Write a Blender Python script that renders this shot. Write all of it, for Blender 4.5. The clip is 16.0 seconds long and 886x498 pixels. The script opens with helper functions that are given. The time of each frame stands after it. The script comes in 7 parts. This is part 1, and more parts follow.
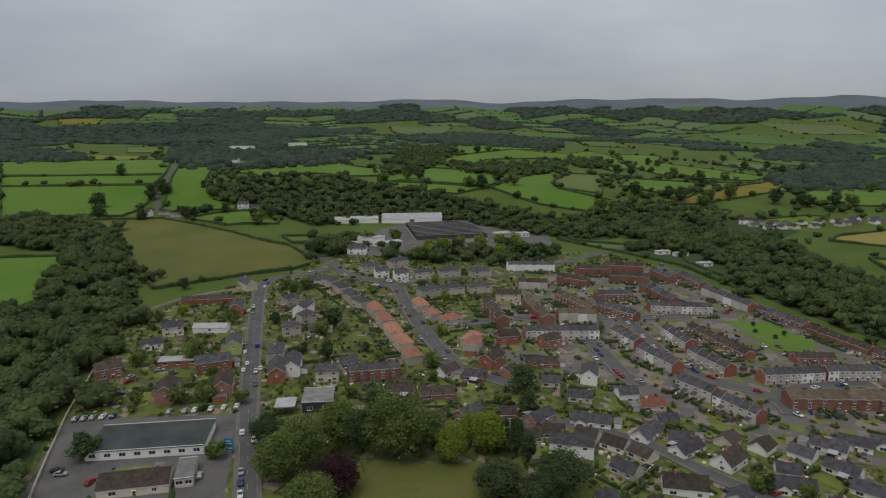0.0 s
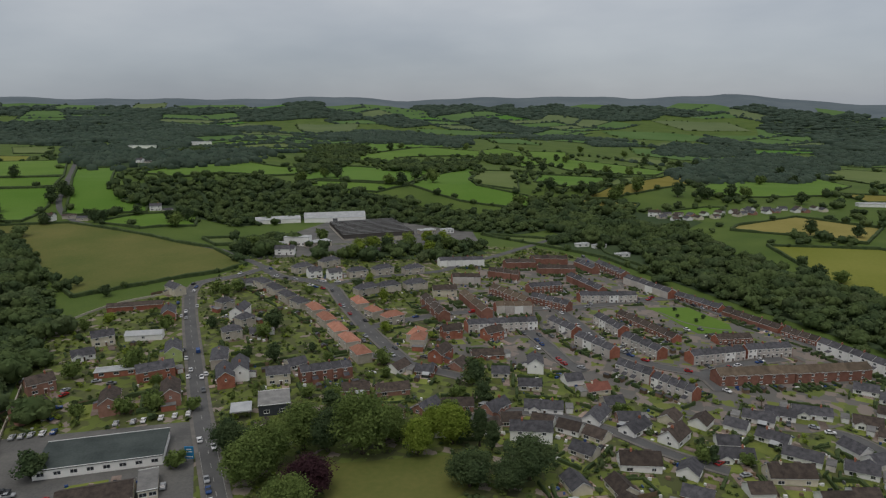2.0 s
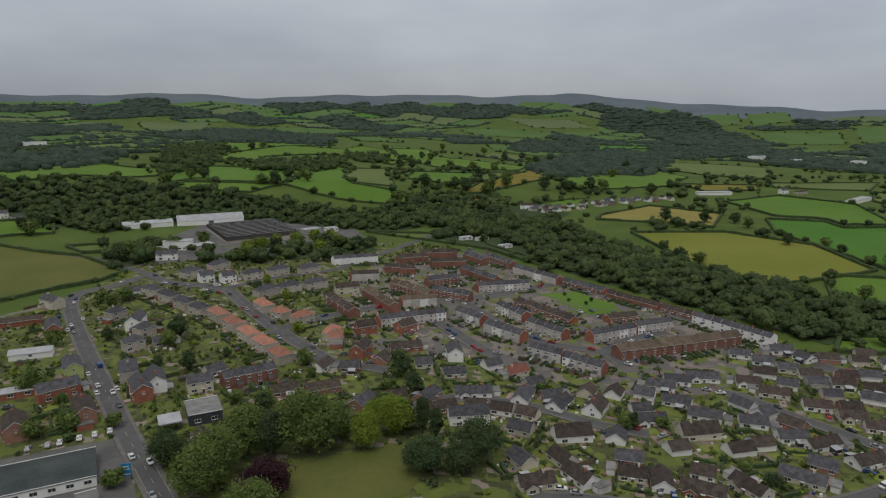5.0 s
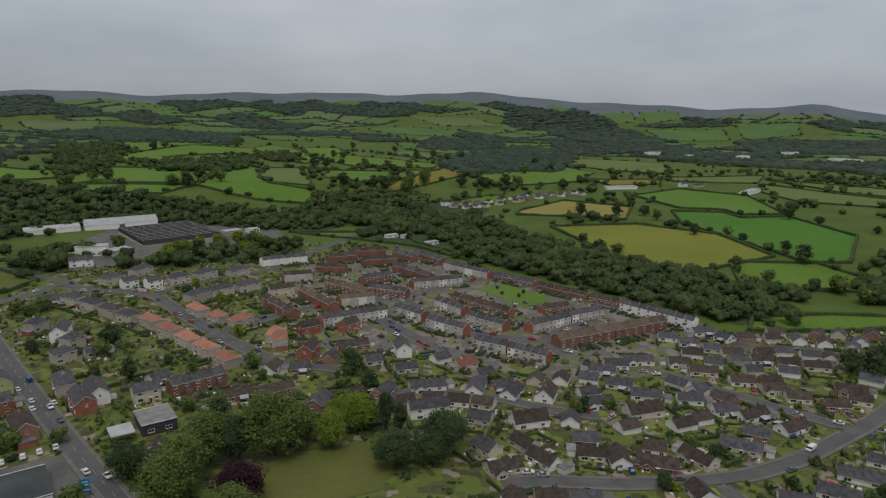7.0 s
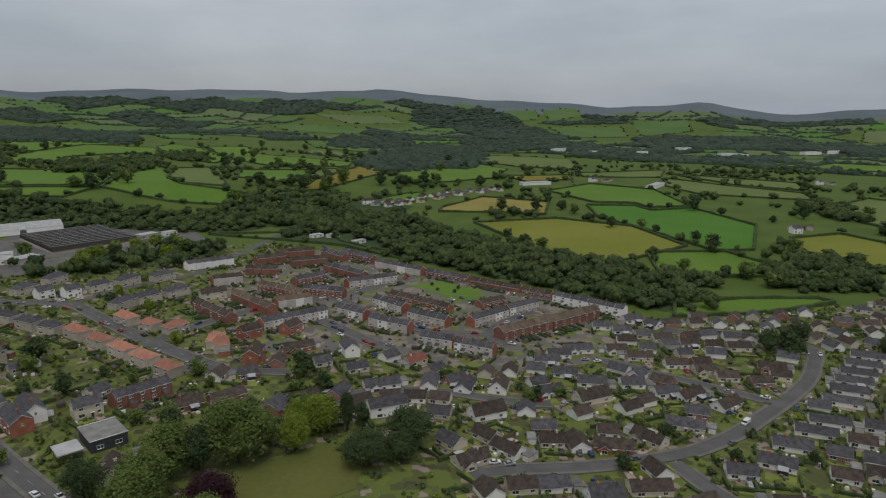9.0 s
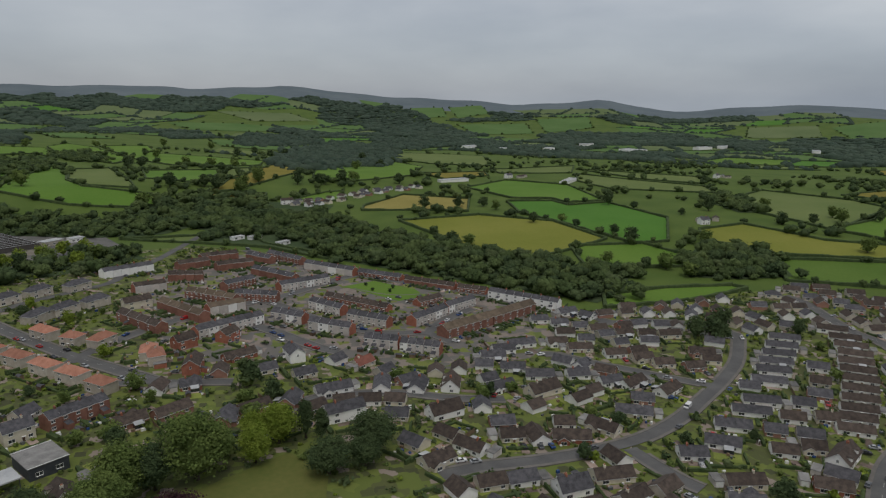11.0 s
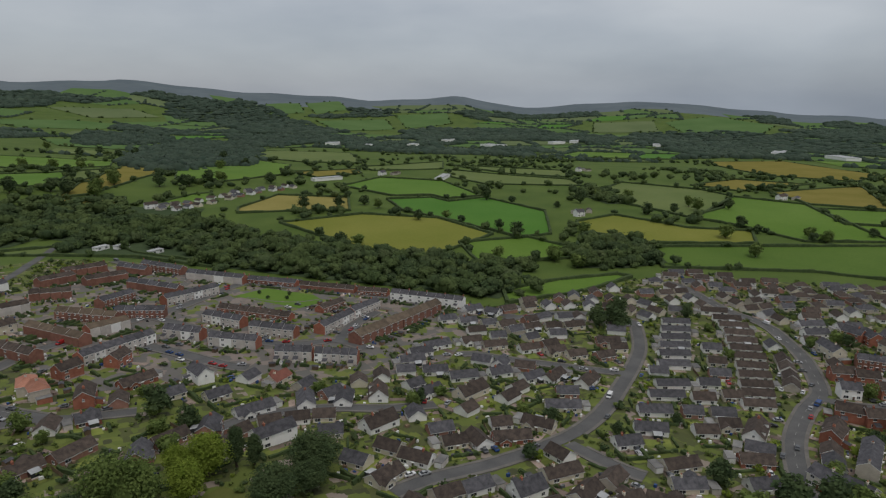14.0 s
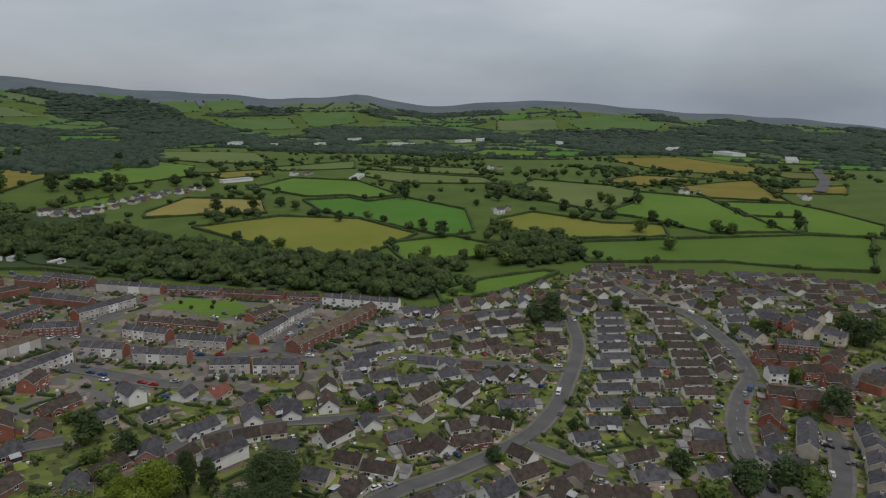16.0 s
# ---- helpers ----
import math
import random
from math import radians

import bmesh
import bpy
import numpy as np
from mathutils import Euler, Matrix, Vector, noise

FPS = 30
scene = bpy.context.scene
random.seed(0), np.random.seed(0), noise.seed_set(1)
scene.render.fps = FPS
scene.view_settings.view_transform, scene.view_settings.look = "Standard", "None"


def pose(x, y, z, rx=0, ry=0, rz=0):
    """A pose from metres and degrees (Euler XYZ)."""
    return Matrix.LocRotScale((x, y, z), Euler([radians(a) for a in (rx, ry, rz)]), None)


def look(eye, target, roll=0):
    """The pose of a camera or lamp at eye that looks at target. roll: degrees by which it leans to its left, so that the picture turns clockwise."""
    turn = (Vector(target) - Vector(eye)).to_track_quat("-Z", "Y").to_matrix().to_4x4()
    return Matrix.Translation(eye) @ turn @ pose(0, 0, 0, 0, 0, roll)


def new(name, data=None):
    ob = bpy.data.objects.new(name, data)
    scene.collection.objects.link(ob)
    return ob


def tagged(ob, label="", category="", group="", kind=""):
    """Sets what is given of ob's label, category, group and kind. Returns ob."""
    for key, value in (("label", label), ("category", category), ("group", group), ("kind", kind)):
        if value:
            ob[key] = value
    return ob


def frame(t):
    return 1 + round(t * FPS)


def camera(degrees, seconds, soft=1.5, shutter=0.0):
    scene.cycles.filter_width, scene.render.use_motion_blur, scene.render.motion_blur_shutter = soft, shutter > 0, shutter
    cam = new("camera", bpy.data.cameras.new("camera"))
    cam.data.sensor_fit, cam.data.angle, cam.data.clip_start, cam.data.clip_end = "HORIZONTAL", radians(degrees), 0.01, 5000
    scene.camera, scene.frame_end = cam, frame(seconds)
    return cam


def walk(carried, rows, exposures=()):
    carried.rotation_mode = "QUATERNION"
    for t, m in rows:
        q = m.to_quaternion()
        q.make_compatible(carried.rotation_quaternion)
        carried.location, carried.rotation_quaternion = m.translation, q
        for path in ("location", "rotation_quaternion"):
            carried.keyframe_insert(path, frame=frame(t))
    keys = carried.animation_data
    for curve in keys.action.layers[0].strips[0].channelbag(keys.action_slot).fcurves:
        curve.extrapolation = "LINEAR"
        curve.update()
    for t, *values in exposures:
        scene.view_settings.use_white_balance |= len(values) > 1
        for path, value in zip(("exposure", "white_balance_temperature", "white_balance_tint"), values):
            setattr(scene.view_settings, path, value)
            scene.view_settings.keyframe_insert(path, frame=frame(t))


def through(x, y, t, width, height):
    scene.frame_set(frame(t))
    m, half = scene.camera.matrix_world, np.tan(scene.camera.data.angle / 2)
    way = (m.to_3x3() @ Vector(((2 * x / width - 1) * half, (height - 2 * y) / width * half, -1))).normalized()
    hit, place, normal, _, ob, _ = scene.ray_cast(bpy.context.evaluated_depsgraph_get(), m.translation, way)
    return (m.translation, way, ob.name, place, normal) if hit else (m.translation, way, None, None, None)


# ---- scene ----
# a drone's slow arc at a hundred metres: seconds, place, heading, tilt and lean
cam = camera(66.33, 16.0, 1.25)
ROWS = [
    (0.0, -0.05, -0.07, 119.89, -0.03, -11.427, 0.462),
    (1.0, -9.40, -1.82, 120.26, -3.97, -11.568, 0.435),
    (2.0, -18.86, -2.80, 120.40, -8.03, -11.674, 0.390),
    (3.0, -28.53, -3.14, 120.41, -12.14, -11.760, 0.337),
    (4.0, -38.37, -2.88, 120.35, -16.26, -11.836, 0.281),
    (5.0, -48.27, -1.97, 120.28, -20.36, -11.911, 0.225),
    (6.0, -58.03, -0.33, 120.25, -24.43, -11.992, 0.171),
    (7.0, -67.43, 2.17, 120.30, -28.45, -12.082, 0.117),
    (8.0, -76.21, 5.64, 120.42, -32.44, -12.181, 0.060),
    (9.0, -84.14, 10.21, 120.65, -36.41, -12.290, -0.001),
    (10.0, -91.02, 15.94, 120.95, -40.37, -12.405, -0.070),
    (11.0, -96.72, 22.84, 121.31, -44.34, -12.521, -0.149),
    (12.0, -101.19, 30.82, 121.70, -48.33, -12.633, -0.237),
    (13.0, -104.49, 39.70, 122.07, -52.36, -12.732, -0.333),
    (14.0, -106.84, 49.16, 122.37, -56.42, -12.810, -0.432),
    (15.0, -108.60, 58.74, 122.51, -60.51, -12.857, -0.528),
    (16.0, -110.36, 67.79, 122.42, -64.61, -12.862, -0.609),
]
walk(cam, [(t, pose(x, y, z, 90 + tilt, 0, head) @ pose(0, 0, 0, 0, 0, -lean)) for t, x, y, z, head, tilt, lean in ROWS])
# ---- light: an overcast summer day ----
world = bpy.data.worlds.new("overcast")
scene.world = world
world.use_nodes = True
wn, wl = world.node_tree.nodes, world.node_tree.links
wn.clear()
w_out = wn.new("ShaderNodeOutputWorld")
w_sum = wn.new("ShaderNodeAddShader")
w_sky = wn.new("ShaderNodeTexSky")
w_sky.sky_type, w_sky.sun_disc, w_sky.sun_elevation, w_sky.sun_rotation = "NISHITA", False, radians(50), radians(20)
w_blue = wn.new("ShaderNodeBackground")
w_blue.inputs["Strength"].default_value = 0.012
w_cloud = wn.new("ShaderNodeBackground")
w_cloud.inputs["Strength"].default_value = 1.22
w_tex = wn.new("ShaderNodeTexCoord")
w_map = wn.new("ShaderNodeMapping")
w_map.inputs["Scale"].default_value = (1.0, 1.0, 3.2)
w_noise = wn.new("ShaderNodeTexNoise")
w_noise.inputs["Scale"].default_value, w_noise.inputs["Detail"].default_value, w_noise.inputs["Roughness"].default_value = 2.3, 5.0, 0.5
w_ramp = wn.new("ShaderNodeValToRGB")
w_ramp.color_ramp.elements[0].position, w_ramp.color_ramp.elements[0].color = 0.36, (0.80, 0.82, 0.86, 1)
w_ramp.color_ramp.elements[1].position, w_ramp.color_ramp.elements[1].color = 0.68, (1.16, 1.14, 1.12, 1)
w_sep = wn.new("ShaderNodeSeparateXYZ")
w_up = wn.new("ShaderNodeValToRGB")
w_up.color_ramp.elements[0].position, w_up.color_ramp.elements[0].color = 0.0, (0.195, 0.225, 0.265, 1)
w_up.color_ramp.elements[1].position, w_up.color_ramp.elements[1].color = 0.20, (0.36, 0.37, 0.385, 1)
w_mid = w_up.color_ramp.elements.new(0.07)
w_mid.color = (0.235, 0.26, 0.295, 1)
w_mul = wn.new("ShaderNodeMix")
w_mul.data_type, w_mul.blend_type = "RGBA", "MULTIPLY"
w_mul.inputs[0].default_value = 1.0
wl.new(w_tex.outputs["Generated"], w_map.inputs["Vector"])
wl.new(w_map.outputs["Vector"], w_noise.inputs["Vector"])
wl.new(w_noise.outputs["Fac"], w_ramp.inputs["Fac"])
wl.new(w_tex.outputs["Generated"], w_sep.inputs[0])
wl.new(w_sep.outputs["Z"], w_up.inputs["Fac"])
wl.new(w_up.outputs["Color"], w_mul.inputs[6])
wl.new(w_ramp.outputs["Color"], w_mul.inputs[7])
w_east = wn.new("ShaderNodeValToRGB")
for pos, v in ((0.5, 1.0), (0.7, 0.93), (0.92, 1.08), (1.0, 1.14)):
    el = w_east.color_ramp.elements[0] if pos == 0.5 else w_east.color_ramp.elements[1] if pos == 1.0 else w_east.color_ramp.elements.new(pos)
    el.position, el.color = pos, (v, v, v, 1)
w_half = wn.new("ShaderNodeMath")
w_half.operation = "MULTIPLY_ADD"
w_half.inputs[1].default_value, w_half.inputs[2].default_value = 0.5, 0.5
wl.new(w_sep.outputs["X"], w_half.inputs[0])
wl.new(w_half.outputs[0], w_east.inputs["Fac"])
w_wide = wn.new("ShaderNodeMix")
w_wide.data_type, w_wide.blend_type = "RGBA", "MULTIPLY"
w_wide.inputs[0].default_value = 1.0
wl.new(w_mul.outputs[2], w_wide.inputs[6])
wl.new(w_east.outputs["Color"], w_wide.inputs[7])
wl.new(w_wide.outputs[2], w_cloud.inputs["Color"])
wl.new(w_sky.outputs["Color"], w_blue.inputs["Color"])
wl.new(w_blue.outputs[0], w_sum.inputs[0])
wl.new(w_cloud.outputs[0], w_sum.inputs[1])
wl.new(w_sum.outputs[0], w_out.inputs["Surface"])

sun = new("sun", bpy.data.lights.new("sun", "SUN"))
sun.data.energy, sun.data.angle, sun.data.color = 1.08, radians(30), (1.0, 0.95, 0.88)
sun.matrix_world = look((0, 0, 400), (90, 150, 0))

# ---- materials ----
MATS = {}


def surf(name, dark, light, scale=1.0, fine=8.0, rough=0.9, bump=0.0, rand=0.0, metal=0.0, island=0.0, streak=None, gloss=0.25, through=0.0):
    """A surface with patches (scale, per metre) and grain (fine, per metre), varied from object to object or piece to piece."""
    m = bpy.data.materials.new(name)
    m.use_nodes = True
    nt, li = m.node_tree.nodes, m.node_tree.links
    bs = nt["Principled BSDF"]
    bs.inputs["Roughness"].default_value, bs.inputs["Metallic"].default_value = rough, metal
    bs.inputs["Specular IOR Level"].default_value = gloss
    geo = nt.new("ShaderNodeNewGeometry")
    src = geo.outputs["Position"]
    if streak:
        mp = nt.new("ShaderNodeMapping")
        mp.inputs["Scale"].default_value = streak
        li.new(src, mp.inputs["Vector"])
        src = mp.outputs["Vector"]
    n1, n2 = nt.new("ShaderNodeTexNoise"), nt.new("ShaderNodeTexNoise")
    n1.inputs["Scale"].default_value, n1.inputs["Detail"].default_value = scale, 4
    n2.inputs["Scale"].default_value, n2.inputs["Detail"].default_value = fine, 3
    li.new(src, n1.inputs["Vector"])
    li.new(src, n2.inputs["Vector"])
    add = nt.new("ShaderNodeMath")
    add.operation = "MULTIPLY_ADD"
    add.inputs[1].default_value = 0.45
    li.new(n2.outputs["Fac"], add.inputs[0])
    li.new(n1.outputs["Fac"], add.inputs[2])
    mr = nt.new("ShaderNodeMapRange")
    mr.inputs["From Min"].default_value, mr.inputs["From Max"].default_value = 0.5, 0.95
    li.new(add.outputs[0], mr.inputs["Value"])
    mix = nt.new("ShaderNodeMix")
    mix.data_type = "RGBA"
    mix.inputs[6].default_value, mix.inputs[7].default_value = (*dark, 1), (*light, 1)
    li.new(mr.outputs["Result"], mix.inputs[0])
    col = mix.outputs[2]
    for amount, kind in ((rand, "ob"), (island, "is")):
        if not amount:
            continue
        out = nt.new("ShaderNodeObjectInfo").outputs["Random"] if kind == "ob" else geo.outputs["Random Per Island"]
        hs, vr = nt.new("ShaderNodeHueSaturation"), nt.new("ShaderNodeMapRange")
        vr.inputs["To Min"].default_value, vr.inputs["To Max"].default_value = 1 - amount, 1 + amount
        li.new(out, vr.inputs["Value"])
        li.new(vr.outputs["Result"], hs.inputs["Value"])
        li.new(col, hs.inputs["Color"])
        col = hs.outputs["Color"]
    li.new(col, bs.inputs["Base Color"])
    if bump:
        bp = nt.new("ShaderNodeBump")
        bp.inputs["Strength"].default_value, bp.inputs["Distance"].default_value = bump, 0.2
        li.new(n2.outputs["Fac"], bp.inputs["Height"])
        li.new(bp.outputs["Normal"], bs.inputs["Normal"])
    if through:
        thin, both = nt.new("ShaderNodeBsdfTranslucent"), nt.new("ShaderNodeMixShader")
        both.inputs[0].default_value = through
        li.new(col, thin.inputs["Color"])
        li.new(bs.outputs[0], both.inputs[1])
        li.new(thin.outputs[0], both.inputs[2])
        li.new(both.outputs[0], nt["Material Output"].inputs["Surface"])
    MATS[name] = m
    return m


def patch(name, cols, cell, rough=0.95):
    """Ground of many small plots: cells of a few tints, broken by noise."""
    m = surf(name, cols[0], cols[1], 0.09, 1.2, rough)
    nt, li = m.node_tree.nodes, m.node_tree.links
    bs = nt["Principled BSDF"]
    first = bs.inputs["Base Color"].links[0].from_socket
    vo, geo, rp, mx = nt.new("ShaderNodeTexVoronoi"), nt.new("ShaderNodeNewGeometry"), nt.new("ShaderNodeValToRGB"), nt.new("ShaderNodeMix")
    vo.inputs["Scale"].default_value = 1 / cell
    vo.distance = "CHEBYCHEV"
    turned = nt.new("ShaderNodeMapping")
    turned.inputs["Rotation"].default_value = (0, 0, radians(26))
    li.new(geo.outputs["Position"], turned.inputs["Vector"])
    li.new(turned.outputs["Vector"], vo.inputs["Vector"])
    li.new(vo.outputs["Color"], rp.inputs["Fac"])
    rp.color_ramp.interpolation = "CONSTANT"
    for i, c in enumerate(cols):
        e = rp.color_ramp.elements[i] if i < 2 else rp.color_ramp.elements.new(0.5)
        e.position, e.color = 0.2 + 0.6 * i / len(cols), (*c, 1)
    mx.data_type = "RGBA"
    mx.inputs[0].default_value = 0.88
    li.new(first, mx.inputs[6])
    li.new(rp.outputs["Color"], mx.inputs[7])
    li.new(mx.outputs[2], bs.inputs["Base Color"])
    return m


GRASS = surf("meadow_grass", (0.066, 0.106, 0.024), (0.100, 0.142, 0.034), 0.02, 0.7, gloss=0.08)
GARDEN = patch("garden_ground", [(0.088, 0.098, 0.036), (0.138, 0.168, 0.038), (0.056, 0.060, 0.030), (0.265, 0.215, 0.188), (0.112, 0.142, 0.032), (0.180, 0.118, 0.090), (0.170, 0.188, 0.042), (0.074, 0.084, 0.032), (0.215, 0.172, 0.146)], 3.6)
ESTATE = patch("estate_ground", [(0.130, 0.122, 0.118), (0.110, 0.140, 0.032), (0.205, 0.165, 0.148), (0.150, 0.176, 0.038), (0.140, 0.128, 0.122), (0.080, 0.092, 0.032), (0.230, 0.188, 0.166), (0.175, 0.112, 0.088)], 5.5)
LAWN = surf("lawn", (0.100, 0.130, 0.026), (0.180, 0.200, 0.046), 0.15, 1.5, island=0.45)
# skyline hills: distance haze is painted in as a pale grey-blue
HILL = surf("hazed_moorland", (0.114, 0.140, 0.156), (0.148, 0.176, 0.190), 0.004, 0.02, gloss=0.0)
FIELDS = [
    surf("pasture_bright", (0.084, 0.166, 0.024), (0.114, 0.198, 0.036), 0.012, 0.4, gloss=0.08),
    surf("pasture_mid", (0.088, 0.164, 0.024), (0.122, 0.200, 0.036), 0.012, 0.4, gloss=0.08),
    surf("pasture_deep", (0.062, 0.158, 0.022), (0.084, 0.186, 0.032), 0.012, 0.4, gloss=0.08),
    surf("pasture_dull", (0.106, 0.146, 0.044), (0.138, 0.174, 0.058), 0.012, 0.4, gloss=0.08),
    surf("hay_field", (0.150, 0.170, 0.028), (0.200, 0.205, 0.044), 0.012, 0.4, gloss=0.08),
    surf("stubble", (0.215, 0.192, 0.062), (0.275, 0.240, 0.084), 0.02, 0.5, gloss=0.0),
    surf("rough_grass", (0.088, 0.112, 0.028), (0.148, 0.144, 0.046), 0.02, 0.5, gloss=0.08),
    surf("brown_meadow", (0.165, 0.152, 0.040), (0.225, 0.192, 0.060), 0.02, 0.5, gloss=0.0),
    surf("forest_floor", (0.046, 0.070, 0.036), (0.070, 0.096, 0.048), 0.012, 0.2, gloss=0.0),
    # far copies of pasture and meadow, greyed and blued to paint in haze
    surf("hazed_pasture", (0.084, 0.146, 0.052), (0.112, 0.176, 0.068), 0.006, 0.1, gloss=0.0),
    surf("hazed_meadow", (0.112, 0.150, 0.070), (0.146, 0.180, 0.088), 0.006, 0.1, gloss=0.0),
    surf("grazed_pasture", (0.072, 0.130, 0.022), (0.100, 0.160, 0.032), 0.012, 0.4, gloss=0.08),
]
FIELD = {"bright": FIELDS[0], "mid": FIELDS[1], "deep": FIELDS[2], "dull": FIELDS[3], "hay": FIELDS[4], "stubble": FIELDS[5], "rough": FIELDS[6], "brown": FIELDS[7], "grazed": FIELDS[11]}
HEDGE = surf("hedge_leaves", (0.036, 0.058, 0.024), (0.076, 0.104, 0.040), 0.3, 2.5, bump=1.0, gloss=0.1)
LEAF = surf("woodland_leaves", (0.070, 0.106, 0.042), (0.126, 0.166, 0.062), 0.05, 1.3, bump=0.4, island=0.2, gloss=0.06, through=0.3)
# far leaves: a bluish aerial haze is mixed into the base colour
LEAF_FAR = surf("hazed_woodland_leaves", (0.038, 0.060, 0.044), (0.062, 0.086, 0.060), 0.02, 0.2, island=0.16, gloss=0.1)
LEAF_DARK = surf("dark_leaves", (0.050, 0.080, 0.038), (0.098, 0.134, 0.056), 0.10, 1.3, bump=0.4, island=0.2, gloss=0.06, through=0.3)
LEAF_LIGHT = surf("light_leaves", (0.140, 0.200, 0.028), (0.240, 0.300, 0.055), 0.3, 1.0, island=0.18, gloss=0.05, through=0.3)
LEAF_WILLOW = surf("willow_leaves", (0.070, 0.104, 0.046), (0.126, 0.158, 0.070), 0.08, 1.3, bump=0.4, island=0.2, gloss=0.06, through=0.3)
LEAF_PARK = surf("garden_tree_leaves", (0.096, 0.142, 0.042), (0.180, 0.234, 0.070), 0.12, 1.3, bump=0.3, island=0.25, gloss=0.05, through=0.35)
SHRUB = surf("shrub_leaves", (0.074, 0.112, 0.034), (0.168, 0.210, 0.060), 0.15, 1.3, bump=0.3, island=0.3, gloss=0.06, through=0.25)
LEAF_COPPER = surf("copper_leaves", (0.042, 0.022, 0.028), (0.072, 0.034, 0.040), 0.3, 1.0, island=0.2, gloss=0.05, through=0.3)
BARK = surf("bark", (0.045, 0.035, 0.026), (0.085, 0.068, 0.050), 1.5, 8, bump=0.5)
ASPHALT = surf("asphalt", (0.092, 0.092, 0.092), (0.132, 0.130, 0.127), 0.12, 2.0, gloss=0.1)
YARD = surf("worn_tarmac", (0.098, 0.097, 0.094), (0.170, 0.164, 0.152), 0.08, 1.2, gloss=0.1)
PAVING = surf("pavement", (0.128, 0.120, 0.110), (0.182, 0.170, 0.154), 0.3, 2.5, gloss=0.1)
DRIVE = surf("driveway", (0.160, 0.118, 0.096), (0.320, 0.250, 0.212), 0.25, 2.0, island=0.5)
PAINT = surf("road_paint", (0.24, 0.24, 0.22), (0.42, 0.42, 0.39), 0.8, 5)
ROOF = {
    "slate": surf("slate_roof", (0.036, 0.036, 0.041), (0.100, 0.097, 0.105), 0.6, 4.0, 0.7, 0.4, 0.2),
    "brown": surf("brown_tile_roof", (0.036, 0.028, 0.024), (0.092, 0.071, 0.058), 0.6, 4.0, 0.85, 0.4, 0.24),
    "orange": surf("orange_tile_roof", (0.290, 0.128, 0.085), (0.410, 0.200, 0.138), 0.4, 3.0, 0.85, 0.4, 0.18),
    "red": surf("red_tile_roof", (0.150, 0.060, 0.045), (0.230, 0.090, 0.065), 0.4, 3.0, 0.85, 0.4, 0.15),
    "white": surf("pale_sheet_roof", (0.30, 0.31, 0.32), (0.44, 0.45, 0.45), 0.2, 2.0, 0.6, 0.1, 0.1),
    "tan": surf("weathered_tan_tile_roof", (0.082, 0.062, 0.044), (0.150, 0.114, 0.080), 0.35, 3.0, 0.85, 0.4, 0.2),
    "felt": surf("grey_felt_roof", (0.130, 0.128, 0.124), (0.230, 0.225, 0.215), 0.3, 2.0, 0.85, 0.1, 0.3),
    "blue": surf("blue_sheet_roof", (0.075, 0.150, 0.205), (0.110, 0.195, 0.255), 0.2, 2.0, 0.6, 0.1),
    "green": surf("green_felt_roof", (0.030, 0.040, 0.038), (0.070, 0.084, 0.078), 0.12, 1.2, 0.8, 0.1),
}
WALL = {
    "render": surf("pale_render", (0.43, 0.395, 0.365), (0.57, 0.53, 0.49), 0.3, 2.5, rand=0.15),
    "white": surf("white_render", (0.76, 0.75, 0.72), (0.86, 0.85, 0.82), 0.4, 3.0, rand=0.05),
    "cream": surf("cream_render", (0.54, 0.49, 0.39), (0.68, 0.62, 0.50), 0.4, 3.0, rand=0.12),
    "brick": surf("red_brick", (0.255, 0.092, 0.060), (0.365, 0.150, 0.098), 0.5, 5.0, bump=0.3, rand=0.15),
    "pink": surf("pink_brick", (0.270, 0.140, 0.105), (0.370, 0.205, 0.155), 0.5, 5.0, bump=0.3, rand=0.15),
    "stone": surf("stone_render", (0.40, 0.36, 0.30), (0.53, 0.48, 0.41), 0.5, 4.0, bump=0.2, rand=0.15),
    "brown": surf("brown_brick", (0.190, 0.088, 0.064), (0.275, 0.135, 0.098), 0.5, 5.0, bump=0.3, rand=0.15),
    "lime": surf("lime_render", (0.34, 0.42, 0.16), (0.44, 0.52, 0.22), 0.5, 4.0),
    "timber": surf("cream_panelled_render", (0.55, 0.52, 0.44), (0.68, 0.64, 0.54), 0.5, 4.0),
    "dark": surf("dark_cladding", (0.040, 0.045, 0.055), (0.070, 0.075, 0.085), 0.5, 4.0, 0.6),
}
WALL_WORD = {"render": "pale rendered", "white": "white rendered", "cream": "cream rendered", "brick": "red brick", "brown": "brown brick", "pink": "pink brick", "stone": "stone-coloured rendered", "lime": "lime green rendered", "timber": "half-timbered cream", "dark": "dark clad"}
ROOF_WORD = {"slate": "grey slate", "brown": "brown tiled", "orange": "orange tiled", "red": "red tiled", "white": "pale sheet", "tan": "tan tiled", "felt": "grey felt", "blue": "blue sheet", "green": "green felt"}
GLASS = surf("window_glass", (0.020, 0.024, 0.030), (0.045, 0.050, 0.056), 0.5, 3.0, 0.08)
MATS["window_glass"].node_tree.nodes["Principled BSDF"].inputs["Specular IOR Level"].default_value = 0.6
FRAME = surf("white_plastic", (0.62, 0.62, 0.60), (0.76, 0.76, 0.74), 2.0, 9.0, 0.5)
DOOR = surf("painted_door", (0.10, 0.06, 0.045), (0.22, 0.13, 0.09), 1.0, 6.0, 0.5, rand=0.6)
POT = surf("chimney_pot", (0.30, 0.13, 0.08), (0.42, 0.20, 0.13), 3.0, 9.0)
TIMBER = surf("weathered_timber", (0.100, 0.070, 0.045), (0.185, 0.130, 0.085), 0.6, 6.0, rand=0.35)
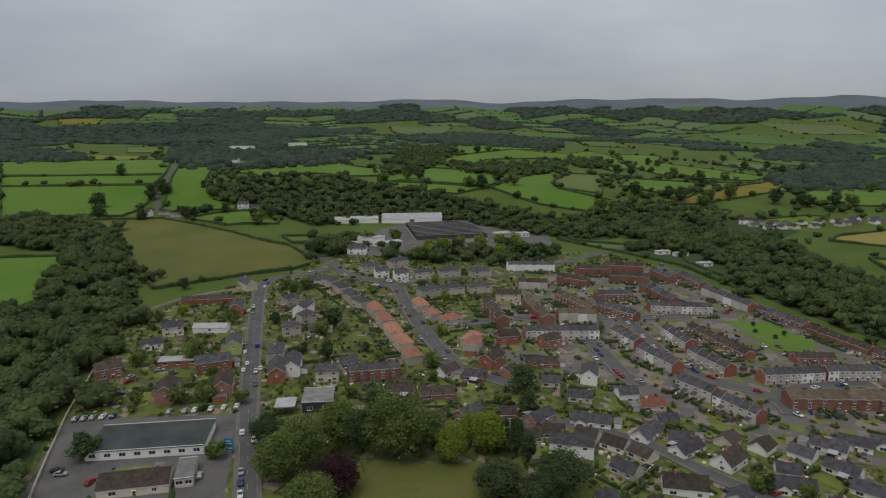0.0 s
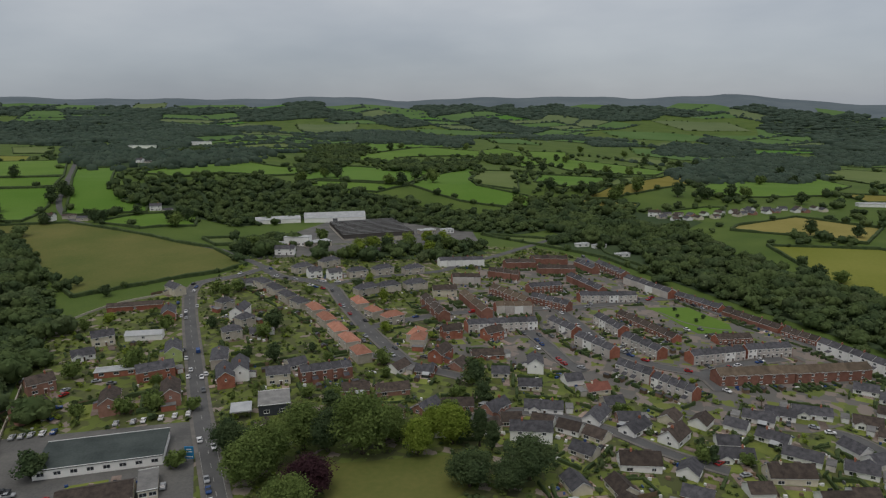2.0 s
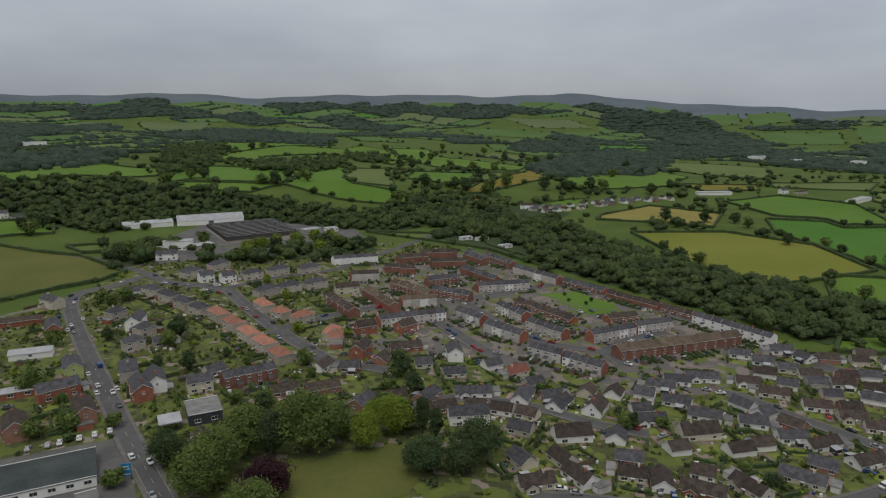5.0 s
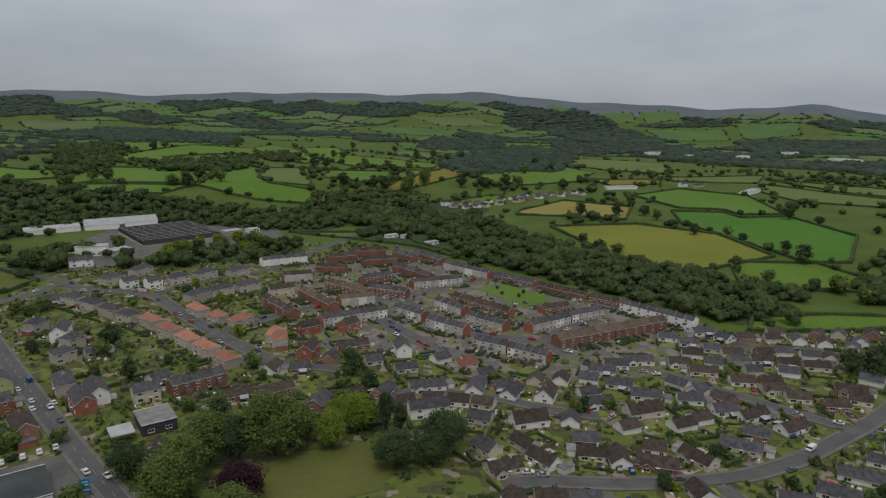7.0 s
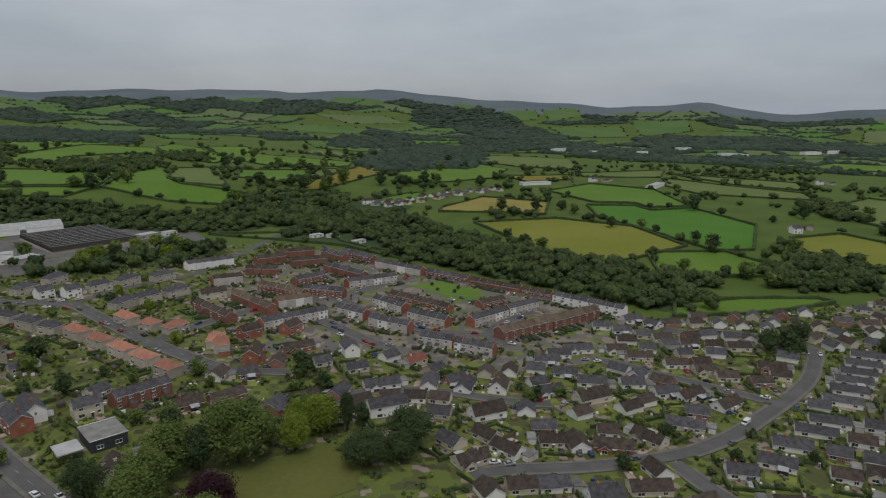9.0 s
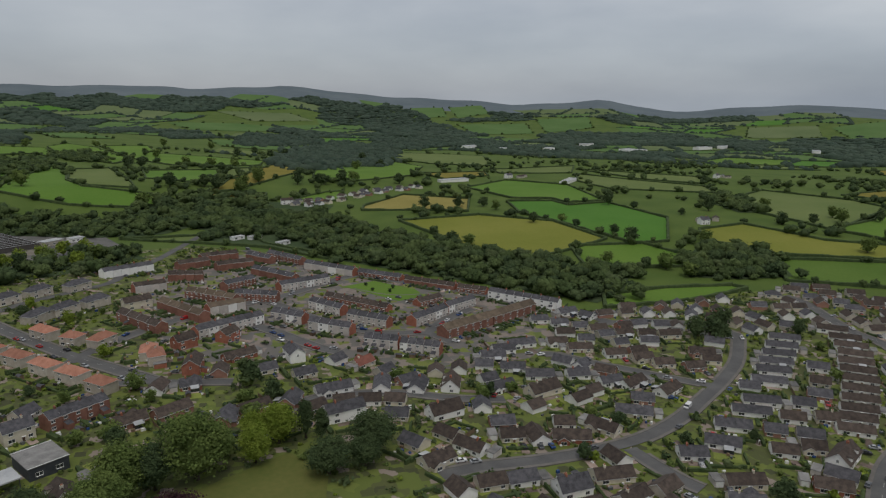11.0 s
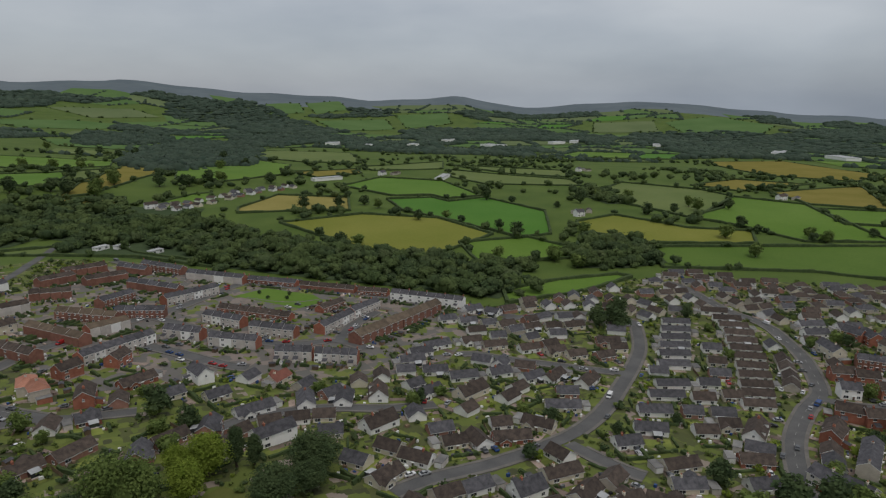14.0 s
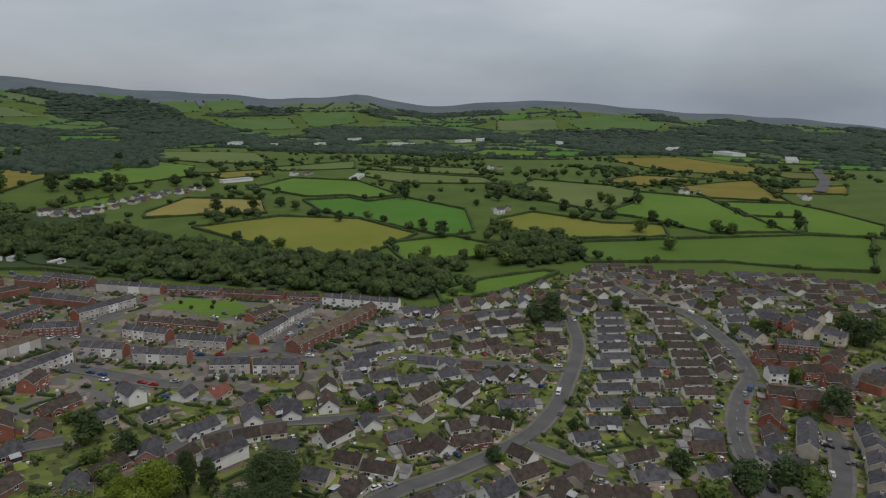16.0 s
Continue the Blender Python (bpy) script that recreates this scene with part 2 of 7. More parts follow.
BLACK = surf("black_timber", (0.02, 0.018, 0.016), (0.045, 0.04, 0.036), 1.0, 6.0)
TYRE = surf("tyre", (0.015, 0.015, 0.015), (0.03, 0.03, 0.03), 5.0, 20.0, 0.85)
PAINTS = {k: surf(k + "_car_paint", tuple(v * 0.85 for v in c), c, 1.0, 9.0, 0.25) for k, c in {
    "white": (0.72, 0.72, 0.72), "silver": (0.34, 0.35, 0.36), "black": (0.025, 0.026, 0.03), "blue": (0.03, 0.07, 0.20), "red": (0.36, 0.03, 0.03), "grey": (0.12, 0.125, 0.13)}.items()}

# ---- the lie of the land ----
AZ = [-60, -33, -24, -13, 0, 5.5, 10, 18.7, 23, 30, 36, 43, 49.5, 56.5, 61.5, 68, 73.5, 82, 87, 91, 98, 130]
RIDGE = [.9, .95, 1.0, .85, 1.0, .67, .85, .95, .67, 1.0, .35, -.05, -.48, -.12, -1.0, -.58, -.4, -1.25, -1.3, -1.6, -2.2, -2.2]


def ease(a, b, v):
    k = np.clip((v - a) / (b - a), 0, 1)
    return k * k * (3 - 2 * k)


def land(x, y):
    """Height of the ground: a shelf that falls to a stream, farmland beyond, hills on the skyline."""
    x, y = np.asarray(x, float), np.asarray(y, float)
    d, az = np.hypot(x, y), np.degrees(np.arctan2(x, y))
    z = 4.8 - 14.4 * ease(-96, 276, x) + 8.4 * ease(396, 576, .75 * x + .45 * y) * ease(-72, 192, x) + 4.8 * ease(396, 720, y) * ease(240, 0, x) * (1 - ease(560, 640, y) * ease(-200, -120, x))
    z = z + 24 * ease(725, 900, y) * ease(960, 0, x) + 6 * ease(-100, -250, x) * ease(550, 720, y) - 38.4 * ease(840, 2160, d) * ease(15, 50, az)
    z = z + ease(840, 1800, d) * (8.4 * np.sin(x / 372 + 1) * np.cos(y / 324) + 6 * np.sin(x / 204 - y / 276))
    r = 120 + 4740 * np.tan(np.radians(np.interp(az, AZ, RIDGE))) + 8 * np.sin(az * 0.9 + 1) * np.sin(az * 0.37)
    k = ease(2850, 4740, d)
    return z * (1 - k) + r * k


def gz(x, y):
    return float(land(x, y))


def inside(poly, x, y):
    """Which of the places lie in the polygon."""
    x, y = np.asarray(x, float), np.asarray(y, float)
    hit = np.zeros(x.shape, bool)
    for (x1, y1), (x2, y2) in zip(poly, poly[1:] + poly[:1]):
        if y1 == y2:
            continue
        hit ^= ((y1 > y) != (y2 > y)) & (x < (x2 - x1) * (y - y1) / (y2 - y1) + x1)
    return hit


def big_mesh(name, verts, faces, mats, ids=None, smooth=False):
    """A mesh from arrays: verts n x 3, faces m x 3 or m x 4."""
    me = bpy.data.meshes.new(name)
    verts, faces = np.asarray(verts, np.float32), np.asarray(faces, np.int32)
    me.vertices.add(len(verts))
    me.vertices.foreach_set("co", verts.ravel())
    me.loops.add(faces.size)
    me.loops.foreach_set("vertex_index", faces.ravel())
    me.polygons.add(len(faces))
    me.polygons.foreach_set("loop_start", np.arange(len(faces), dtype=np.int32) * faces.shape[1])
    for m in mats:
        me.materials.append(m)
    if ids is not None:
        me.polygons.foreach_set("material_index", np.asarray(ids, np.int32))
    me.polygons.foreach_set("use_smooth", np.full(len(faces), smooth))
    me.update(calc_edges=True)
    return me


def bm_mesh(name, bm, *mats):
    me = bpy.data.meshes.new(name)
    bm.normal_update()
    bm.to_mesh(me)
    bm.free()
    for m in mats:
        me.materials.append(m)
    return me


def part(name, me, parent, at=None, label=""):
    """A mesh as one part of a thing."""
    ob = new(name, me)
    ob.parent = parent
    if at is not None:
        ob.matrix_basis = at
    if label:
        ob["label"] = label
    return ob


def box(bm, x0, y0, z0, x1, y1, z1, mat=0):
    v = [bm.verts.new(p) for p in ((x0, y0, z0), (x1, y0, z0), (x1, y1, z0), (x0, y1, z0), (x0, y0, z1), (x1, y0, z1), (x1, y1, z1), (x0, y1, z1))]
    for f in ((0, 3, 2, 1), (4, 5, 6, 7), (0, 1, 5, 4), (1, 2, 6, 5), (2, 3, 7, 6), (3, 0, 4, 7)):
        bm.faces.new([v[i] for i in f]).material_index = mat


def prism(bm, pts, y0, y1, mat=0):
    """An outline in x and z, pushed from y0 to y1."""
    a, b = [bm.verts.new((x, y0, z)) for x, z in pts], [bm.verts.new((x, y1, z)) for x, z in pts]
    bm.faces.new(a).material_index = mat
    bm.faces.new(b[::-1]).material_index = mat
    for i in range(len(pts)):
        j = (i + 1) % len(pts)
        bm.faces.new((a[j], a[i], b[i], b[j])).material_index = mat


# ground: one sheet to the skyline
rings = np.concatenate([np.arange(0, 1000, 9), 1000 * 1.02 ** np.arange(81)])
spokes = np.radians(np.arange(0, 360, 1.0))
gx, gy = np.outer(rings, np.sin(spokes)), np.outer(rings, np.cos(spokes))
nr, ns = gx.shape
idx = np.arange(nr * ns).reshape(nr, ns)
quads = np.stack([idx[:-1], np.roll(idx, -1, 1)[:-1], np.roll(idx, -1, 1)[1:], idx[1:]], -1).reshape(-1, 4)[:, ::-1]
# the outermost rings take the haze-coloured hill material
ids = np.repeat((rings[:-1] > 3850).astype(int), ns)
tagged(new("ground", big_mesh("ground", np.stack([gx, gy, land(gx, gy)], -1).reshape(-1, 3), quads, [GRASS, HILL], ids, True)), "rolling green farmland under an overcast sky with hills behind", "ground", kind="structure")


def drape(poly, lift, step=22.0):
    """A flat outline cut by a grid and laid on the land."""
    bm = bmesh.new()
    bm.faces.new([bm.verts.new((x, y, 0)) for x, y in poly])
    for a in (0, 1):
        lo, hi = min(p[a] for p in poly), max(p[a] for p in poly)
        for k in range(1, int((hi - lo) / step) + 1):
            co, no = [0, 0, 0], [0, 0, 0]
            co[a], no[a] = lo + k * step, 1
            bmesh.ops.bisect_plane(bm, geom=bm.verts[:] + bm.edges[:] + bm.faces[:], plane_co=co, plane_no=no)
    bmesh.ops.triangulate(bm, faces=bm.faces[:])
    for f in bm.faces:
        if f.normal.z < 0:
            f.normal_flip()
    for v in bm.verts:
        v.co.z = gz(v.co.x, v.co.y) + lift
    return bm


VILLAGE = [(-124, 144), (-145, 240), (-168, 322), (-178, 374), (-163, 416), (-134, 439), (-114, 480), (-89, 514), (-114, 564), (-72, 600), (108, 588), (156, 588), (192, 528), (206, 456), (228, 372), (244, 312), (257, 248), (312, 224), (372, 200), (414, 172), (462, -19), (396, -144), (120, -144), (-48, 72)]
ESTATE_PLOT = [(24, 318), (72, 288), (120, 232), (160, 222), (236, 246), (246, 312), (228, 384), (204, 480), (170, 540), (80, 500), (36, 410)]
tagged(new("estate_ground", bm_mesh("estate_ground", drape(ESTATE_PLOT, 0.09), ESTATE)), "tarmac yards and worn grass between the terraces", "yard", kind="structure")
tagged(new("garden_ground", bm_mesh("garden_ground", drape(VILLAGE, 0.04), GARDEN)), "patchwork of lawns, beds and paving between the houses", "garden", kind="structure")

# ---- the plan: roads, fields, woods, trees and streets, in metres ----
ROADS = {
    "high_street": (6.2, [(-46, 126), (-52.3, 158.2), (-60.8, 189.7), (-68.3, 217.2), (-78.5, 254.5), (-90.8, 304.5), (-103.5, 356.4), (-113.9, 401.5), (-121.6, 441.7), (-119.3, 465.3), (-99.7, 477.1), (-82.4, 497.7)]),
    "field_road": (6, [(-76.2, 484), (-83.5, 504.6), (-101.6, 533.2), (-127.8, 571.2), (-166.0, 606.0), (-206.4, 637.1), (-248.3, 663.9), (-283.2, 696.2), (-312.3, 743.3), (-335.2, 795.9), (-356.2, 882.2), (-460.7, 1198.8)]),
    "north_street": (7, [(-83.5, 504.6), (-68.6, 474.1), (-49.1, 461.2), (-32.2, 445.4), (-24.2, 410), (-12.4, 359.9), (-2.9, 328.5), (7, 298.9)]),
    "mill_road": (6, [(-32.4, 448.4), (-9.6, 464.9), (18.8, 476.4), (48.7, 488.8), (65.9, 509.3), (106.0, 548.4), (138.3, 586.6), (190.5, 646.2), (218.9, 649.3)]),
    "estate_road": (6, [(-15.7, 349.4), (1.2, 362.5), (18.8, 371.7), (37.8, 381.3), (52.8, 385.3), (85.2, 393), (109.8, 394.9), (138.3, 401.5), (184.1, 417.4), (198, 417.6)]),
    "estate_road_c": (6, [(109.8, 394.9), (111.9, 365.8), (114.6, 327.4), (119.8, 307.8), (131, 293.7), (146, 283.2), (145.6, 263.3)]),
    "estate_road_d": (5.5, [(146, 283.2), (170.9, 295.1), (203.2, 303)]),
    "edge_road": (6, [(179.9, 548.8), (184.5, 490.9), (195.7, 436.7), (208.3, 394), (223.5, 361.1), (232.4, 314.9), (243.7, 287.4), (243.6, 257.3), (246.1, 229.2), (260.5, 219.1)]),
    "car_park_lane": (7, [(76.7, 358.5), (81.3, 332.6), (84.9, 298.2), (89.2, 287.9)]),
    "brick_lane": (5.5, [(-13.2, 312.3), (-0.1, 307.3), (17, 292.2), (30.1, 282.8)]),
    "lane": (5, [(14.6, 239.9), (26.6, 240), (41.8, 246.1), (58.7, 242.3), (78.3, 228.1), (90.4, 212.4), (100.1, 202.5), (108.9, 195.4)]),
    "curve_road": (5.6, [(43.3, 166.9), (57.1, 163), (77, 152.5), (98.1, 144.3), (121.4, 138.1), (149.8, 137.3), (177.4, 140.4), (208.9, 144.7), (235.5, 150.1), (257.8, 158.2), (278.1, 168.1), (281.3, 184.5), (273.1, 203.9), (257.7, 220.4), (236.4, 233.4)]),
    "close": (5.5, [(195.9, 144.7), (191.4, 156.5), (184.8, 177.5), (177.9, 199), (174.2, 216.1), (168.6, 221.1)]),
    "short_close": (6, [(110.2, 136.6), (106.2, 124.7), (103.2, 112.8), (103.1, 105.9)]),
    "east_road": (6.5, [(106.8, 54.3), (127.6, 60.4), (149, 65.3), (172.5, 68.1), (203.1, 67.2), (226.2, 64.1), (250, 69), (272.7, 76.1), (292.2, 85.7), (312, 96.8), (323.7, 108.7), (330.7, 121.9), (349.7, 141.5), (371.7, 161.6), (380.3, 178.2)]),
    "brick_close_road": (6, [(219.8, 63.9), (220.3, 49.2), (228.1, 35), (242.7, 22.3), (258.7, 13.8), (280.6, 2.2)]),
    "yard_road": (6, [(104.3, 38.9), (133.8, 33.5), (162.4, 32.1), (180, 33.6)]),
    "motorway": (16, [(926.8, -0.1), (1134.4, -18.3), (1460, -27.3), (1892.4, -74.1)]),
}
CAR_PARK = [(-127.2, 180), (-146.4, 242.4), (-80.4, 247.2), (-74.4, 222), (-68.4, 192), (-62.4, 180)]
PARK = [(-60, 230.4), (-24, 232.8), (36, 228), (50.4, 198), (43.2, 168), (-54, 168)]
FACTORY_YARD = [(-74.3, 645.1), (-24.7, 747.9), (37.5, 746.1), (108.7, 694.6), (102.9, 618.9), (36.1, 564.6), (-24.0, 540.7), (-90, 528), (-102.4, 578.1)]
GREENS = [[(171.6, 397.2), (199.2, 397.2), (206.4, 360), (199.2, 343.2), (177.6, 344.4)], [(-32.4, 208.8), (14.4, 212.4), (16.8, 192), (7.2, 180), (-27.6, 180)]]
NEAR_FIELDS = []
NEAR_FIELDS.append(("rough", [(-359.2, 681.2), (-285.0, 686.7), (-200.7, 630.3), (-132.6, 576.3), (-96, 510), (-112.8, 490.8), (-142.8, 475.2), (-175.2, 452.4), (-193.2, 439.2), (-238.8, 508.8), (-288.8, 600.1)]))
NEAR_FIELDS.append(("bright", [(-383.3, 533.4), (-308.3, 541.6), (-289.3, 510.7), (-264, 445.8), (-242.7, 386.9), (-264.8, 360.5)]))
NEAR_FIELDS.append(("dull", [(-149.3, 622.5), (-122.9, 636.1), (-116.1, 586.0), (-131.2, 587.1)]))
NEAR_FIELDS.append(("hay", [(356.2, 552.3), (435, 511.4), (463.9, 435), (438.8, 355.5), (343.1, 361.7), (330.2, 424.2)]))
NEAR_FIELDS.append(("stubble", [(381.8, 644.2), (477.4, 685.6), (513.6, 601.0), (440.9, 534.2), (399.3, 587.8), (361.8, 621.3)]))
NEAR_FIELDS.append(("bright", [(589.3, 679.2), (704.9, 705.3), (721.5, 601.0), (624.3, 477.7), (577, 497.5), (588.2, 529.7), (556.1, 569.1)]))
NEAR_FIELDS.append(("deep", [(531.2, 554.7), (574.4, 518.4), (560.3, 484.5), (612.9, 466.2), (563.3, 360.8), (470.5, 310.7), (442.5, 326.9), (455.5, 390.6), (474, 486.2)]))
NEAR_FIELDS.append(("mid", [(397.1, 366.2), (447.8, 323.8), (435.4, 258.1), (415.9, 255.5), (345.7, 313.2)]))
NEAR_FIELDS.append(("mid", [(268.2, 247.3), (292.4, 264.4), (341.2, 243.4), (380.1, 213.8), (378, 202.2), (320.1, 217.3)]))
NEAR_FIELDS.append(("hay", [(530.8, 310.6), (585.6, 291.3), (568.1, 209.9), (590.6, 155.9), (543.4, 143.2), (489.5, 225.3), (495.8, 287.5)]))
NEAR_FIELDS.append(("grazed", [(479.9, 219.8), (534.9, 141.8), (615.3, 26), (634.7, -30.4), (494.8, -18.3), (481.6, 27.7), (475.3, 90.8), (421.8, 191.1)]))
NEAR_FIELDS.append(("dull", [(804.8, 376.9), (868.3, 382.4), (849.8, 263.9), (813.2, 220), (707.5, 205.8), (619.7, 222.7), (672.8, 315.1)]))
NEAR_FIELDS.append(("mid", [(804.8, 214.9), (789, 131.4), (672.8, 83.1), (695.4, 25.3), (629.4, 25.9), (576.9, 109.5), (608.3, 180.5), (616.7, 216.1)]))
NEAR_FIELDS.append(("dull", [(112.4, 653.9), (181.8, 634.5), (218.9, 624.4), (209.4, 567.6), (227.7, 475), (218.7, 464.3), (199.2, 552.4)]))
FAR_FIELDS = []
FAR_FIELDS.append(("mid", [(-777, 1200), (-482, 1220), (-373, 914), (-587, 903)]))
FAR_FIELDS.append(("mid", [(-583, 896), (-370, 906), (-358, 845), (-548, 839)]))
FAR_FIELDS.append(("bright", [(-547, 838), (-357, 841), (-338, 774), (-334, 699), (-377, 707), (-425, 698), (-458, 694)]))
FAR_FIELDS.append(("bright", [(-397, 1023), (-349, 1040), (-302, 869), (-279, 814), (-240, 789), (-229, 742), (-296, 729), (-311, 743), (-337, 838)]))
FAR_FIELDS.append(("mid", [(-262, 686), (-234, 728), (-178, 750), (-167, 677), (-212, 656)]))
FAR_FIELDS.append(("hay", [(-764, 1408), (-610, 1386), (-545, 1215), (-674, 1249)]))
FAR_FIELDS.append(("mid", [(-1375, 2331), (-1268, 2364), (-863, 1592), (-885, 1506)]))
FAR_FIELDS.append(("brown", [(-1784, 3223), (-1609, 3270), (-1532, 3084), (-1696, 3061)]))
FAR_FIELDS.append(("dull", [(-782, 1703), (-699, 1722), (-618, 1504), (-686, 1492)]))
FAR_FIELDS.append(("mid", [(-294, 950), (-262, 1045), (-185, 1158), (-85, 1111), (-85, 994), (-177, 958), (-228, 875)]))
FAR_FIELDS.append(("dull", [(-243, 3234), (50, 3347), (20, 2994), (-174, 2589)]))
FAR_FIELDS.append(("dull", [(-1151, 4018), (-999, 4067), (-958, 3830), (-1122, 3802)]))
FAR_FIELDS.append(("bright", [(-83, 997), (-20, 1146), (39, 1104), (118, 1051), (62, 892), (-56, 921), (-84, 903)]))
FAR_FIELDS.append(("mid", [(-57, 901), (60, 880), (17, 840), (-69, 860)]))
FAR_FIELDS.append(("bright", [(232, 1332), (192, 1074), (150, 931), (151, 875), (210, 822), (200, 786), (172, 787), (120, 811), (94, 836), (62, 879), (103, 975), (157, 1068)]))
FAR_FIELDS.append(("dull", [(203, 1100), (263, 1120), (202, 853), (158, 875), (156, 944)]))
FAR_FIELDS.append(("mid", [(-2, 1252), (57, 1231), (87, 1332), (234, 1431), (248, 1374), (290, 1548), (167, 1605), (53, 1443), (9, 1368)]))
FAR_FIELDS.append(("bright", [(16, 1588), (56, 1469), (156, 1606), (272, 1659), (219, 1702), (39, 1764)]))
FAR_FIELDS.append(("mid", [(297, 1571), (276, 1402), (290, 1276), (301, 1209), (360, 1291), (385, 1555), (353, 1648)]))
FAR_FIELDS.append(("mid", [(403, 1592), (519, 1628), (461, 1436), (545, 1357), (590, 1235), (511, 1110), (373, 1124), (371, 1307)]))
FAR_FIELDS.append(("bright", [(287, 1051), (373, 1026), (412, 1034), (304, 872), (270, 869), (240, 917)]))
FAR_FIELDS.append(("dull", [(417, 1034), (490, 1062), (348, 874), (312, 871)]))
FAR_FIELDS.append(("brown", [(496, 1061), (597, 1200), (644, 1126), (505, 944), (382, 851), (309, 811), (270, 813), (307, 842)]))
FAR_FIELDS.append(("brown", [(261, 811), (337, 785), (308, 745), (255, 762), (229, 737)]))
FAR_FIELDS.append(("mid", [(308, 3201), (597, 3169), (690, 3057), (557, 2989), (308, 3048)]))
FAR_FIELDS.append(("bright", [(545, 2934), (570, 2294), (515, 1834), (386, 1854)]))
FAR_FIELDS.append(("mid", [(868, 2055), (1002, 2114), (1117, 1862), (932, 1591), (762, 1751)]))
FAR_FIELDS.append(("mid", [(1104, 2922), (1391, 2816), (1546, 2672), (1302, 2545), (1063, 2583)]))
FAR_FIELDS.append(("dull", [(1467, 3208), (1776, 3049), (1774, 2832), (1487, 2883)]))
FAR_FIELDS.append(("mid", [(334, 739), (411, 763), (436, 759), (399, 701), (334, 698)]))
FAR_FIELDS.append(("mid", [(559, 999), (840, 1178), (767, 962), (619, 826), (522, 813), (448, 824), (452, 854)]))
FAR_FIELDS.append(("dull", [(1060, 1386), (1093, 1106), (885, 895), (840, 999), (881, 1191)]))
FAR_FIELDS.append(("dull", [(824, 843), (1019, 798), (880, 706), (779, 781)]))
FAR_FIELDS.append(("brown", [(657, 848), (781, 819), (732, 765), (639, 775)]))
FAR_FIELDS.append(("dull", [(875, 695), (854, 562), (855, 456), (791, 412), (726, 530), (771, 616)]))
FAR_FIELDS.append(("dull", [(954, 747), (997, 528), (883, 473), (878, 575)]))
FAR_FIELDS.append(("mid", [(2549, 3002), (2762, 2955), (2528, 2679), (2288, 2675)]))
FAR_FIELDS.append(("bright", [(2802, 2950), (3061, 2921), (2836, 2643), (2540, 2609)]))
FAR_FIELDS.append(("mid", [(2855, 2330), (3042, 2124), (2688, 1858), (2441, 1946)]))
FAR_FIELDS.append(("mid", [(2332, 2409), (2698, 2283), (2371, 1958), (2108, 2061)]))
FAR_FIELDS.append(("brown", [(1569, 428), (1700, 272), (1431, 74), (1182, 99), (1194, 223)]))
FAR_FIELDS.append(("brown", [(896, 290), (1045, 258), (1038, 152), (868, 220)]))
FAR_FIELDS.append(("brown", [(875, 183), (1068, 87), (900, 62), (801, 37), (793, 125)]))
FAR_FIELDS.append(("rough", [(1383, 89), (1346, -51), (1180, -39), (1148, 29)]))
FAR_FIELDS.append(("brown", [(932, 59), (1061, -45), (919, -32), (884, 45)]))
FAR_FIELDS.append(("mid", [(3330, 1020), (3773, 855), (3548, 550), (2926, 534), (2896, 770)]))
FAR_FIELDS.append(("dull", [(3244, 1356), (3361, 1088), (3052, 968), (2862, 1208)]))
FAR_FIELDS.append(("mid", [(763, 120), (791, 37), (695, -48), (637, -41), (618, 40), (659, 68)]))
WOODS = []
WOODS.append(("stream", [(171.8, 612.4), (211.2, 510), (230.4, 426), (247.2, 366), (264, 306), (273.6, 256.8), (314.4, 261.6), (360, 283.2), (357.6, 314.4), (336, 360), (324, 422.4), (312, 528), (314.6, 630.3), (270.7, 691.6), (216.3, 672.9)], 9.0, "near"))
WOODS.append(("river", [(-129.6, 180), (-150, 243.6), (-170.4, 321.6), (-182.4, 379.2), (-199.2, 429.6), (-243.6, 508.8), (-293.6, 600.1), (-352.9, 661.6), (-460.9, 679.5), (-394.9, 586.4), (-308.0, 551.1), (-292.8, 513.6), (-266.4, 445.2), (-246, 387.6), (-270, 354), (-288, 180)], 9.0, "near"))
WOODS.append(("spinney", [(486, 288), (494.4, 228), (438, 192), (402, 216), (381.6, 246), (420, 270)], 9.5, "near"))
WOODS.append(("north", [(216.3, 672.9), (314.6, 630.3), (360.3, 672.5), (309.6, 763.0), (219.0, 799.8), (160.1, 778.0)], 11.2, "far"))
WOODS.append(("works belt", [(-36.1, 544.3), (93.9, 575.3), (98.6, 552.9), (48, 530.4), (-14.4, 516)], 13.0, "near"))
WOODS.append(("mill belt", [(-117.8, 562.8), (-80.9, 613.8), (-58.2, 591.9), (-79.2, 537.6), (-100.8, 528)], 9.5, "near"))
WOODS.append(("east copse", [(654, 324), (720, 396), (768, 396), (720, 336), (672, 306)], 10.6, "far"))
WOODS.append(("back", [(-291, 835), (-252, 860), (-186, 850), (-140, 919), (-59, 861), (5, 820), (78, 788), (145, 755), (198, 739), (256, 746), (251, 714), (155, 661), (95, 673), (41, 718), (-51, 736), (-130, 693), (-185, 726), (-265, 785)], 9.5, "far"))
WOODS.append(("left village wood", [(-631, 1620), (-538, 1804), (-361, 1357), (-193, 1445), (-172, 1205), (-252, 1004), (-393, 1048)], 13, "tiny"))
WOODS.append(("west band", [(-1815, 2832), (-1231, 3122), (-886, 2987), (-629, 2111), (-707, 1779), (-1242, 2315), (-968, 1501)], 22, "tiny"))
WOODS.append(("west hedge wood", [(-968, 1501), (-765, 1399), (-646, 1178), (-757, 1170)], 13, "tiny"))
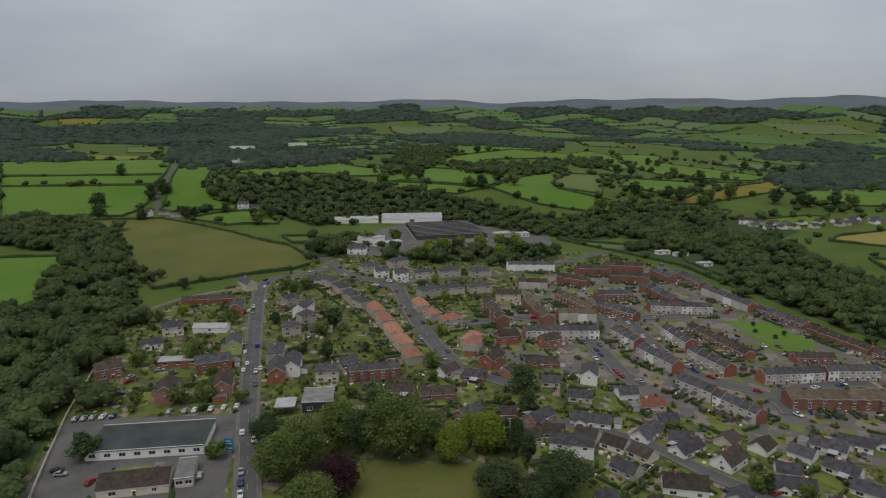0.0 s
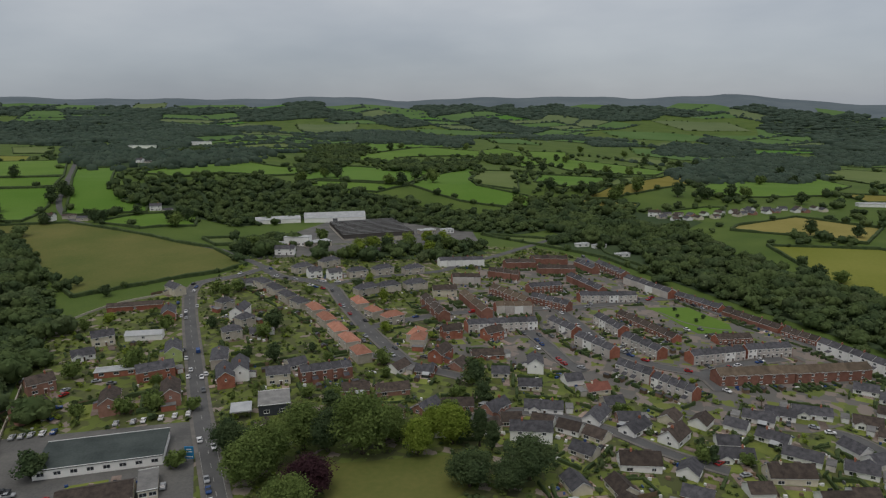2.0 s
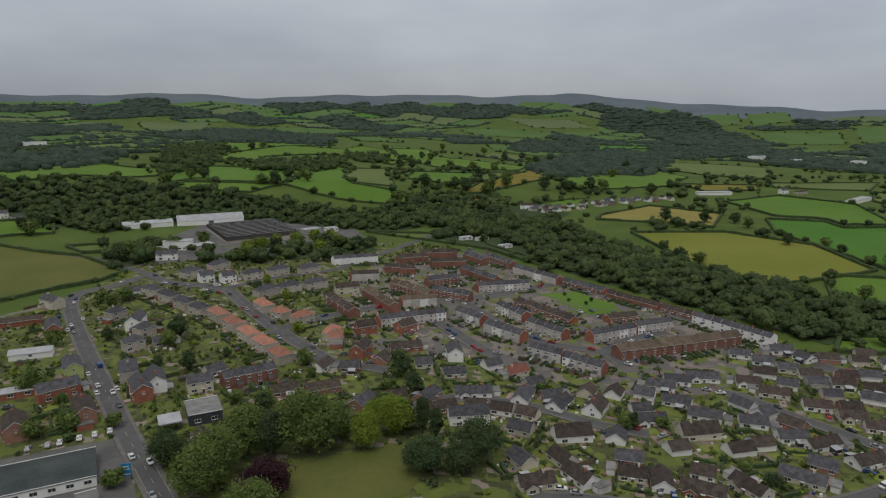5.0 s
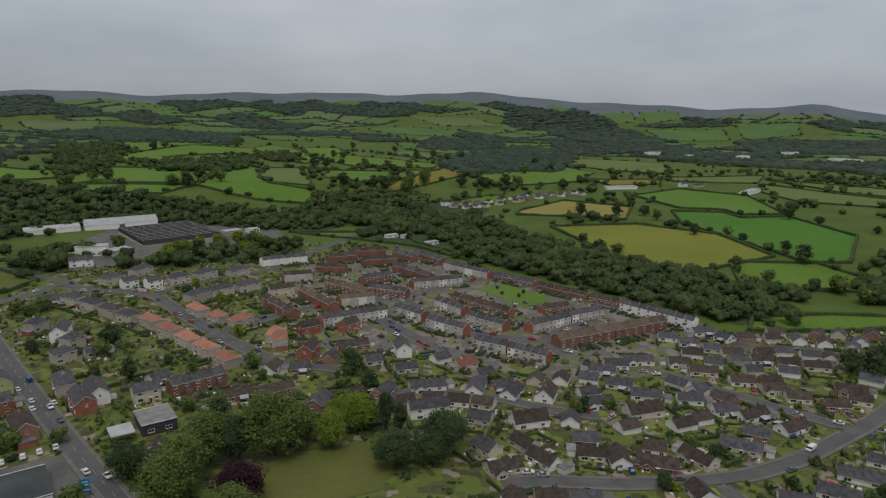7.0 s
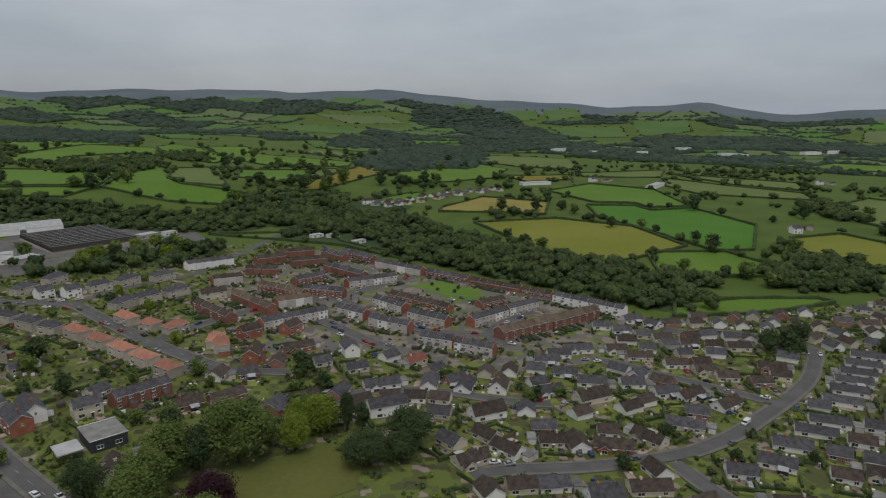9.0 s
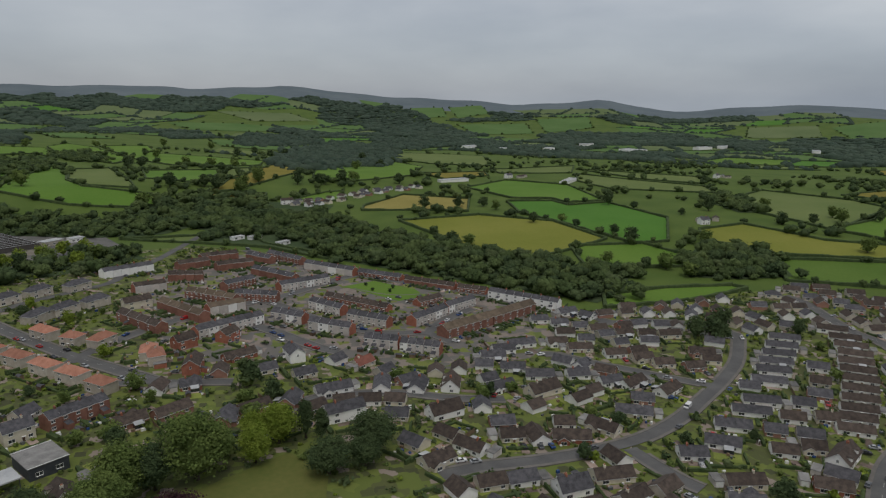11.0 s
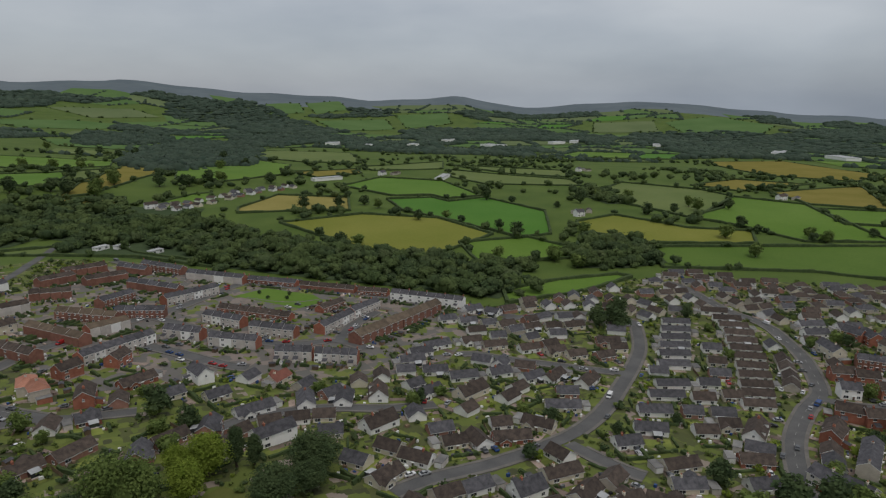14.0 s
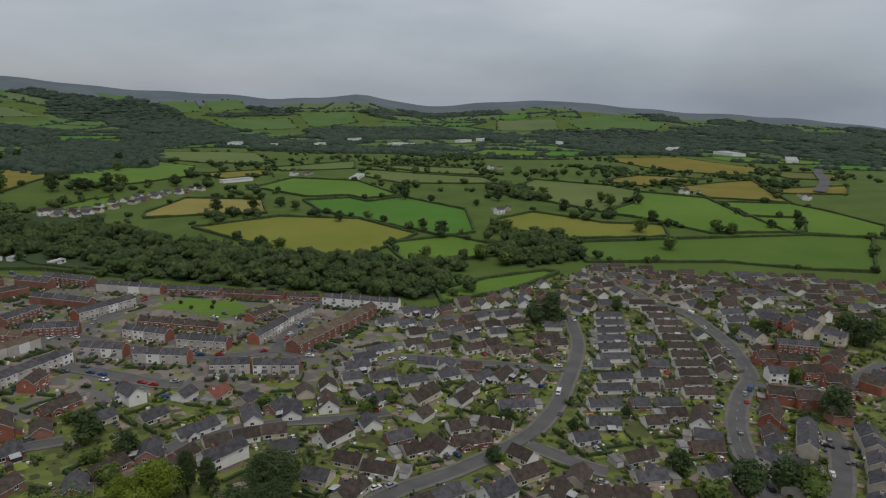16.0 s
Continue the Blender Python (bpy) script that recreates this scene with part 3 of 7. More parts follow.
WOODS.append(("young plantation", [(-90, 1687), (14, 1621), (11, 1352), (-9, 1204), (-49, 1108), (-89, 1010)], 11, "far"))
WOODS.append(("long copse", [(37, 1068), (61, 1156), (119, 1229), (209, 1276), (189, 1141), (139, 1037), (77, 1032)], 11, "far"))
WOODS.append(("dark belt", [(-20, 2439), (232, 2912), (408, 2773), (303, 1800), (270, 1659), (178, 1668), (32, 1828)], 17, "tiny"))
WOODS.append(("small copse", [(275, 1419), (334, 1426), (304, 1253), (256, 1263)], 11, "far"))
WOODS.append(("pine belt", [(998, 2107), (1245, 2439), (1429, 2348), (1216, 1980), (863, 1807)], 16, "tiny"))
WOODS.append(("valley wood", [(884, 1627), (1340, 2053), (1325, 1832), (1082, 1421), (759, 1051), (630, 999), (525, 957), (544, 1105)], 14, "tiny"))
WOODS.append(("works belt far", [(1603, 2175), (1864, 1841), (1781, 1631), (1360, 1299), (1483, 1591), (1202, 1559)], 18, "tiny"))
WOODS.append(("hill wood", [(2046, 3146), (2456, 2988), (2357, 2667), (2104, 2475), (1904, 2622), (1842, 2819)], 34, "tiny"))
WOODS.append(("hill copse", [(2923, 2702), (3043, 2494), (2837, 2354), (2734, 2505)], 30, "tiny"))
WOODS.append(("far east wood", [(2922, 1037), (3142, 697), (2663, 186), (2269, -235), (1887, -189), (2222, 165), (2010, 650)], 30, "tiny"))
WOODS.append(("slope wood", [(213, 802), (241, 799), (221, 701), (259, 679), (329, 647), (302, 594), (225, 563), (205, 621), (184, 692)], 10.5, "far"))
FIELD_TREES_C = [('broad', -76, 885, 9.0), ('dark', -48, 953, 9.0), ('dark', -32, 962, 9.0), ('broad', 36, 883, 9.0), ('dark', 51, 873, 9.0), ('dark', 78, 944, 9.0), ('broad', 96, 904, 9.0), ('dark', 78, 1491, 9.0), ('broad', 105, 1548, 9.0), ('broad', 259, 1571, 9.0), ('dark', 285, 1105, 9.0), ('dark', 314, 1127, 9.0), ('broad', 430, 1355, 9.0), ('dark', 417, 1380, 7.3), ('broad', 378, 1109, 9.0), ('broad', 421, 1107, 9.0), ('broad', 456, 1093, 9.0), ('broad', 185, 785, 9.0), ('dark', 241, 846, 9.0), ('dark', 292, 824, 9.0), ('broad', 323, 818, 9.0), ('broad', 359, 843, 9.0), ('dark', 282, 840, 9.0), ('dark', 404, 818, 9.0)]
FIELD_TREES_D = [('dark', 691, 1381, 9.0), ('dark', 744, 1406, 9.0), ('dark', 793, 1179, 9.0), ('broad', 667, 1619, 9.0), ('dark', 629, 1414, 9.0), ('dark', 704, 1474, 9.0), ('dark', 974, 2191, 9.0), ('broad', 394, 1586, 9.0), ('broad', 566, 1654, 9.0), ('broad', 609, 959, 9.0), ('dark', 690, 993, 9.0), ('dark', 474, 812, 9.0), ('broad', 496, 815, 9.0), ('dark', 439, 807, 9.0), ('dark', 546, 772, 9.0), ('broad', 366, 857, 9.0), ('dark', 433, 810, 9.0), ('broad', 312, 805, 9.0), ('dark', 376, 982, 9.0), ('dark', -353, 690, 9.0), ('dark', -425, 901, 7.5), ('dark', -179, 701, 7.2), ('dark', -262, 686, 6.1), ('dark', -256, 695, 4.9)]
FIELD_TREES_E = [('light', 1.2, 552.1, 6.0), ('light', 14.4, 563.9, 6.0), ('light', 31.8, 577.0, 6.0), ('light', 50.3, 593.5, 6.0), ('light', 64.9, 587.6, 6.0), ('light', -10.6, 540.0, 6.0), ('broad', -182, 667, 8.1), ('dark', -332, 805, 9.0), ('dark', -338, 785, 8.5), ('broad', -49, 946, 7.1), ('dark', -32, 951, 7.1), ('dark', 700, 199, 6.2), ('broad', 721, 322, 7.2)]
PARK_TREES = [('broad', -52.8, 200.4, 9.4), ('broad', -39.6, 181.2, 7.5), ('copper', -33.6, 192.0, 8.1), ('broad', -37.2, 220.8, 8.8), ('broad', -16.8, 216.0, 10.6), ('broad', -7.2, 225.6, 8.1), ('light', 2.4, 213.6, 6.2), ('light', 15.6, 220.8, 7.5), ('conifer', 25.2, 218.4, 4.1), ('conifer', 28.8, 213.6, 3.6), ('dark', 16.8, 192.0, 7.5), ('dark', 37.2, 194.4, 8.5), ('dark', -28.8, 218.4, 7.5), ('dark', -62.4, 220.8, 6.2), ('broad', -48.0, 208.8, 8.1), ('light', 9.6, 228.0, 5.6), ('conifer', 21.6, 223.2, 3.1), ('dark', 28.8, 188.4, 6.2)]
GARDEN_TREES = [('dark', -122.4, 212.4, 5.2), ('broad', -78.0, 212.4, 4.0), ('broad', -108.0, 258.0, 4.6), ('broad', -97.2, 260.4, 4.6), ('dark', -60.0, 356.4, 5.8), ('broad', -64.8, 343.2, 5.2), ('broad', -104.4, 438.0, 4.6), ('broad', -97.2, 429.6, 4.6), ('broad', -91.2, 436.8, 4.6), ('dark', 33.6, 274.8, 5.8), ('broad', -117.6, 303.6, 5.2), ('broad', -141.6, 298.8, 4.6), ('broad', -117.6, 362.4, 4.6), ('light', -152.4, 381.6, 3.4), ('broad', -160.8, 368.4, 3.4), ('broad', -81.6, 256.8, 3.4), ('dark', 259.2, 169.2, 5.8), ('dark', 285.6, 180.0, 6.3), ('dark', 258.0, 182.4, 6.3), ('dark', 266.4, 176.4, 5.8), ('dark', 90.0, 142.8, 3.0), ('conifer', 105.6, 200.4, 2.5)]
FIELD_TREES = [('broad', -97.3, 564.5, 6.9), ('broad', -42.5, 599.0, 5.8), ('broad', -65.1, 579.0, 5.8), ('dark', -103.4, 544.7, 6.9), ('dark', -172.8, 439.2, 4.1), ('broad', 87.6, 363.6, 2.9), ('dark', -384.0, 752.7, 10.3), ('dark', -305.2, 682.5, 5.8), ('dark', -278.8, 715.3, 5.2), ('dark', -194.8, 693.6, 5.8), ('dark', -232.7, 722.8, 5.8), ('broad', 87.6, 241.2, 3.4), ('broad', 117.6, 199.2, 3.4), ('broad', 18.0, 244.8, 4.0), ('dark', 304.8, 9.6, 8.0), ('dark', 194.4, 31.2, 7.5), ('dark', 314.4, 16.8, 7.5), ('dark', 118.8, 50.4, 6.9), ('dark', 108.0, 62.4, 6.3), ('broad', 115.2, 43.2, 5.8), ('broad', 232.8, 45.6, 4.0), ('dark', 112.8, 84.0, 5.2), ('broad', 248.4, 108.0, 3.4), ('broad', 261.6, 84.0, 2.9)]
FIELD_TREES_B = [('broad', 307.2, 63.6, 4.6), ('broad', 290.4, 74.4, 3.4), ('broad', 124.8, 163.2, 2.9), ('broad', 103.2, 202.8, 3.4), ('broad', 324.0, 0.0, 6.9), ('broad', 98.4, 72.0, 5.8), ('broad', -1.2, 561.3, 6.9), ('dark', 12.0, 552.8, 6.9), ('broad', 31.3, 557.1, 7.5), ('light', 48.1, 550.3, 6.3), ('broad', 66.2, 565.4, 6.9), ('dark', 81.9, 559.5, 6.3), ('broad', -16.8, 525.6, 6.3)]
FIELD_TREES_B += [('broad', 549.6, 171.6, 7.4), ('dark', 584.4, 150.0, 4.8), ('broad', 499.2, 136.8, 6.7), ('broad', 592.8, 106.8, 5.5), ('broad', 584.4, 92.4, 6.3), ('dark', 632.4, 57.6, 5.1), ('dark', 636.0, 32.4, 5.8), ('broad', 668.4, 225.6, 7.5), ('broad', 692.4, 241.2, 6.2), ('dark', 640.8, 243.6, 5.4), ('dark', 595.2, 361.2, 4.7), ('dark', 595.2, 418.8, 5.5), ('dark', 598.8, 454.8, 7.1), ('dark', 600.0, 168.0, 6.2), ('dark', 601.2, 213.6, 4.7), ('dark', 459.6, 360.0, 4.9), ('dark', 440.4, 331.2, 7.5), ('broad', 373.2, 313.2, 5.2), ('broad', 390.0, 270.0, 6.9), ('broad', 382.8, 247.2, 7.2)]
FIELD_TREES_B += [('broad', 494.4, 286.8, 6.9), ('dark', 642.0, 352.8, 7.5), ('broad', 699.6, 354.0, 5.1), ('broad', 338.4, 434.4, 6.7), ('dark', 328.8, 446.4, 6.1), ('dark', 421.7, 583.8, 7.2), ('dark', 482.4, 548.4, 7.0), ('dark', 613.2, 264.0, 7.1), ('broad', 183.3, 786.0, 6.0), ('dark', 456.3, 564.3, 7.2), ('broad', 474.0, 522.0, 6.0), ('dark', 446.4, 446.4, 5.5), ('broad', 470.4, 428.4, 5.1)]
FARMS = [(560.0, 322.0), (-308.7, 707.5), (-222.3, 749.2), (326.7, 722.9), (737.0, 721.0), (815.0, 154.0), (838.0, 17.0), (1008.0, 505.0), (-340.0, 1120.0)]
HAMLET = [(330, 695), (365, 700), (411, 711), (459, 727), (497, 727), (546, 726)]
HUTS = [(198, 598), (212, 591), (219, 553)]
WORKS = [(1433, 1475, 70, 26), (1348, 1268, 60, 18), (1596, 1293, 46, 24), (1814, 1127, 80, 33), (2008, 1434, 60, 26), (2082, 1034, 60, 26), (1985, 322, 110, 30), (1917, 164, 90, 40), (1743, 15, 110, 26), (2097, 694, 46, 20), (2167, 1005, 70, 26), (1845, 1172, 46, 26), (750, 620, 62, 11), (631, 746, 48, 11), (-484, 1661, 60, 16), (-380, 1802, 48, 16)]
SITES = [(x, y) for x, y in FARMS + HUTS] + [(x, y) for x, y, _, _ in WORKS]
STREETS = []
STREETS.append(("high street", [
    ("H", "brown", "pink", -149.8, 286.4, 10.1, 35.7, 1),
    ("H", "brown", "pink", -142.5, 259.4, 11.2, 51.5, 1),
    ("H", "brown", "pink", -114.6, 263.8, 14, 103.6, 1),
    ("H", "brown", "pink", -93, 269.6, 15, 102.6, 1),
    ("H", "slate", "brick", -105.5, 294.2, 15, 22.4, 1),
    ("H", "slate", "lime", -103.8, 320.6, 15, 102.9, 1),
    ("H", "slate", "cream", -143.9, 345.1, 9.8, 23.4, 1),
    ("L", "white", "white", -125.2, 350.4, 17.3, 0.3, 1),
    ("B", "slate", "white", -146.5, 325.1, 9.6, 23.9, 1),
    ("L", "brown", "brick", -146, 407.4, 30, 6.3, 1),
    ("H", "slate", "brick", -121.4, 384.4, 15, 101.1, 1),
    ("H", "slate", "cream", -130.4, 438.8, 13.8, -51.5, 1),
    ("H", "slate", "brick", -74.1, 284.9, 15, 101.5, 1),
    ("H", "slate", "white", -68.8, 292.2, 15, 97.8, 1),
    ("H", "slate", "stone", -80.7, 344.6, 8.9, 19, 1),
    ("H", "slate", "cream", -51.4, 282.8, 9.4, 6.1, 1),
    ("H", "slate", "stone", -80.3, 307.9, 15, 96.9, 1),
    ("D", "brown", "timber", -51.8, 229.1, 9.8, 84.8, 1),
    ("B", "slate", "cream", -34.2, 237.6, 10.6, 10.4, 1),
    ("L", "slate", "white", -181.7, 368.1, 8.7, 27.5, 1),
]))
STREETS.append(("brick terrace", [
    ("T", "slate", "brown", -31.3, 286, 23.1, 14.5, 5),
]))
STREETS.append(("orange street", [
    ("H", "orange", "stone", -39.5, 382.2, 14.8, -69, 1),
    ("H", "orange", "stone", -32.7, 362.5, 14.7, -69.2, 1),
    ("H", "orange", "stone", -26.5, 343.4, 15, -72.6, 1),
    ("H", "orange", "stone", -20.6, 326.1, 14.6, -69.9, 1),
    ("H", "orange", "stone", -15.2, 307.5, 12.5, -71.3, 1),
    ("H", "orange", "stone", -13.8, 394.2, 15, -73, 1),
    ("H", "orange", "stone", -6.3, 375.6, 10.4, -59.2, 1),
    ("H", "orange", "stone", 3.9, 365.2, 13.1, 26.2, 1),
    ("H", "orange", "stone", 14.9, 327.2, 13.2, 74.6, 1),
]))
STREETS.append(("upper street", [
    ("H", "slate", "stone", -93.2, 400.3, 8.4, 42.1, 1),
    ("H", "slate", "white", -81.8, 382.5, 15, 79.3, 1),
    ("H", "slate", "stone", -76.8, 365.7, 8.5, 39.3, 1),
    ("B", "slate", "stone", -67.8, 347.4, 8, 11, 1),
    ("B", "slate", "white", -86.3, 453, 10.8, 4.2, 1),
    ("H", "slate", "stone", -76.1, 445.3, 12, -53.1, 1),
    ("H", "slate", "stone", -66.2, 429.2, 14.5, -61.5, 1),
    ("H", "slate", "stone", -57.4, 411.5, 13.1, -59.7, 1),
    ("H", "slate", "stone", -49.3, 395.9, 11.1, -54.9, 1),
    ("H", "slate", "stone", -52.9, 484.8, 13.8, 29.9, 1),
    ("H", "slate", "white", -43.9, 471.3, 9.1, 20.6, 1),
    ("H", "slate", "white", -30, 467, 9.1, 20.6, 1),
    ("H", "slate", "stone", -13.7, 472.1, 13.3, 18.4, 1),
    ("H", "slate", "stone", 4.5, 479.9, 15, 26.7, 1),
    ("H", "slate", "stone", 27.1, 481.9, 15, 21.7, 1),
    ("H", "slate", "stone", -34.2, 503.1, 15, 39, 1),
]))
STREETS.append(("mill street", [
    ("T", "slate", "white", 67.5, 509.1, 37.2, 11.9, 6),
    ("H", "slate", "stone", -9, 426.9, 15, 32.5, 1),
    ("H", "slate", "stone", 5.9, 433.2, 15, 21.5, 1),
    ("H", "slate", "stone", 24.4, 439.7, 15, 18.2, 1),
    ("H", "brown", "cream", 42.1, 423.2, 15, -0.7, 1),
    ("H", "slate", "white", -70, 544.1, 15, -3.6, 1),
    ("B", "slate", "stone", -45, 299.6, 8, 26.6, 1),
]))
STREETS.append(("inner estate", [
    ("T", "slate", "render", 63.8, 351.8, 41.4, 8.8, 7),
    ("H", "brown", "brick", 33.6, 339.5, 9.7, 7.7, 1),
    ("H", "brown", "brick", 55.2, 336.5, 9.8, 24, 1),
    ("B", "brown", "brick", 46.8, 308.7, 15, -2.9, 1),
    ("H", "brown", "brick", 23.2, 306.2, 11.7, 55.1, 1),
    ("H", "orange", "stone", 14.5, 334.5, 11.8, 63.9, 1),
    ("H", "slate", "white", 66.4, 291.8, 11.2, 76.1, 1),
    ("B", "slate", "brick", 13.7, 287.9, 8, -20.6, 1),
]))
STREETS.append(("terraces south", [
    ("T", "slate", "render", 112.2, 281.2, 18.1, -54.6, 4),
    ("T", "slate", "render", 122.5, 262.7, 21.1, -59.8, 5),
    ("T", "slate", "render", 98.8, 347.9, 21.3, -68.8, 4),
    ("T", "slate", "render", 106.6, 318, 26, -65.9, 4),
    ("T", "slate", "render", 128.1, 352.3, 26.6, -79.6, 4),
    ("T", "slate", "render", 132.1, 317.1, 26.7, -70.1, 4),
    ("R", "brown", "brown", 150.6, 352.9, 48.2, -74.2, 7),
    ("T", "slate", "render", 164.1, 302.2, 32.2, 10.8, 5),
    ("T", "slate", "render", 195.9, 308.1, 26.5, 4.8, 5),
    ("R", "brown", "brown", 189.6, 329.5, 21.4, 4.6, 4),
    ("F", "tan", "brown", 166.9, 274.1, 39, 2.8, 6),
    ("F", "tan", "brown", 207.4, 275.6, 41.1, 2.6, 6),
]))
STREETS.append(("terraces edge", [
    ("R", "slate", "brown", 209.6, 402.4, 36.3, -69.2, 5),
    ("R", "brown", "brown", 222.1, 361.4, 39.7, -70.6, 6),
    ("R", "brown", "brown", 232.2, 330.1, 20.8, -66.5, 4),
    ("T", "slate", "white", 238.6, 290.2, 49.6, -75.7, 8),
    ("T", "slate", "render", 191.3, 439.7, 45.5, -72.4, 6),
    ("T", "slate", "brown", 184.5, 491.5, 39.7, -81, 5),
]))
STREETS.append(("terraces north", [
    ("T", "tan", "brown", 84, 413.2, 36.4, -65.5, 5),
    ("T", "tan", "brown", 56.9, 393.6, 42.1, -81.3, 4),
    ("T", "tan", "render", 78.9, 385.9, 22.8, 1.8, 4),
    ("T", "brown", "brown", 30.6, 385.4, 38.6, -80.6, 4),
    ("T", "slate", "brown", 106.8, 398.8, 27.2, -48, 5),
    ("T", "slate", "render", 149.4, 412, 39.9, 1.9, 6),
    ("T", "slate", "brown", 113, 435.1, 25.3, 14.9, 4),
    ("T", "slate", "brown", 147.2, 446.2, 41.9, -77.5, 5),
    ("T", "brown", "brown", 138.4, 489.2, 28.9, -0.8, 5),
    ("T", "brown", "brown", 93.5, 472.2, 22.9, -26.8, 4),
    ("T", "brown", "brown", 142.9, 523.6, 30.9, 1.3, 4),
    ("T", "brown", "render", 62, 455.7, 20.1, 0, 4),
    ("T", "slate", "brown", 167.6, 502, 26.5, -77.1, 4),
    ("T", "brown", "brown", 114.2, 507.2, 25.5, 8.6, 4),
]))
STREETS.append(("lane bungalows", [
    ("B", "slate", "cream", 57.9, 270.1, 9.4, -11.1, 1),
    ("B", "slate", "white", 57.6, 247.4, 15, -16.5, 1),
    ("B", "red", "cream", 86.6, 264.8, 9.8, 7.1, 1),
    ("B", "slate", "white", 76.9, 238.3, 13, 48.1, 1),
    ("B", "slate", "pink", 88.7, 235.2, 8.2, -8.4, 1),
    ("B", "slate", "white", 88.3, 227.4, 11.9, 35.4, 1),
    ("D", "brown", "white", 100.2, 219.1, 11.6, 41.1, 1),
    ("H", "slate", "white", 45.6, 223.3, 14.9, -13.6, 1),
    ("D", "brown", "white", 78, 200.7, 13.5, -12, 1),
    ("B", "slate", "white", 115.4, 204.7, 13.2, -16.2, 1),
    ("D", "brown", "cream", 127.2, 189.6, 15, -10.7, 1),
    ("B", "slate", "pink", 9.8, 249.2, 10.2, 45.8, 1),
    ("B", "brown", "pink", 22.4, 250.7, 11.9, -4.8, 1),
    ("B", "slate", "pink", 37.5, 248.4, 10.7, 37.4, 1),
    ("B", "brown", "pink", -18.2, 268.7, 11.1, -3.1, 1),
    ("B", "brown", "pink", -2.9, 267.6, 13.5, 6.4, 1),
    ("B", "brown", "pink", -5.6, 243.3, 10.5, -18.3, 1),
]))
STREETS.append(("close north", [
    ("B", "slate", "white", 238.6, 256.4, 11.4, -21.1, 1),
    ("B", "slate", "white", 241.1, 243.2, 8, -87.7, 1),
    ("B", "slate", "white", 213, 257.9, 9.4, -39.8, 1),
    ("B", "slate", "white", 216.4, 245.9, 9.4, -40.3, 1),
    ("B", "slate", "cream", 220.4, 234.1, 8, -42.5, 1),
    ("B", "brown", "cream", 224.2, 224.8, 10, -28.6, 1),
    ("B", "brown", "white", 229.1, 211.1, 9.6, -33.5, 1),
    ("B", "brown", "cream", 237.6, 201.2, 8.5, -51.7, 1),
    ("B", "brown", "cream", 246.5, 192.6, 11.4, -39.3, 1),
    ("B", "brown", "white", 187.4, 226.2, 9.9, -35.1, 1),
    ("B", "brown", "cream", 189.3, 212.8, 11.8, -40.5, 1),
    ("B", "brown", "white", 196.1, 196.1, 10.2, -35.9, 1),
    ("B", "brown", "cream", 201, 183.4, 9.7, -34, 1),
]))
STREETS.append(("close south", [
    ("B", "brown", "cream", 202.4, 172.5, 9.2, -39.2, 1),
    ("B", "brown", "pink", 209.8, 160.1, 9.4, -33.7, 1),
    ("B", "brown", "pink", 232.1, 166.6, 12, -54.9, 1),
    ("B", "slate", "white", 170.3, 237.1, 14.3, -27.1, 1),
    ("B", "slate", "white", 155.9, 236.9, 10.8, -31.8, 1),
    ("B", "slate", "white", 144.1, 233.4, 11.2, -39.5, 1),
    ("B", "slate", "white", 139.1, 216.3, 10.9, -49.5, 1),
    ("B", "slate", "white", 141.4, 202.2, 12.6, -42.4, 1),
    ("B", "slate", "white", 156.2, 191.4, 9.8, -35.5, 1),
    ("B", "slate", "white", 160.9, 176.8, 10.6, -25.1, 1),
    ("B", "brown", "white", 167.2, 169.1, 13.4, -3.4, 1),
    ("B", "brown", "white", 172.1, 154.2, 13.1, -1.3, 1),
]))
STREETS.append(("curve road west", [
    ("B", "slate", "cream", 138.8, 151.7, 13.7, -56.9, 1),
    ("B", "brown", "cream", 116.2, 151.7, 11.8, -84.1, 1),
    ("B", "brown", "brick", 99.6, 154.9, 13.2, -48.1, 1),
    ("B", "brown", "white", 89.7, 163.4, 10.6, -120.7, 1),
    ("B", "brown", "cream", 82.9, 169.9, 8.2, -36.6, 1),
    ("B", "brown", "white", 64.7, 173.2, 10.9, -80.5, 1),
    ("B", "brown", "cream", 48.6, 174.3, 11.5, -6.5, 1),
]))
STREETS.append(("curve road east", [
    ("D", "slate", "white", 68.8, 133.1, 10.4, -24.4, 1),
    ("B", "brown", "cream", 86.3, 129.3, 13.1, -33.4, 1),
    ("B", "brown", "cream", 78.5, 117.3, 11.5, -6.5, 1),
    ("B", "brown", "cream", 82.2, 104.8, 9.4, -27.1, 1),
    ("B", "slate", "white", 122.5, 118.8, 9.5, -46.7, 1),
    ("B", "brown", "cream", 117, 98.2, 12.4, -42.1, 1),
    ("B", "slate", "cream", 104.2, 92.3, 10.2, -54.1, 1),
    ("B", "brown", "cream", 88.3, 95.1, 10.3, -81.6, 1),
    ("B", "slate", "white", 119.5, 72.2, 9.3, -46.7, 1),
]))
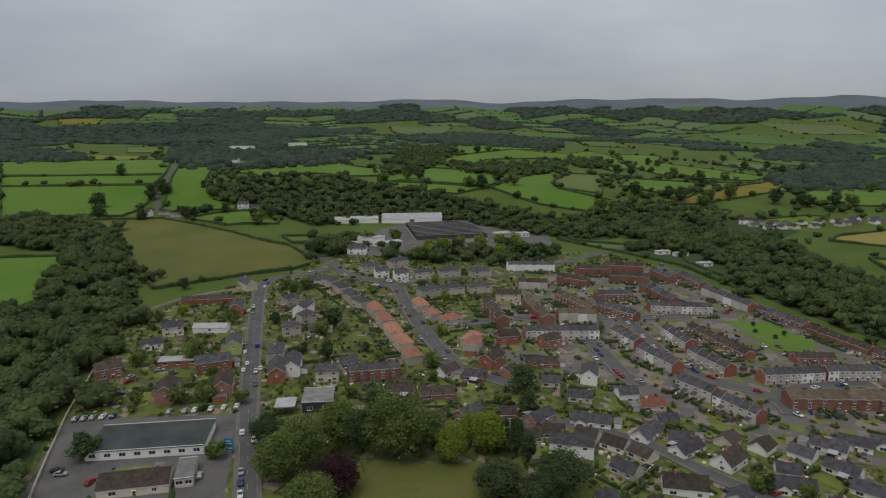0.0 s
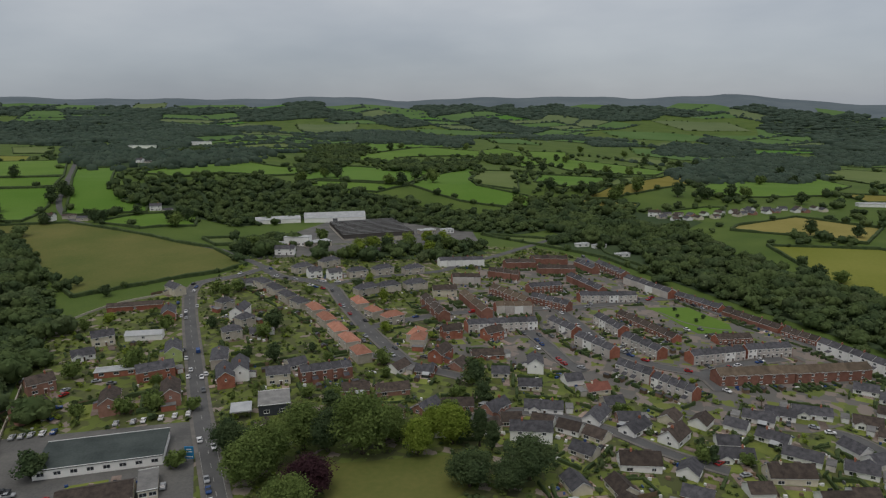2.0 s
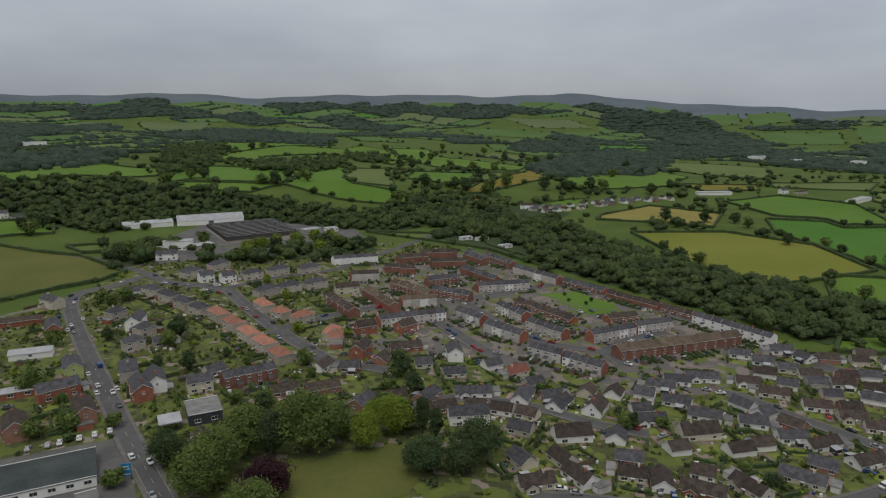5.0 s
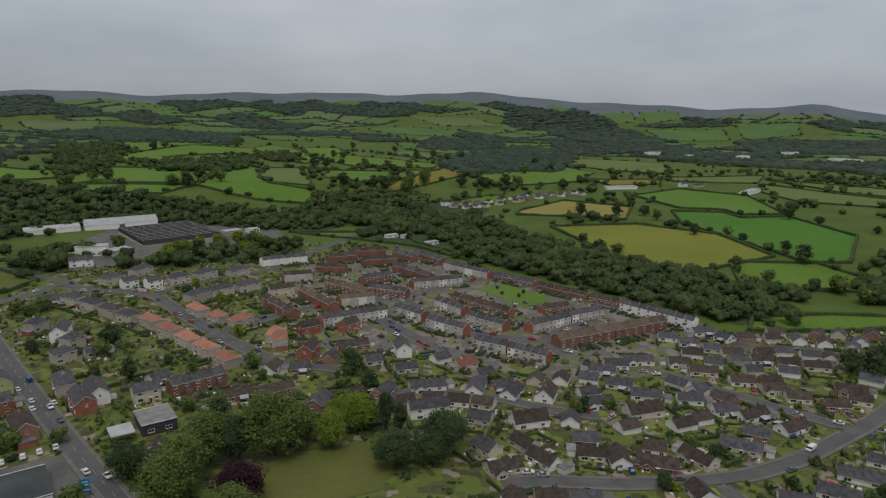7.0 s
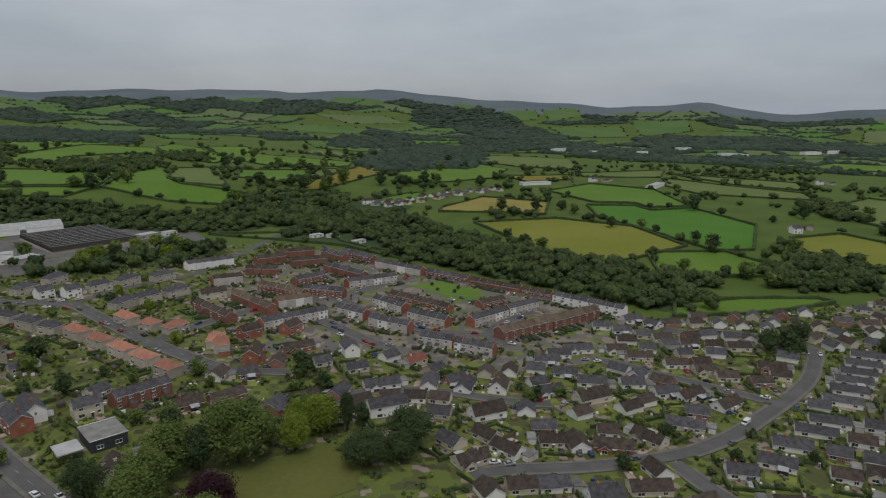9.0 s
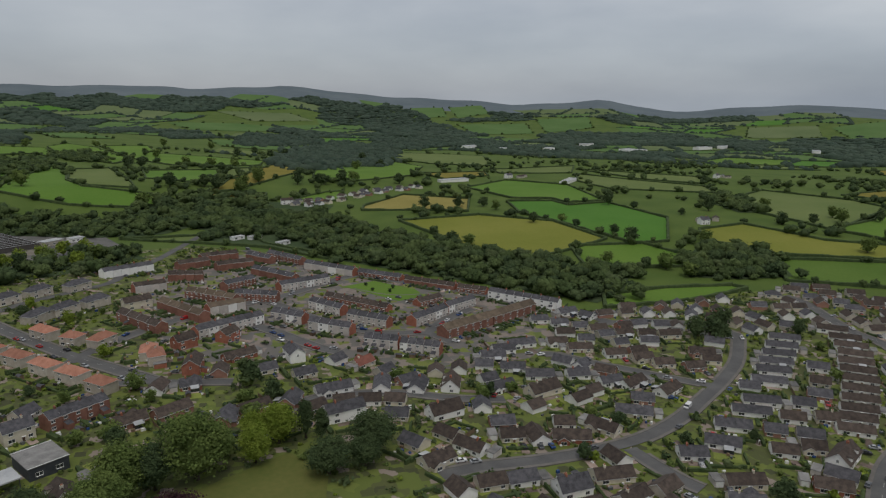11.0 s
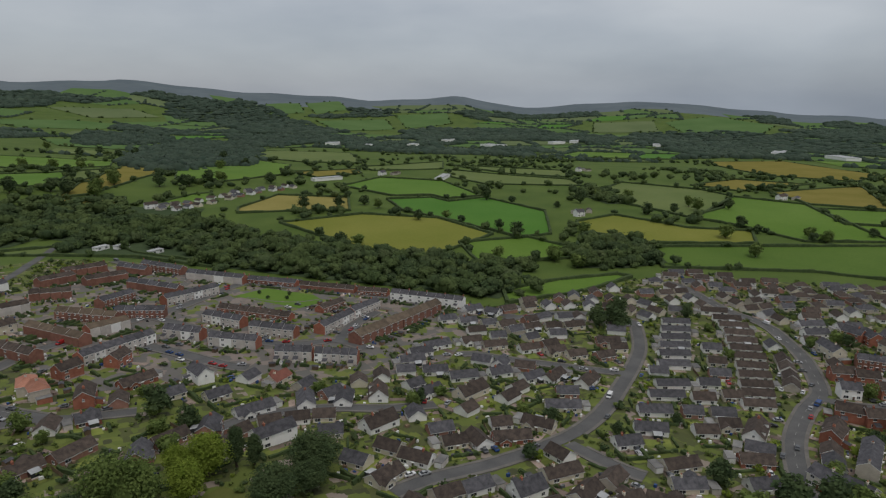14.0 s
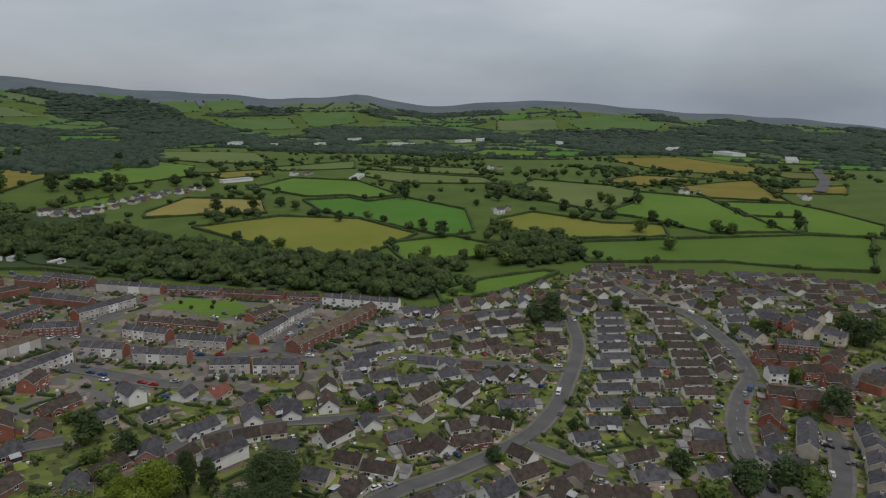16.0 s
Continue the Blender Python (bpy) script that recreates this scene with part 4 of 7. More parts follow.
STREETS.append(("long bungalows west", [
    ("S", "slate", "white", 287.4, 145.4, 15, -61.5, 1),
    ("S", "slate", "white", 273.4, 141.8, 15, -61.6, 1),
    ("S", "slate", "white", 259.9, 138.4, 15, -58.6, 1),
    ("S", "slate", "white", 247, 135.1, 15, -58.7, 1),
    ("S", "slate", "white", 234.1, 131.7, 15, -58.7, 1),
    ("S", "slate", "white", 219.1, 127.9, 14.6, -58.7, 1),
    ("S", "slate", "white", 192.7, 121.5, 14.4, -55.2, 1),
    ("S", "slate", "white", 178.2, 119.9, 14.2, -59.1, 1),
    ("B", "slate", "white", 158.2, 119.2, 13, -58.9, 1),
    ("B", "slate", "white", 139.7, 115.2, 11.9, -63.6, 1),
]))
STREETS.append(("long bungalows east", [
    ("S", "brown", "white", 322.4, 131.7, 15, -68, 1),
    ("S", "brown", "white", 311.1, 121.8, 15, -68.1, 1),
    ("S", "brown", "white", 299.8, 115.8, 15, -68.5, 1),
    ("S", "brown", "white", 288, 110.6, 15, -68.9, 1),
    ("S", "brown", "white", 275.7, 107, 15, -65.7, 1),
    ("S", "brown", "white", 264.2, 103.1, 15, -66, 1),
    ("S", "brown", "white", 252.9, 99, 14.6, -66.2, 1),
    ("S", "brown", "white", 240, 95.7, 14, -66.4, 1),
    ("S", "brown", "white", 227.6, 92.5, 13.7, -62.7, 1),
    ("S", "brown", "white", 215.4, 89.7, 13.3, -62.7, 1),
    ("S", "brown", "white", 204.3, 87.3, 12.9, -63.2, 1),
    ("S", "brown", "white", 192.1, 84.9, 12.3, -63.4, 1),
]))
STREETS.append(("lower east", [
    ("D", "brown", "white", 161.9, 80.8, 15, 1.3, 1),
    ("B", "brown", "cream", 195, 96.3, 8, -59, 1),
    ("B", "brown", "cream", 162.6, 91.2, 8, -59.3, 1),
    ("B", "brown", "brick", 136.6, 76.9, 10.7, -63.9, 1),
]))
STREETS.append(("brick close", [
    ("H", "brown", "brick", 203.1, 51.7, 9.7, -82.9, 1),
    ("H", "brown", "brick", 204, 41.6, 10.3, -64.7, 1),
    ("H", "brown", "brick", 175.5, 55.3, 10.8, -10.2, 1),
    ("T", "slate", "stone", 161.2, 43.1, 26.2, -1.7, 3),
    ("H", "slate", "timber", 133.8, 54.8, 8.3, -121.2, 1),
    ("H", "slate", "cream", 130.6, 45.4, 8.9, -115.4, 1),
    ("H", "brown", "brick", 250.6, 57.8, 9.9, -65, 1),
    ("H", "brown", "brick", 251.6, 47.5, 9.4, -70.8, 1),
    ("H", "brown", "brick", 240.1, 38.8, 8.1, -64.4, 1),
    ("H", "brown", "brick", 267.6, 26.4, 15, -23.9, 1),
    ("H", "brown", "brick", 232.4, 28.4, 10.5, -70, 1),
    ("T", "slate", "brown", 277.6, 43.2, 20.5, -78.5, 4),
    ("H", "slate", "cream", 284.3, 64.8, 15, -143.8, 1),
]))
STREETS.append(("far houses", [
    ("H", "slate", "cream", 319.5, 36.6, 14.9, -133.9, 1),
    ("H", "slate", "cream", 304.2, 23.9, 12.1, -111.9, 1),
    ("H", "slate", "brick", 318.9, 56.2, 10.1, -115.8, 1),
    ("H", "slate", "brick", 317.9, 48.1, 10.9, -147.8, 1),
    ("B", "slate", "white", 335.6, 59.8, 13.8, -52.6, 1),
    ("B", "slate", "white", 327.7, 78.8, 13.8, -52.4, 1),
    ("B", "slate", "white", 313.2, 74.8, 13.3, -52, 1),
]))
CARS_A = [('black', -127.2, 204.0, 10), ('silver', -124.8, 201.6, 10), ('red', -112.8, 196.8, 80), ('silver', -79.2, 200.4, 100), ('silver', -141.6, 242.4, 95), ('silver', -138.6, 242.8, 95), ('silver', -135.6, 243.6, 95), ('white', -132.0, 244.2, 95), ('blue', -128.4, 244.8, 95), ('silver', -108.0, 248.4, 95), ('silver', -102.0, 249.0, 95), ('white', -98.4, 249.6, 95), ('white', -92.4, 250.8, 95), ('white', -87.6, 252.0, 95), ('white', -82.8, 253.2, 95), ('silver', -139.2, 284.4, 60), ('red', -138.0, 279.6, 60), ('blue', -135.6, 266.4, 20), ('silver', -129.6, 292.8, 10), ('grey', -122.4, 289.2, 10), ('white', -91.2, 291.6, 104), ('white', -91.8, 300.0, 104), ('white', -97.2, 315.6, 103), ('grey', -100.8, 327.6, 103), ('white', -84.0, 294.0, 104), ('white', -115.2, 386.4, 103), ('blue', -123.6, 415.2, 103), ('white', -110.4, 405.6, 103)]
CARS_B = [('white', -10.8, 288.0, 10), ('silver', -4.8, 314.4, -72), ('silver', -12.0, 339.6, -72), ('grey', -13.2, 332.4, -72), ('black', -19.2, 360.0, -72), ('red', -25.2, 398.4, -72), ('red', -37.2, 438.0, -45), ('blue', -42.0, 441.6, -30), ('white', -45.6, 446.4, -20), ('black', -16.8, 397.2, -70), ('white', -37.2, 456.0, -10), ('white', -27.6, 454.8, 0), ('grey', 28.8, 351.6, 20), ('grey', 24.0, 292.8, -20), ('grey', 88.8, 338.4, -68), ('silver', 118.8, 316.8, -68), ('grey', 122.4, 314.4, -68), ('red', 141.6, 286.8, -30), ('white', 147.6, 262.8, -70), ('white', 174.0, 350.4, -75), ('grey', 182.4, 350.4, -75), ('silver', 169.2, 290.4, 10), ('grey', 74.4, 343.2, -75), ('white', 75.6, 319.2, -80)]
CARS_C = [('blue', 88.8, 156.0, 60), ('grey', 85.2, 158.4, 60), ('black', 80.4, 162.0, 60), ('grey', 99.6, 145.2, -15), ('silver', 104.4, 150.0, 60), ('silver', 58.8, 165.6, -25), ('white', 55.2, 169.2, -25), ('silver', 112.8, 192.0, 10), ('red', 108.0, 200.4, 30), ('grey', 141.6, 133.2, 0), ('blue', 166.8, 148.8, -60), ('blue', 196.8, 136.8, 10), ('silver', 117.6, 112.8, 40), ('grey', 121.2, 115.2, 60), ('grey', 180.0, 201.6, -70), ('silver', 163.2, 225.6, -40), ('white', 166.8, 220.8, -20), ('black', 190.8, 175.2, -70), ('blue', 202.8, 182.4, 20), ('black', 93.6, 117.6, 30), ('grey', 234.0, 68.4, -10), ('white', 222.0, 70.8, 0), ('white', 219.6, 79.2, 0), ('silver', 204.0, 66.0, 0)]
CARS_D = [('red', 194.4, 64.8, 0), ('grey', 159.6, 66.0, 5), ('grey', 148.8, 69.6, 5), ('white', 295.2, 91.2, 40), ('silver', 285.6, 73.2, 30), ('blue', 280.8, 72.0, 30), ('white', 238.8, 82.8, 0), ('black', 175.2, 76.8, -60), ('silver', 182.4, 75.6, -60), ('grey', 230.4, 43.2, -60), ('silver', 228.0, 39.6, -60), ('blue', 232.8, 24.0, -40), ('white', 139.2, 36.0, 0), ('grey', 170.4, 34.8, 0), ('silver', 165.6, 37.2, 0), ('blue', 186.0, 24.0, 80), ('white', 169.2, 22.8, 80), ('blue', 164.4, 24.0, 80), ('white', 158.4, 22.8, 80), ('red', 130.8, 56.4, 10), ('black', 117.6, 55.2, 20)]

# ---- roads ----
def smooth_line(pts, step=6.0):
    """Points along a gentle curve through the given ones."""
    p = np.array([pts[0], *pts, pts[-1]], float)
    out = []
    for i in range(1, len(p) - 2):
        a, b, c, d = p[i - 1], p[i], p[i + 1], p[i + 2]
        n = max(2, int(np.hypot(*(c - b)) / step))
        for k in range(n):
            t = k / n
            out.append(0.5 * ((2 * b) + (c - a) * t + (2 * a - 5 * b + 4 * c - d) * t * t + (3 * b - a - 3 * c + d) * t ** 3))
    return np.array(out + [p[-2]])


LINES = {k: (w, smooth_line(p)) for k, (w, p) in ROADS.items()}


ROAD_PTS = np.concatenate([p for w, p in LINES.values()])
ROAD_HALF = np.concatenate([np.full(len(p), w / 2) for w, p in LINES.values()])
ROAD_OF = np.concatenate([np.full(len(p), i) for i, (w, p) in enumerate(LINES.values())])
ROAD_ID = {k: i for i, k in enumerate(LINES)}


def road_gap(x, y, skip=""):
    """Metres from a place to the edge of the nearest carriageway."""
    gap = np.hypot(ROAD_PTS[:, 0] - x, ROAD_PTS[:, 1] - y) - ROAD_HALF
    if skip:
        gap = gap[ROAD_OF != ROAD_ID[skip]]
    return float(gap.min())


def ribbon(line, a, b, lift, bm, keep=None, side=0.0):
    """A strip between the offsets a and b from a line; side: height of its kerb faces."""
    d = np.gradient(line, axis=0)
    n = np.stack([-d[:, 1], d[:, 0]], 1) / np.maximum(1e-6, np.hypot(d[:, 0], d[:, 1]))[:, None]
    cols = []
    for k in range(len(line)):
        row = []
        for o in (a, b):
            x, y = line[k] + n[k] * o
            row.append((x, y, gz(x, y) + lift))
        cols.append(row)
    for k in range(len(line) - 1):
        if keep is not None and not (keep[k] and keep[k + 1]):
            continue
        q = [bm.verts.new(p) for p in (cols[k][0], cols[k + 1][0], cols[k + 1][1], cols[k][1])]
        f = bm.faces.new(q)
        f.normal_update()
        if f.normal.z < 0:
            f.normal_flip()
        if side:
            for i, j in ((0, 1), (3, 2)):
                lo = [bm.verts.new(q[m].co - Vector((0, 0, side))) for m in (j, i)]
                bm.faces.new((q[i], q[j], *lo))


for i, (name, (w, line)) in enumerate(LINES.items()):
    bm = bmesh.new()
    ribbon(line, -w / 2, w / 2, 2.0 if name == "motorway" else 0.24 + 0.006 * i, bm)
    tagged(new("road", bm_mesh("road", bm, ASPHALT)), "grey asphalt road between low kerbs", "road", kind="structure")
    if name in ("field_road", "motorway", "mill_road"):
        continue
    bm = bmesh.new()
    for s in (-1, 1):
        d = np.gradient(line, axis=0)
        n = np.stack([-d[:, 1], d[:, 0]], 1) / np.maximum(1e-6, np.hypot(d[:, 0], d[:, 1]))[:, None]
        mid = line + n * s * (w / 2 + 1.0)
        keep = [road_gap(x, y, name) > 1.4 for x, y in mid]
        ribbon(line, s * w / 2, s * (w / 2 + 1.4), 0.38 + 0.003 * i, bm, keep, 0.4)
    tagged(new("pavement", bm_mesh("pavement", bm, PAVING)), "pale paved footway with a raised kerb", "pavement", kind="structure")
bm = bmesh.new()
for name in ("high_street", "east_road", "north_street"):
    line = smooth_line(ROADS[name][1], 3.0)
    ribbon(line, -0.08, 0.08, 0.42, bm, [k % 3 != 2 for k in range(len(line))])
for o in (-2.9, 2.9):
    ribbon(LINES["high_street"][1][:16], o - 0.07, o + 0.07, 0.42, bm)
tagged(new("road_markings", bm_mesh("road_markings", bm, PAINT)), "white painted centre lines on the asphalt", "road marking", kind="structure")

# ---- fields by the village ----
FIELD_WORD = {"bright": "bright green grazed pasture", "grazed": "mossy green grazed pasture", "mid": "green pasture inside dark hedges", "deep": "deep green pasture with a few animals' tracks", "dull": "dull green grass field", "hay": "yellow-green hay meadow dotted with pale marks", "stubble": "straw-coloured mown field", "rough": "rough brownish-green meadow beside the village", "brown": "tan dry grass field"}
for kind, poly in NEAR_FIELDS:
    tagged(new("field", bm_mesh("field", drape(poly, 0.22, 11), FIELD[kind])), FIELD_WORD[kind], "field", "fields", "structure")
for kind, poly in FAR_FIELDS:
    far = max(math.hypot(*p) for p in poly)
    # from 1900 m on, all but brown fields use the haze-tinted copies
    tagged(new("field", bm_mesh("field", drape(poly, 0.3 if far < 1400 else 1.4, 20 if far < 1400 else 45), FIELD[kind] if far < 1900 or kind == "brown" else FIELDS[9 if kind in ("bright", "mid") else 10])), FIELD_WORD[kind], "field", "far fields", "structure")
for name, poly in (("car_park", CAR_PARK), ("factory_yard", FACTORY_YARD)):
    tagged(new(name, bm_mesh(name, drape(poly, 0.12), YARD)), "worn grey tarmac yard", "yard", kind="structure")
for poly in GREENS:
    tagged(new("village_green", bm_mesh("village_green", drape(poly, 0.2, 12), FIELD["mid" if poly[0][0] > 0 else "rough"])), "mown green with young trees among the terraces", "lawn", kind="structure")

# ---- foliage ----
def leafy(seed, n, rx, rz, size, lobes=16, cone=0.0):
    """A crown of leaf sprays: lobes spread over an egg, sprays over each lobe; the foot of the crown lies at z = 0."""
    rg = np.random.default_rng(seed)
    a, u = rg.uniform(0, 2 * np.pi, lobes), rg.uniform(-0.75, 1, lobes)
    k = np.sqrt(1 - u * u) * rg.uniform(0.45, 0.8, lobes)
    ctr = np.stack([rx * k * np.cos(a), rx * k * np.sin(a), rz * (1 + 0.72 * u)], 1)
    ctr[:, :2] *= (1 - cone * ctr[:, 2:] / (2 * rz))
    rad = rx * rg.uniform(0.17, 0.46, lobes)
    w = rg.integers(0, lobes, n)
    d = rg.normal(size=(n, 3))
    d[:, 2] = np.where(rg.random(n) < 0.75, np.abs(d[:, 2]), d[:, 2])
    d /= np.linalg.norm(d, axis=1)[:, None]
    c = ctr[w] + d * (rad[w] * rg.uniform(0.6, 1.28, n))[:, None] * np.array([1, 1, min(1.2, rz / rx)])
    nrm = d * 0.8 + rg.normal(size=(n, 3)) * 0.5 + np.array([0, 0, 0.3])
    nrm /= np.linalg.norm(nrm, axis=1)[:, None]
    t = np.cross(nrm, rg.normal(size=(n, 3)))
    t /= np.linalg.norm(t, axis=1)[:, None]
    b = np.cross(nrm, t)
    s = (size * rg.uniform(0.5, 1.6, n))[:, None]
    v = np.stack([c - t * s, c - b * s * 0.8, c + t * s, c + b * s * 0.8], 1).reshape(-1, 3)
    v[:, 2] = np.maximum(v[:, 2], 0)
    return v, np.arange(4 * n).reshape(-1, 4)


def core(rx, rz, seed, m=5, n=8):
    """A lumpy dark heart of a crown, of quads."""
    rg = np.random.default_rng(seed + 99)
    v = []
    for i in range(m + 1):
        th = np.pi * (0.04 + 0.92 * i / m)
        for j in range(n):
            ph = 2 * np.pi * j / n
            r = rg.uniform(0.55, 0.85)
            v.append((rx * r * np.sin(th) * np.cos(ph), rx * r * np.sin(th) * np.sin(ph), rz * (1 - 0.82 * np.cos(th))))
    f = [(i * n + j, i * n + (j + 1) % n, (i + 1) * n + (j + 1) % n, (i + 1) * n + j) for i in range(m) for j in range(n)]
    return np.array(v), np.array(f)


def crown(seed, n, rx, rz, size, lobes=16, cone=0.0, rough=(5, 8)):
    v1, f1 = leafy(seed, n, rx, rz, size, lobes, cone)
    v2, f2 = core(rx * 0.8 * (1 - cone * 0.4), rz * 0.9, seed, *rough)
    return np.concatenate([v1, v2]), np.concatenate([f1, f2 + len(v1)])


HAMLET_LINE = smooth_line(HAMLET, 16)
OPEN = np.array(SITES + [tuple(p) for p in HAMLET_LINE])


def cleared(places):
    """The places that leave the ground open before farms, works and the hamlet."""
    d = np.hypot(OPEN[:, 0], OPEN[:, 1])
    u = -OPEN / d[:, None]
    out = []
    for p in places:
        r = np.array(p[:2]) - OPEN
        along, across = (r * u).sum(1), np.abs(r[:, 0] * u[:, 1] - r[:, 1] * u[:, 0])
        if not ((across < 12 + 0.014 * d) & (along > -12) & (along < 10 + 0.06 * d)).any():
            out.append(p)
    return out


def scatter_mesh(name, models, places, mats):
    """Many crowns in one mesh. places: x, y, z, width factor, height factor, which model, material."""
    rg = np.random.default_rng(5)
    V, F, I, n0 = [], [], [], 0
    for x, y, z, s, h, k, m in places:
        v, f = models[int(k)]
        a = rg.uniform(0, 2 * np.pi)
        c, q = np.cos(a), np.sin(a)
        V.append(np.stack([(v[:, 0] * c - v[:, 1] * q) * s + x, (v[:, 0] * q + v[:, 1] * c) * s + y, v[:, 2] * h + z], 1))
        F.append(f + n0)
        I.append(np.full(len(f), int(m)))
        n0 += len(v)
    return big_mesh(name, np.concatenate(V), np.concatenate(F), mats, np.concatenate(I), True)


def spread(poly, gap, seed):
    """Places in an outline, about gap apart."""
    rg = np.random.default_rng(seed)
    p = np.array(poly, float)
    lo, hi = p.min(0), p.max(0)
    xs, ys = np.meshgrid(np.arange(float(lo[0]), hi[0], gap), np.arange(float(lo[1]), hi[1], gap * 0.87))
    xs[1::2] += gap / 2
    xs, ys = xs + rg.normal(0, gap * 0.27, xs.shape), ys + rg.normal(0, gap * 0.27, ys.shape)
    ok = inside(poly, xs, ys)
    return xs[ok], ys[ok], rg


def lobed(seed, lobes, rx, rz, sprays, size):
    """A rounded crown of overlapping lumps with a fringe of leaf sprays."""
    rg = np.random.default_rng(seed)
    V, F, CTR, n0 = [], [], [], 0
    for k in range(lobes):
        if k == 0:
            c, r = np.array([0, 0, rz * 0.9]), rx * 0.72
        else:
            a, u = 2 * np.pi * (k + rg.uniform(-0.3, 0.3)) / (lobes - 1), rg.uniform(-0.5, 0.75)
            q = rx * 0.58 * np.sqrt(1 - 0.8 * u * u)
            c, r = np.array([q * np.cos(a), q * np.sin(a), rz * (0.9 + 0.62 * u)]), rx * rg.uniform(0.34, 0.52)
        CTR.append((*c, r))
        v, f = core(1.0, 1.0, seed * 31 + k, 3, 5)
        v = v - np.array([0, 0, 1.0])
        V.append(v / 0.8 * r * np.array([1, 1, min(1.1, rz / rx + 0.1)]) + c)
        F.append(f + n0)
        n0 += len(v)
    ctr = np.array(CTR)
    w = rg.integers(0, lobes, sprays)
    d = rg.normal(size=(sprays, 3))
    d[:, 2] = np.where(rg.random(sprays) < 0.8, np.abs(d[:, 2]), d[:, 2])
    d /= np.linalg.norm(d, axis=1)[:, None]
    c = ctr[w, :3] + d * (ctr[w, 3] * rg.uniform(0.85, 1.22, sprays))[:, None]
    nrm = d * 0.8 + rg.normal(size=(sprays, 3)) * 0.4 + np.array([0, 0, 0.4])
    nrm /= np.linalg.norm(nrm, axis=1)[:, None]
    t = np.cross(nrm, rg.normal(size=(sprays, 3)))
    t /= np.linalg.norm(t, axis=1)[:, None]
    q = np.cross(nrm, t)
    s = (size * rg.uniform(0.5, 1.5, sprays))[:, None]
    lv = np.stack([c - t * s, c - q * s * 0.7, c + t * s, c + q * s * 0.7], 1).reshape(-1, 3)
    lf = np.arange(4 * sprays).reshape(-1, 4)
    V, F = np.concatenate(V + [lv]), np.concatenate(F + [lf + n0])
    V[:, 2] = np.maximum(V[:, 2], 0)
    return V, F


MODELS = [lobed(s, 7, 4.6, 4.0, 150, 0.52) for s in range(4)]
SMALL = [lobed(s + 20, 4, 4.6, 3.8, 52, 0.72) for s in range(4)]


def mound(rx, rz, seed, n=5):
    """The rounded top of a far tree or of a stretch of canopy."""
    rg = np.random.default_rng(seed + 5)
    v = []
    for z, r in ((0.0, 0.9), (0.58, 0.96), (1.0, 0.12)):
        for j in range(n):
            ph, q = 2 * np.pi * j / n, r * rg.uniform(0.82, 1.12)
            v.append((rx * q * np.cos(ph), rx * q * np.sin(ph), 2 * rz * z * rg.uniform(0.9, 1.05)))
    return np.array(v), np.array([(i * n + j, i * n + (j + 1) % n, (i + 1) * n + (j + 1) % n, (i + 1) * n + j) for i in range(2) for j in range(n)])


TINY = [mound(3.9, 3.9, s) for s in range(4)]
for name, poly, gap, models in WOODS:
    xs, ys, rg = spread(poly, gap, len(name))
    poly_edge = smooth_line(poly + poly[:1], 9)
    pick = rg.random(len(poly_edge)) < 0.55
    xs, ys = np.concatenate([xs, poly_edge[pick, 0] + rg.normal(0, 7, pick.sum())]), np.concatenate([ys, poly_edge[pick, 1] + rg.normal(0, 7, pick.sum())])
    ok = np.array([road_gap(x, y) > 5 for x, y in zip(xs, ys)])
    xs, ys = xs[ok], ys[ok]
    tagged(new("woodland_floor", bm_mesh("woodland_floor", drape(poly, 0.3, 24), FIELDS[8])), "dark leaf-covered ground under the trees", "ground", kind="structure")
    g = land(xs, ys)
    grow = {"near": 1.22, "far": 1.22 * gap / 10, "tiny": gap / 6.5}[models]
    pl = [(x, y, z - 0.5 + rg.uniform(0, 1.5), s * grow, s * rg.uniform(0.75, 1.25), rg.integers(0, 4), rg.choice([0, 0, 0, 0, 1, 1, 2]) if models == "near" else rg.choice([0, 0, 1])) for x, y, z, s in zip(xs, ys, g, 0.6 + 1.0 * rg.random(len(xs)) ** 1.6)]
    # "tiny" woods wear the leaves with haze in their colour
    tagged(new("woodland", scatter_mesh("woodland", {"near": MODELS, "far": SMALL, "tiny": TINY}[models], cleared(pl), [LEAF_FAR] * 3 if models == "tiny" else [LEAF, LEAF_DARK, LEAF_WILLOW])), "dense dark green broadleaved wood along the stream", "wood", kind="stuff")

# ---- the patchwork of far fields, hedges and trees ----
rg = np.random.default_rng(11)
CW, CH = 190.0, 140.0
ni, nj = 60, 84
turn = radians(24)
node = {}
for i in range(-ni, ni):
    for j in range(-nj, nj):
        u, v = (i + rg.uniform(-0.3, 0.3)) * CW, (j + rg.uniform(-0.3, 0.3) + 0.5 * (i % 2)) * CH
        node[i, j] = (u * math.cos(turn) - v * math.sin(turn), u * math.sin(turn) + v * math.cos(turn))


def in_view(x, y):
    d, az = math.hypot(x, y), math.degrees(math.atan2(x, y))
    return 1500 < d < 4050 and -48 < az < 112


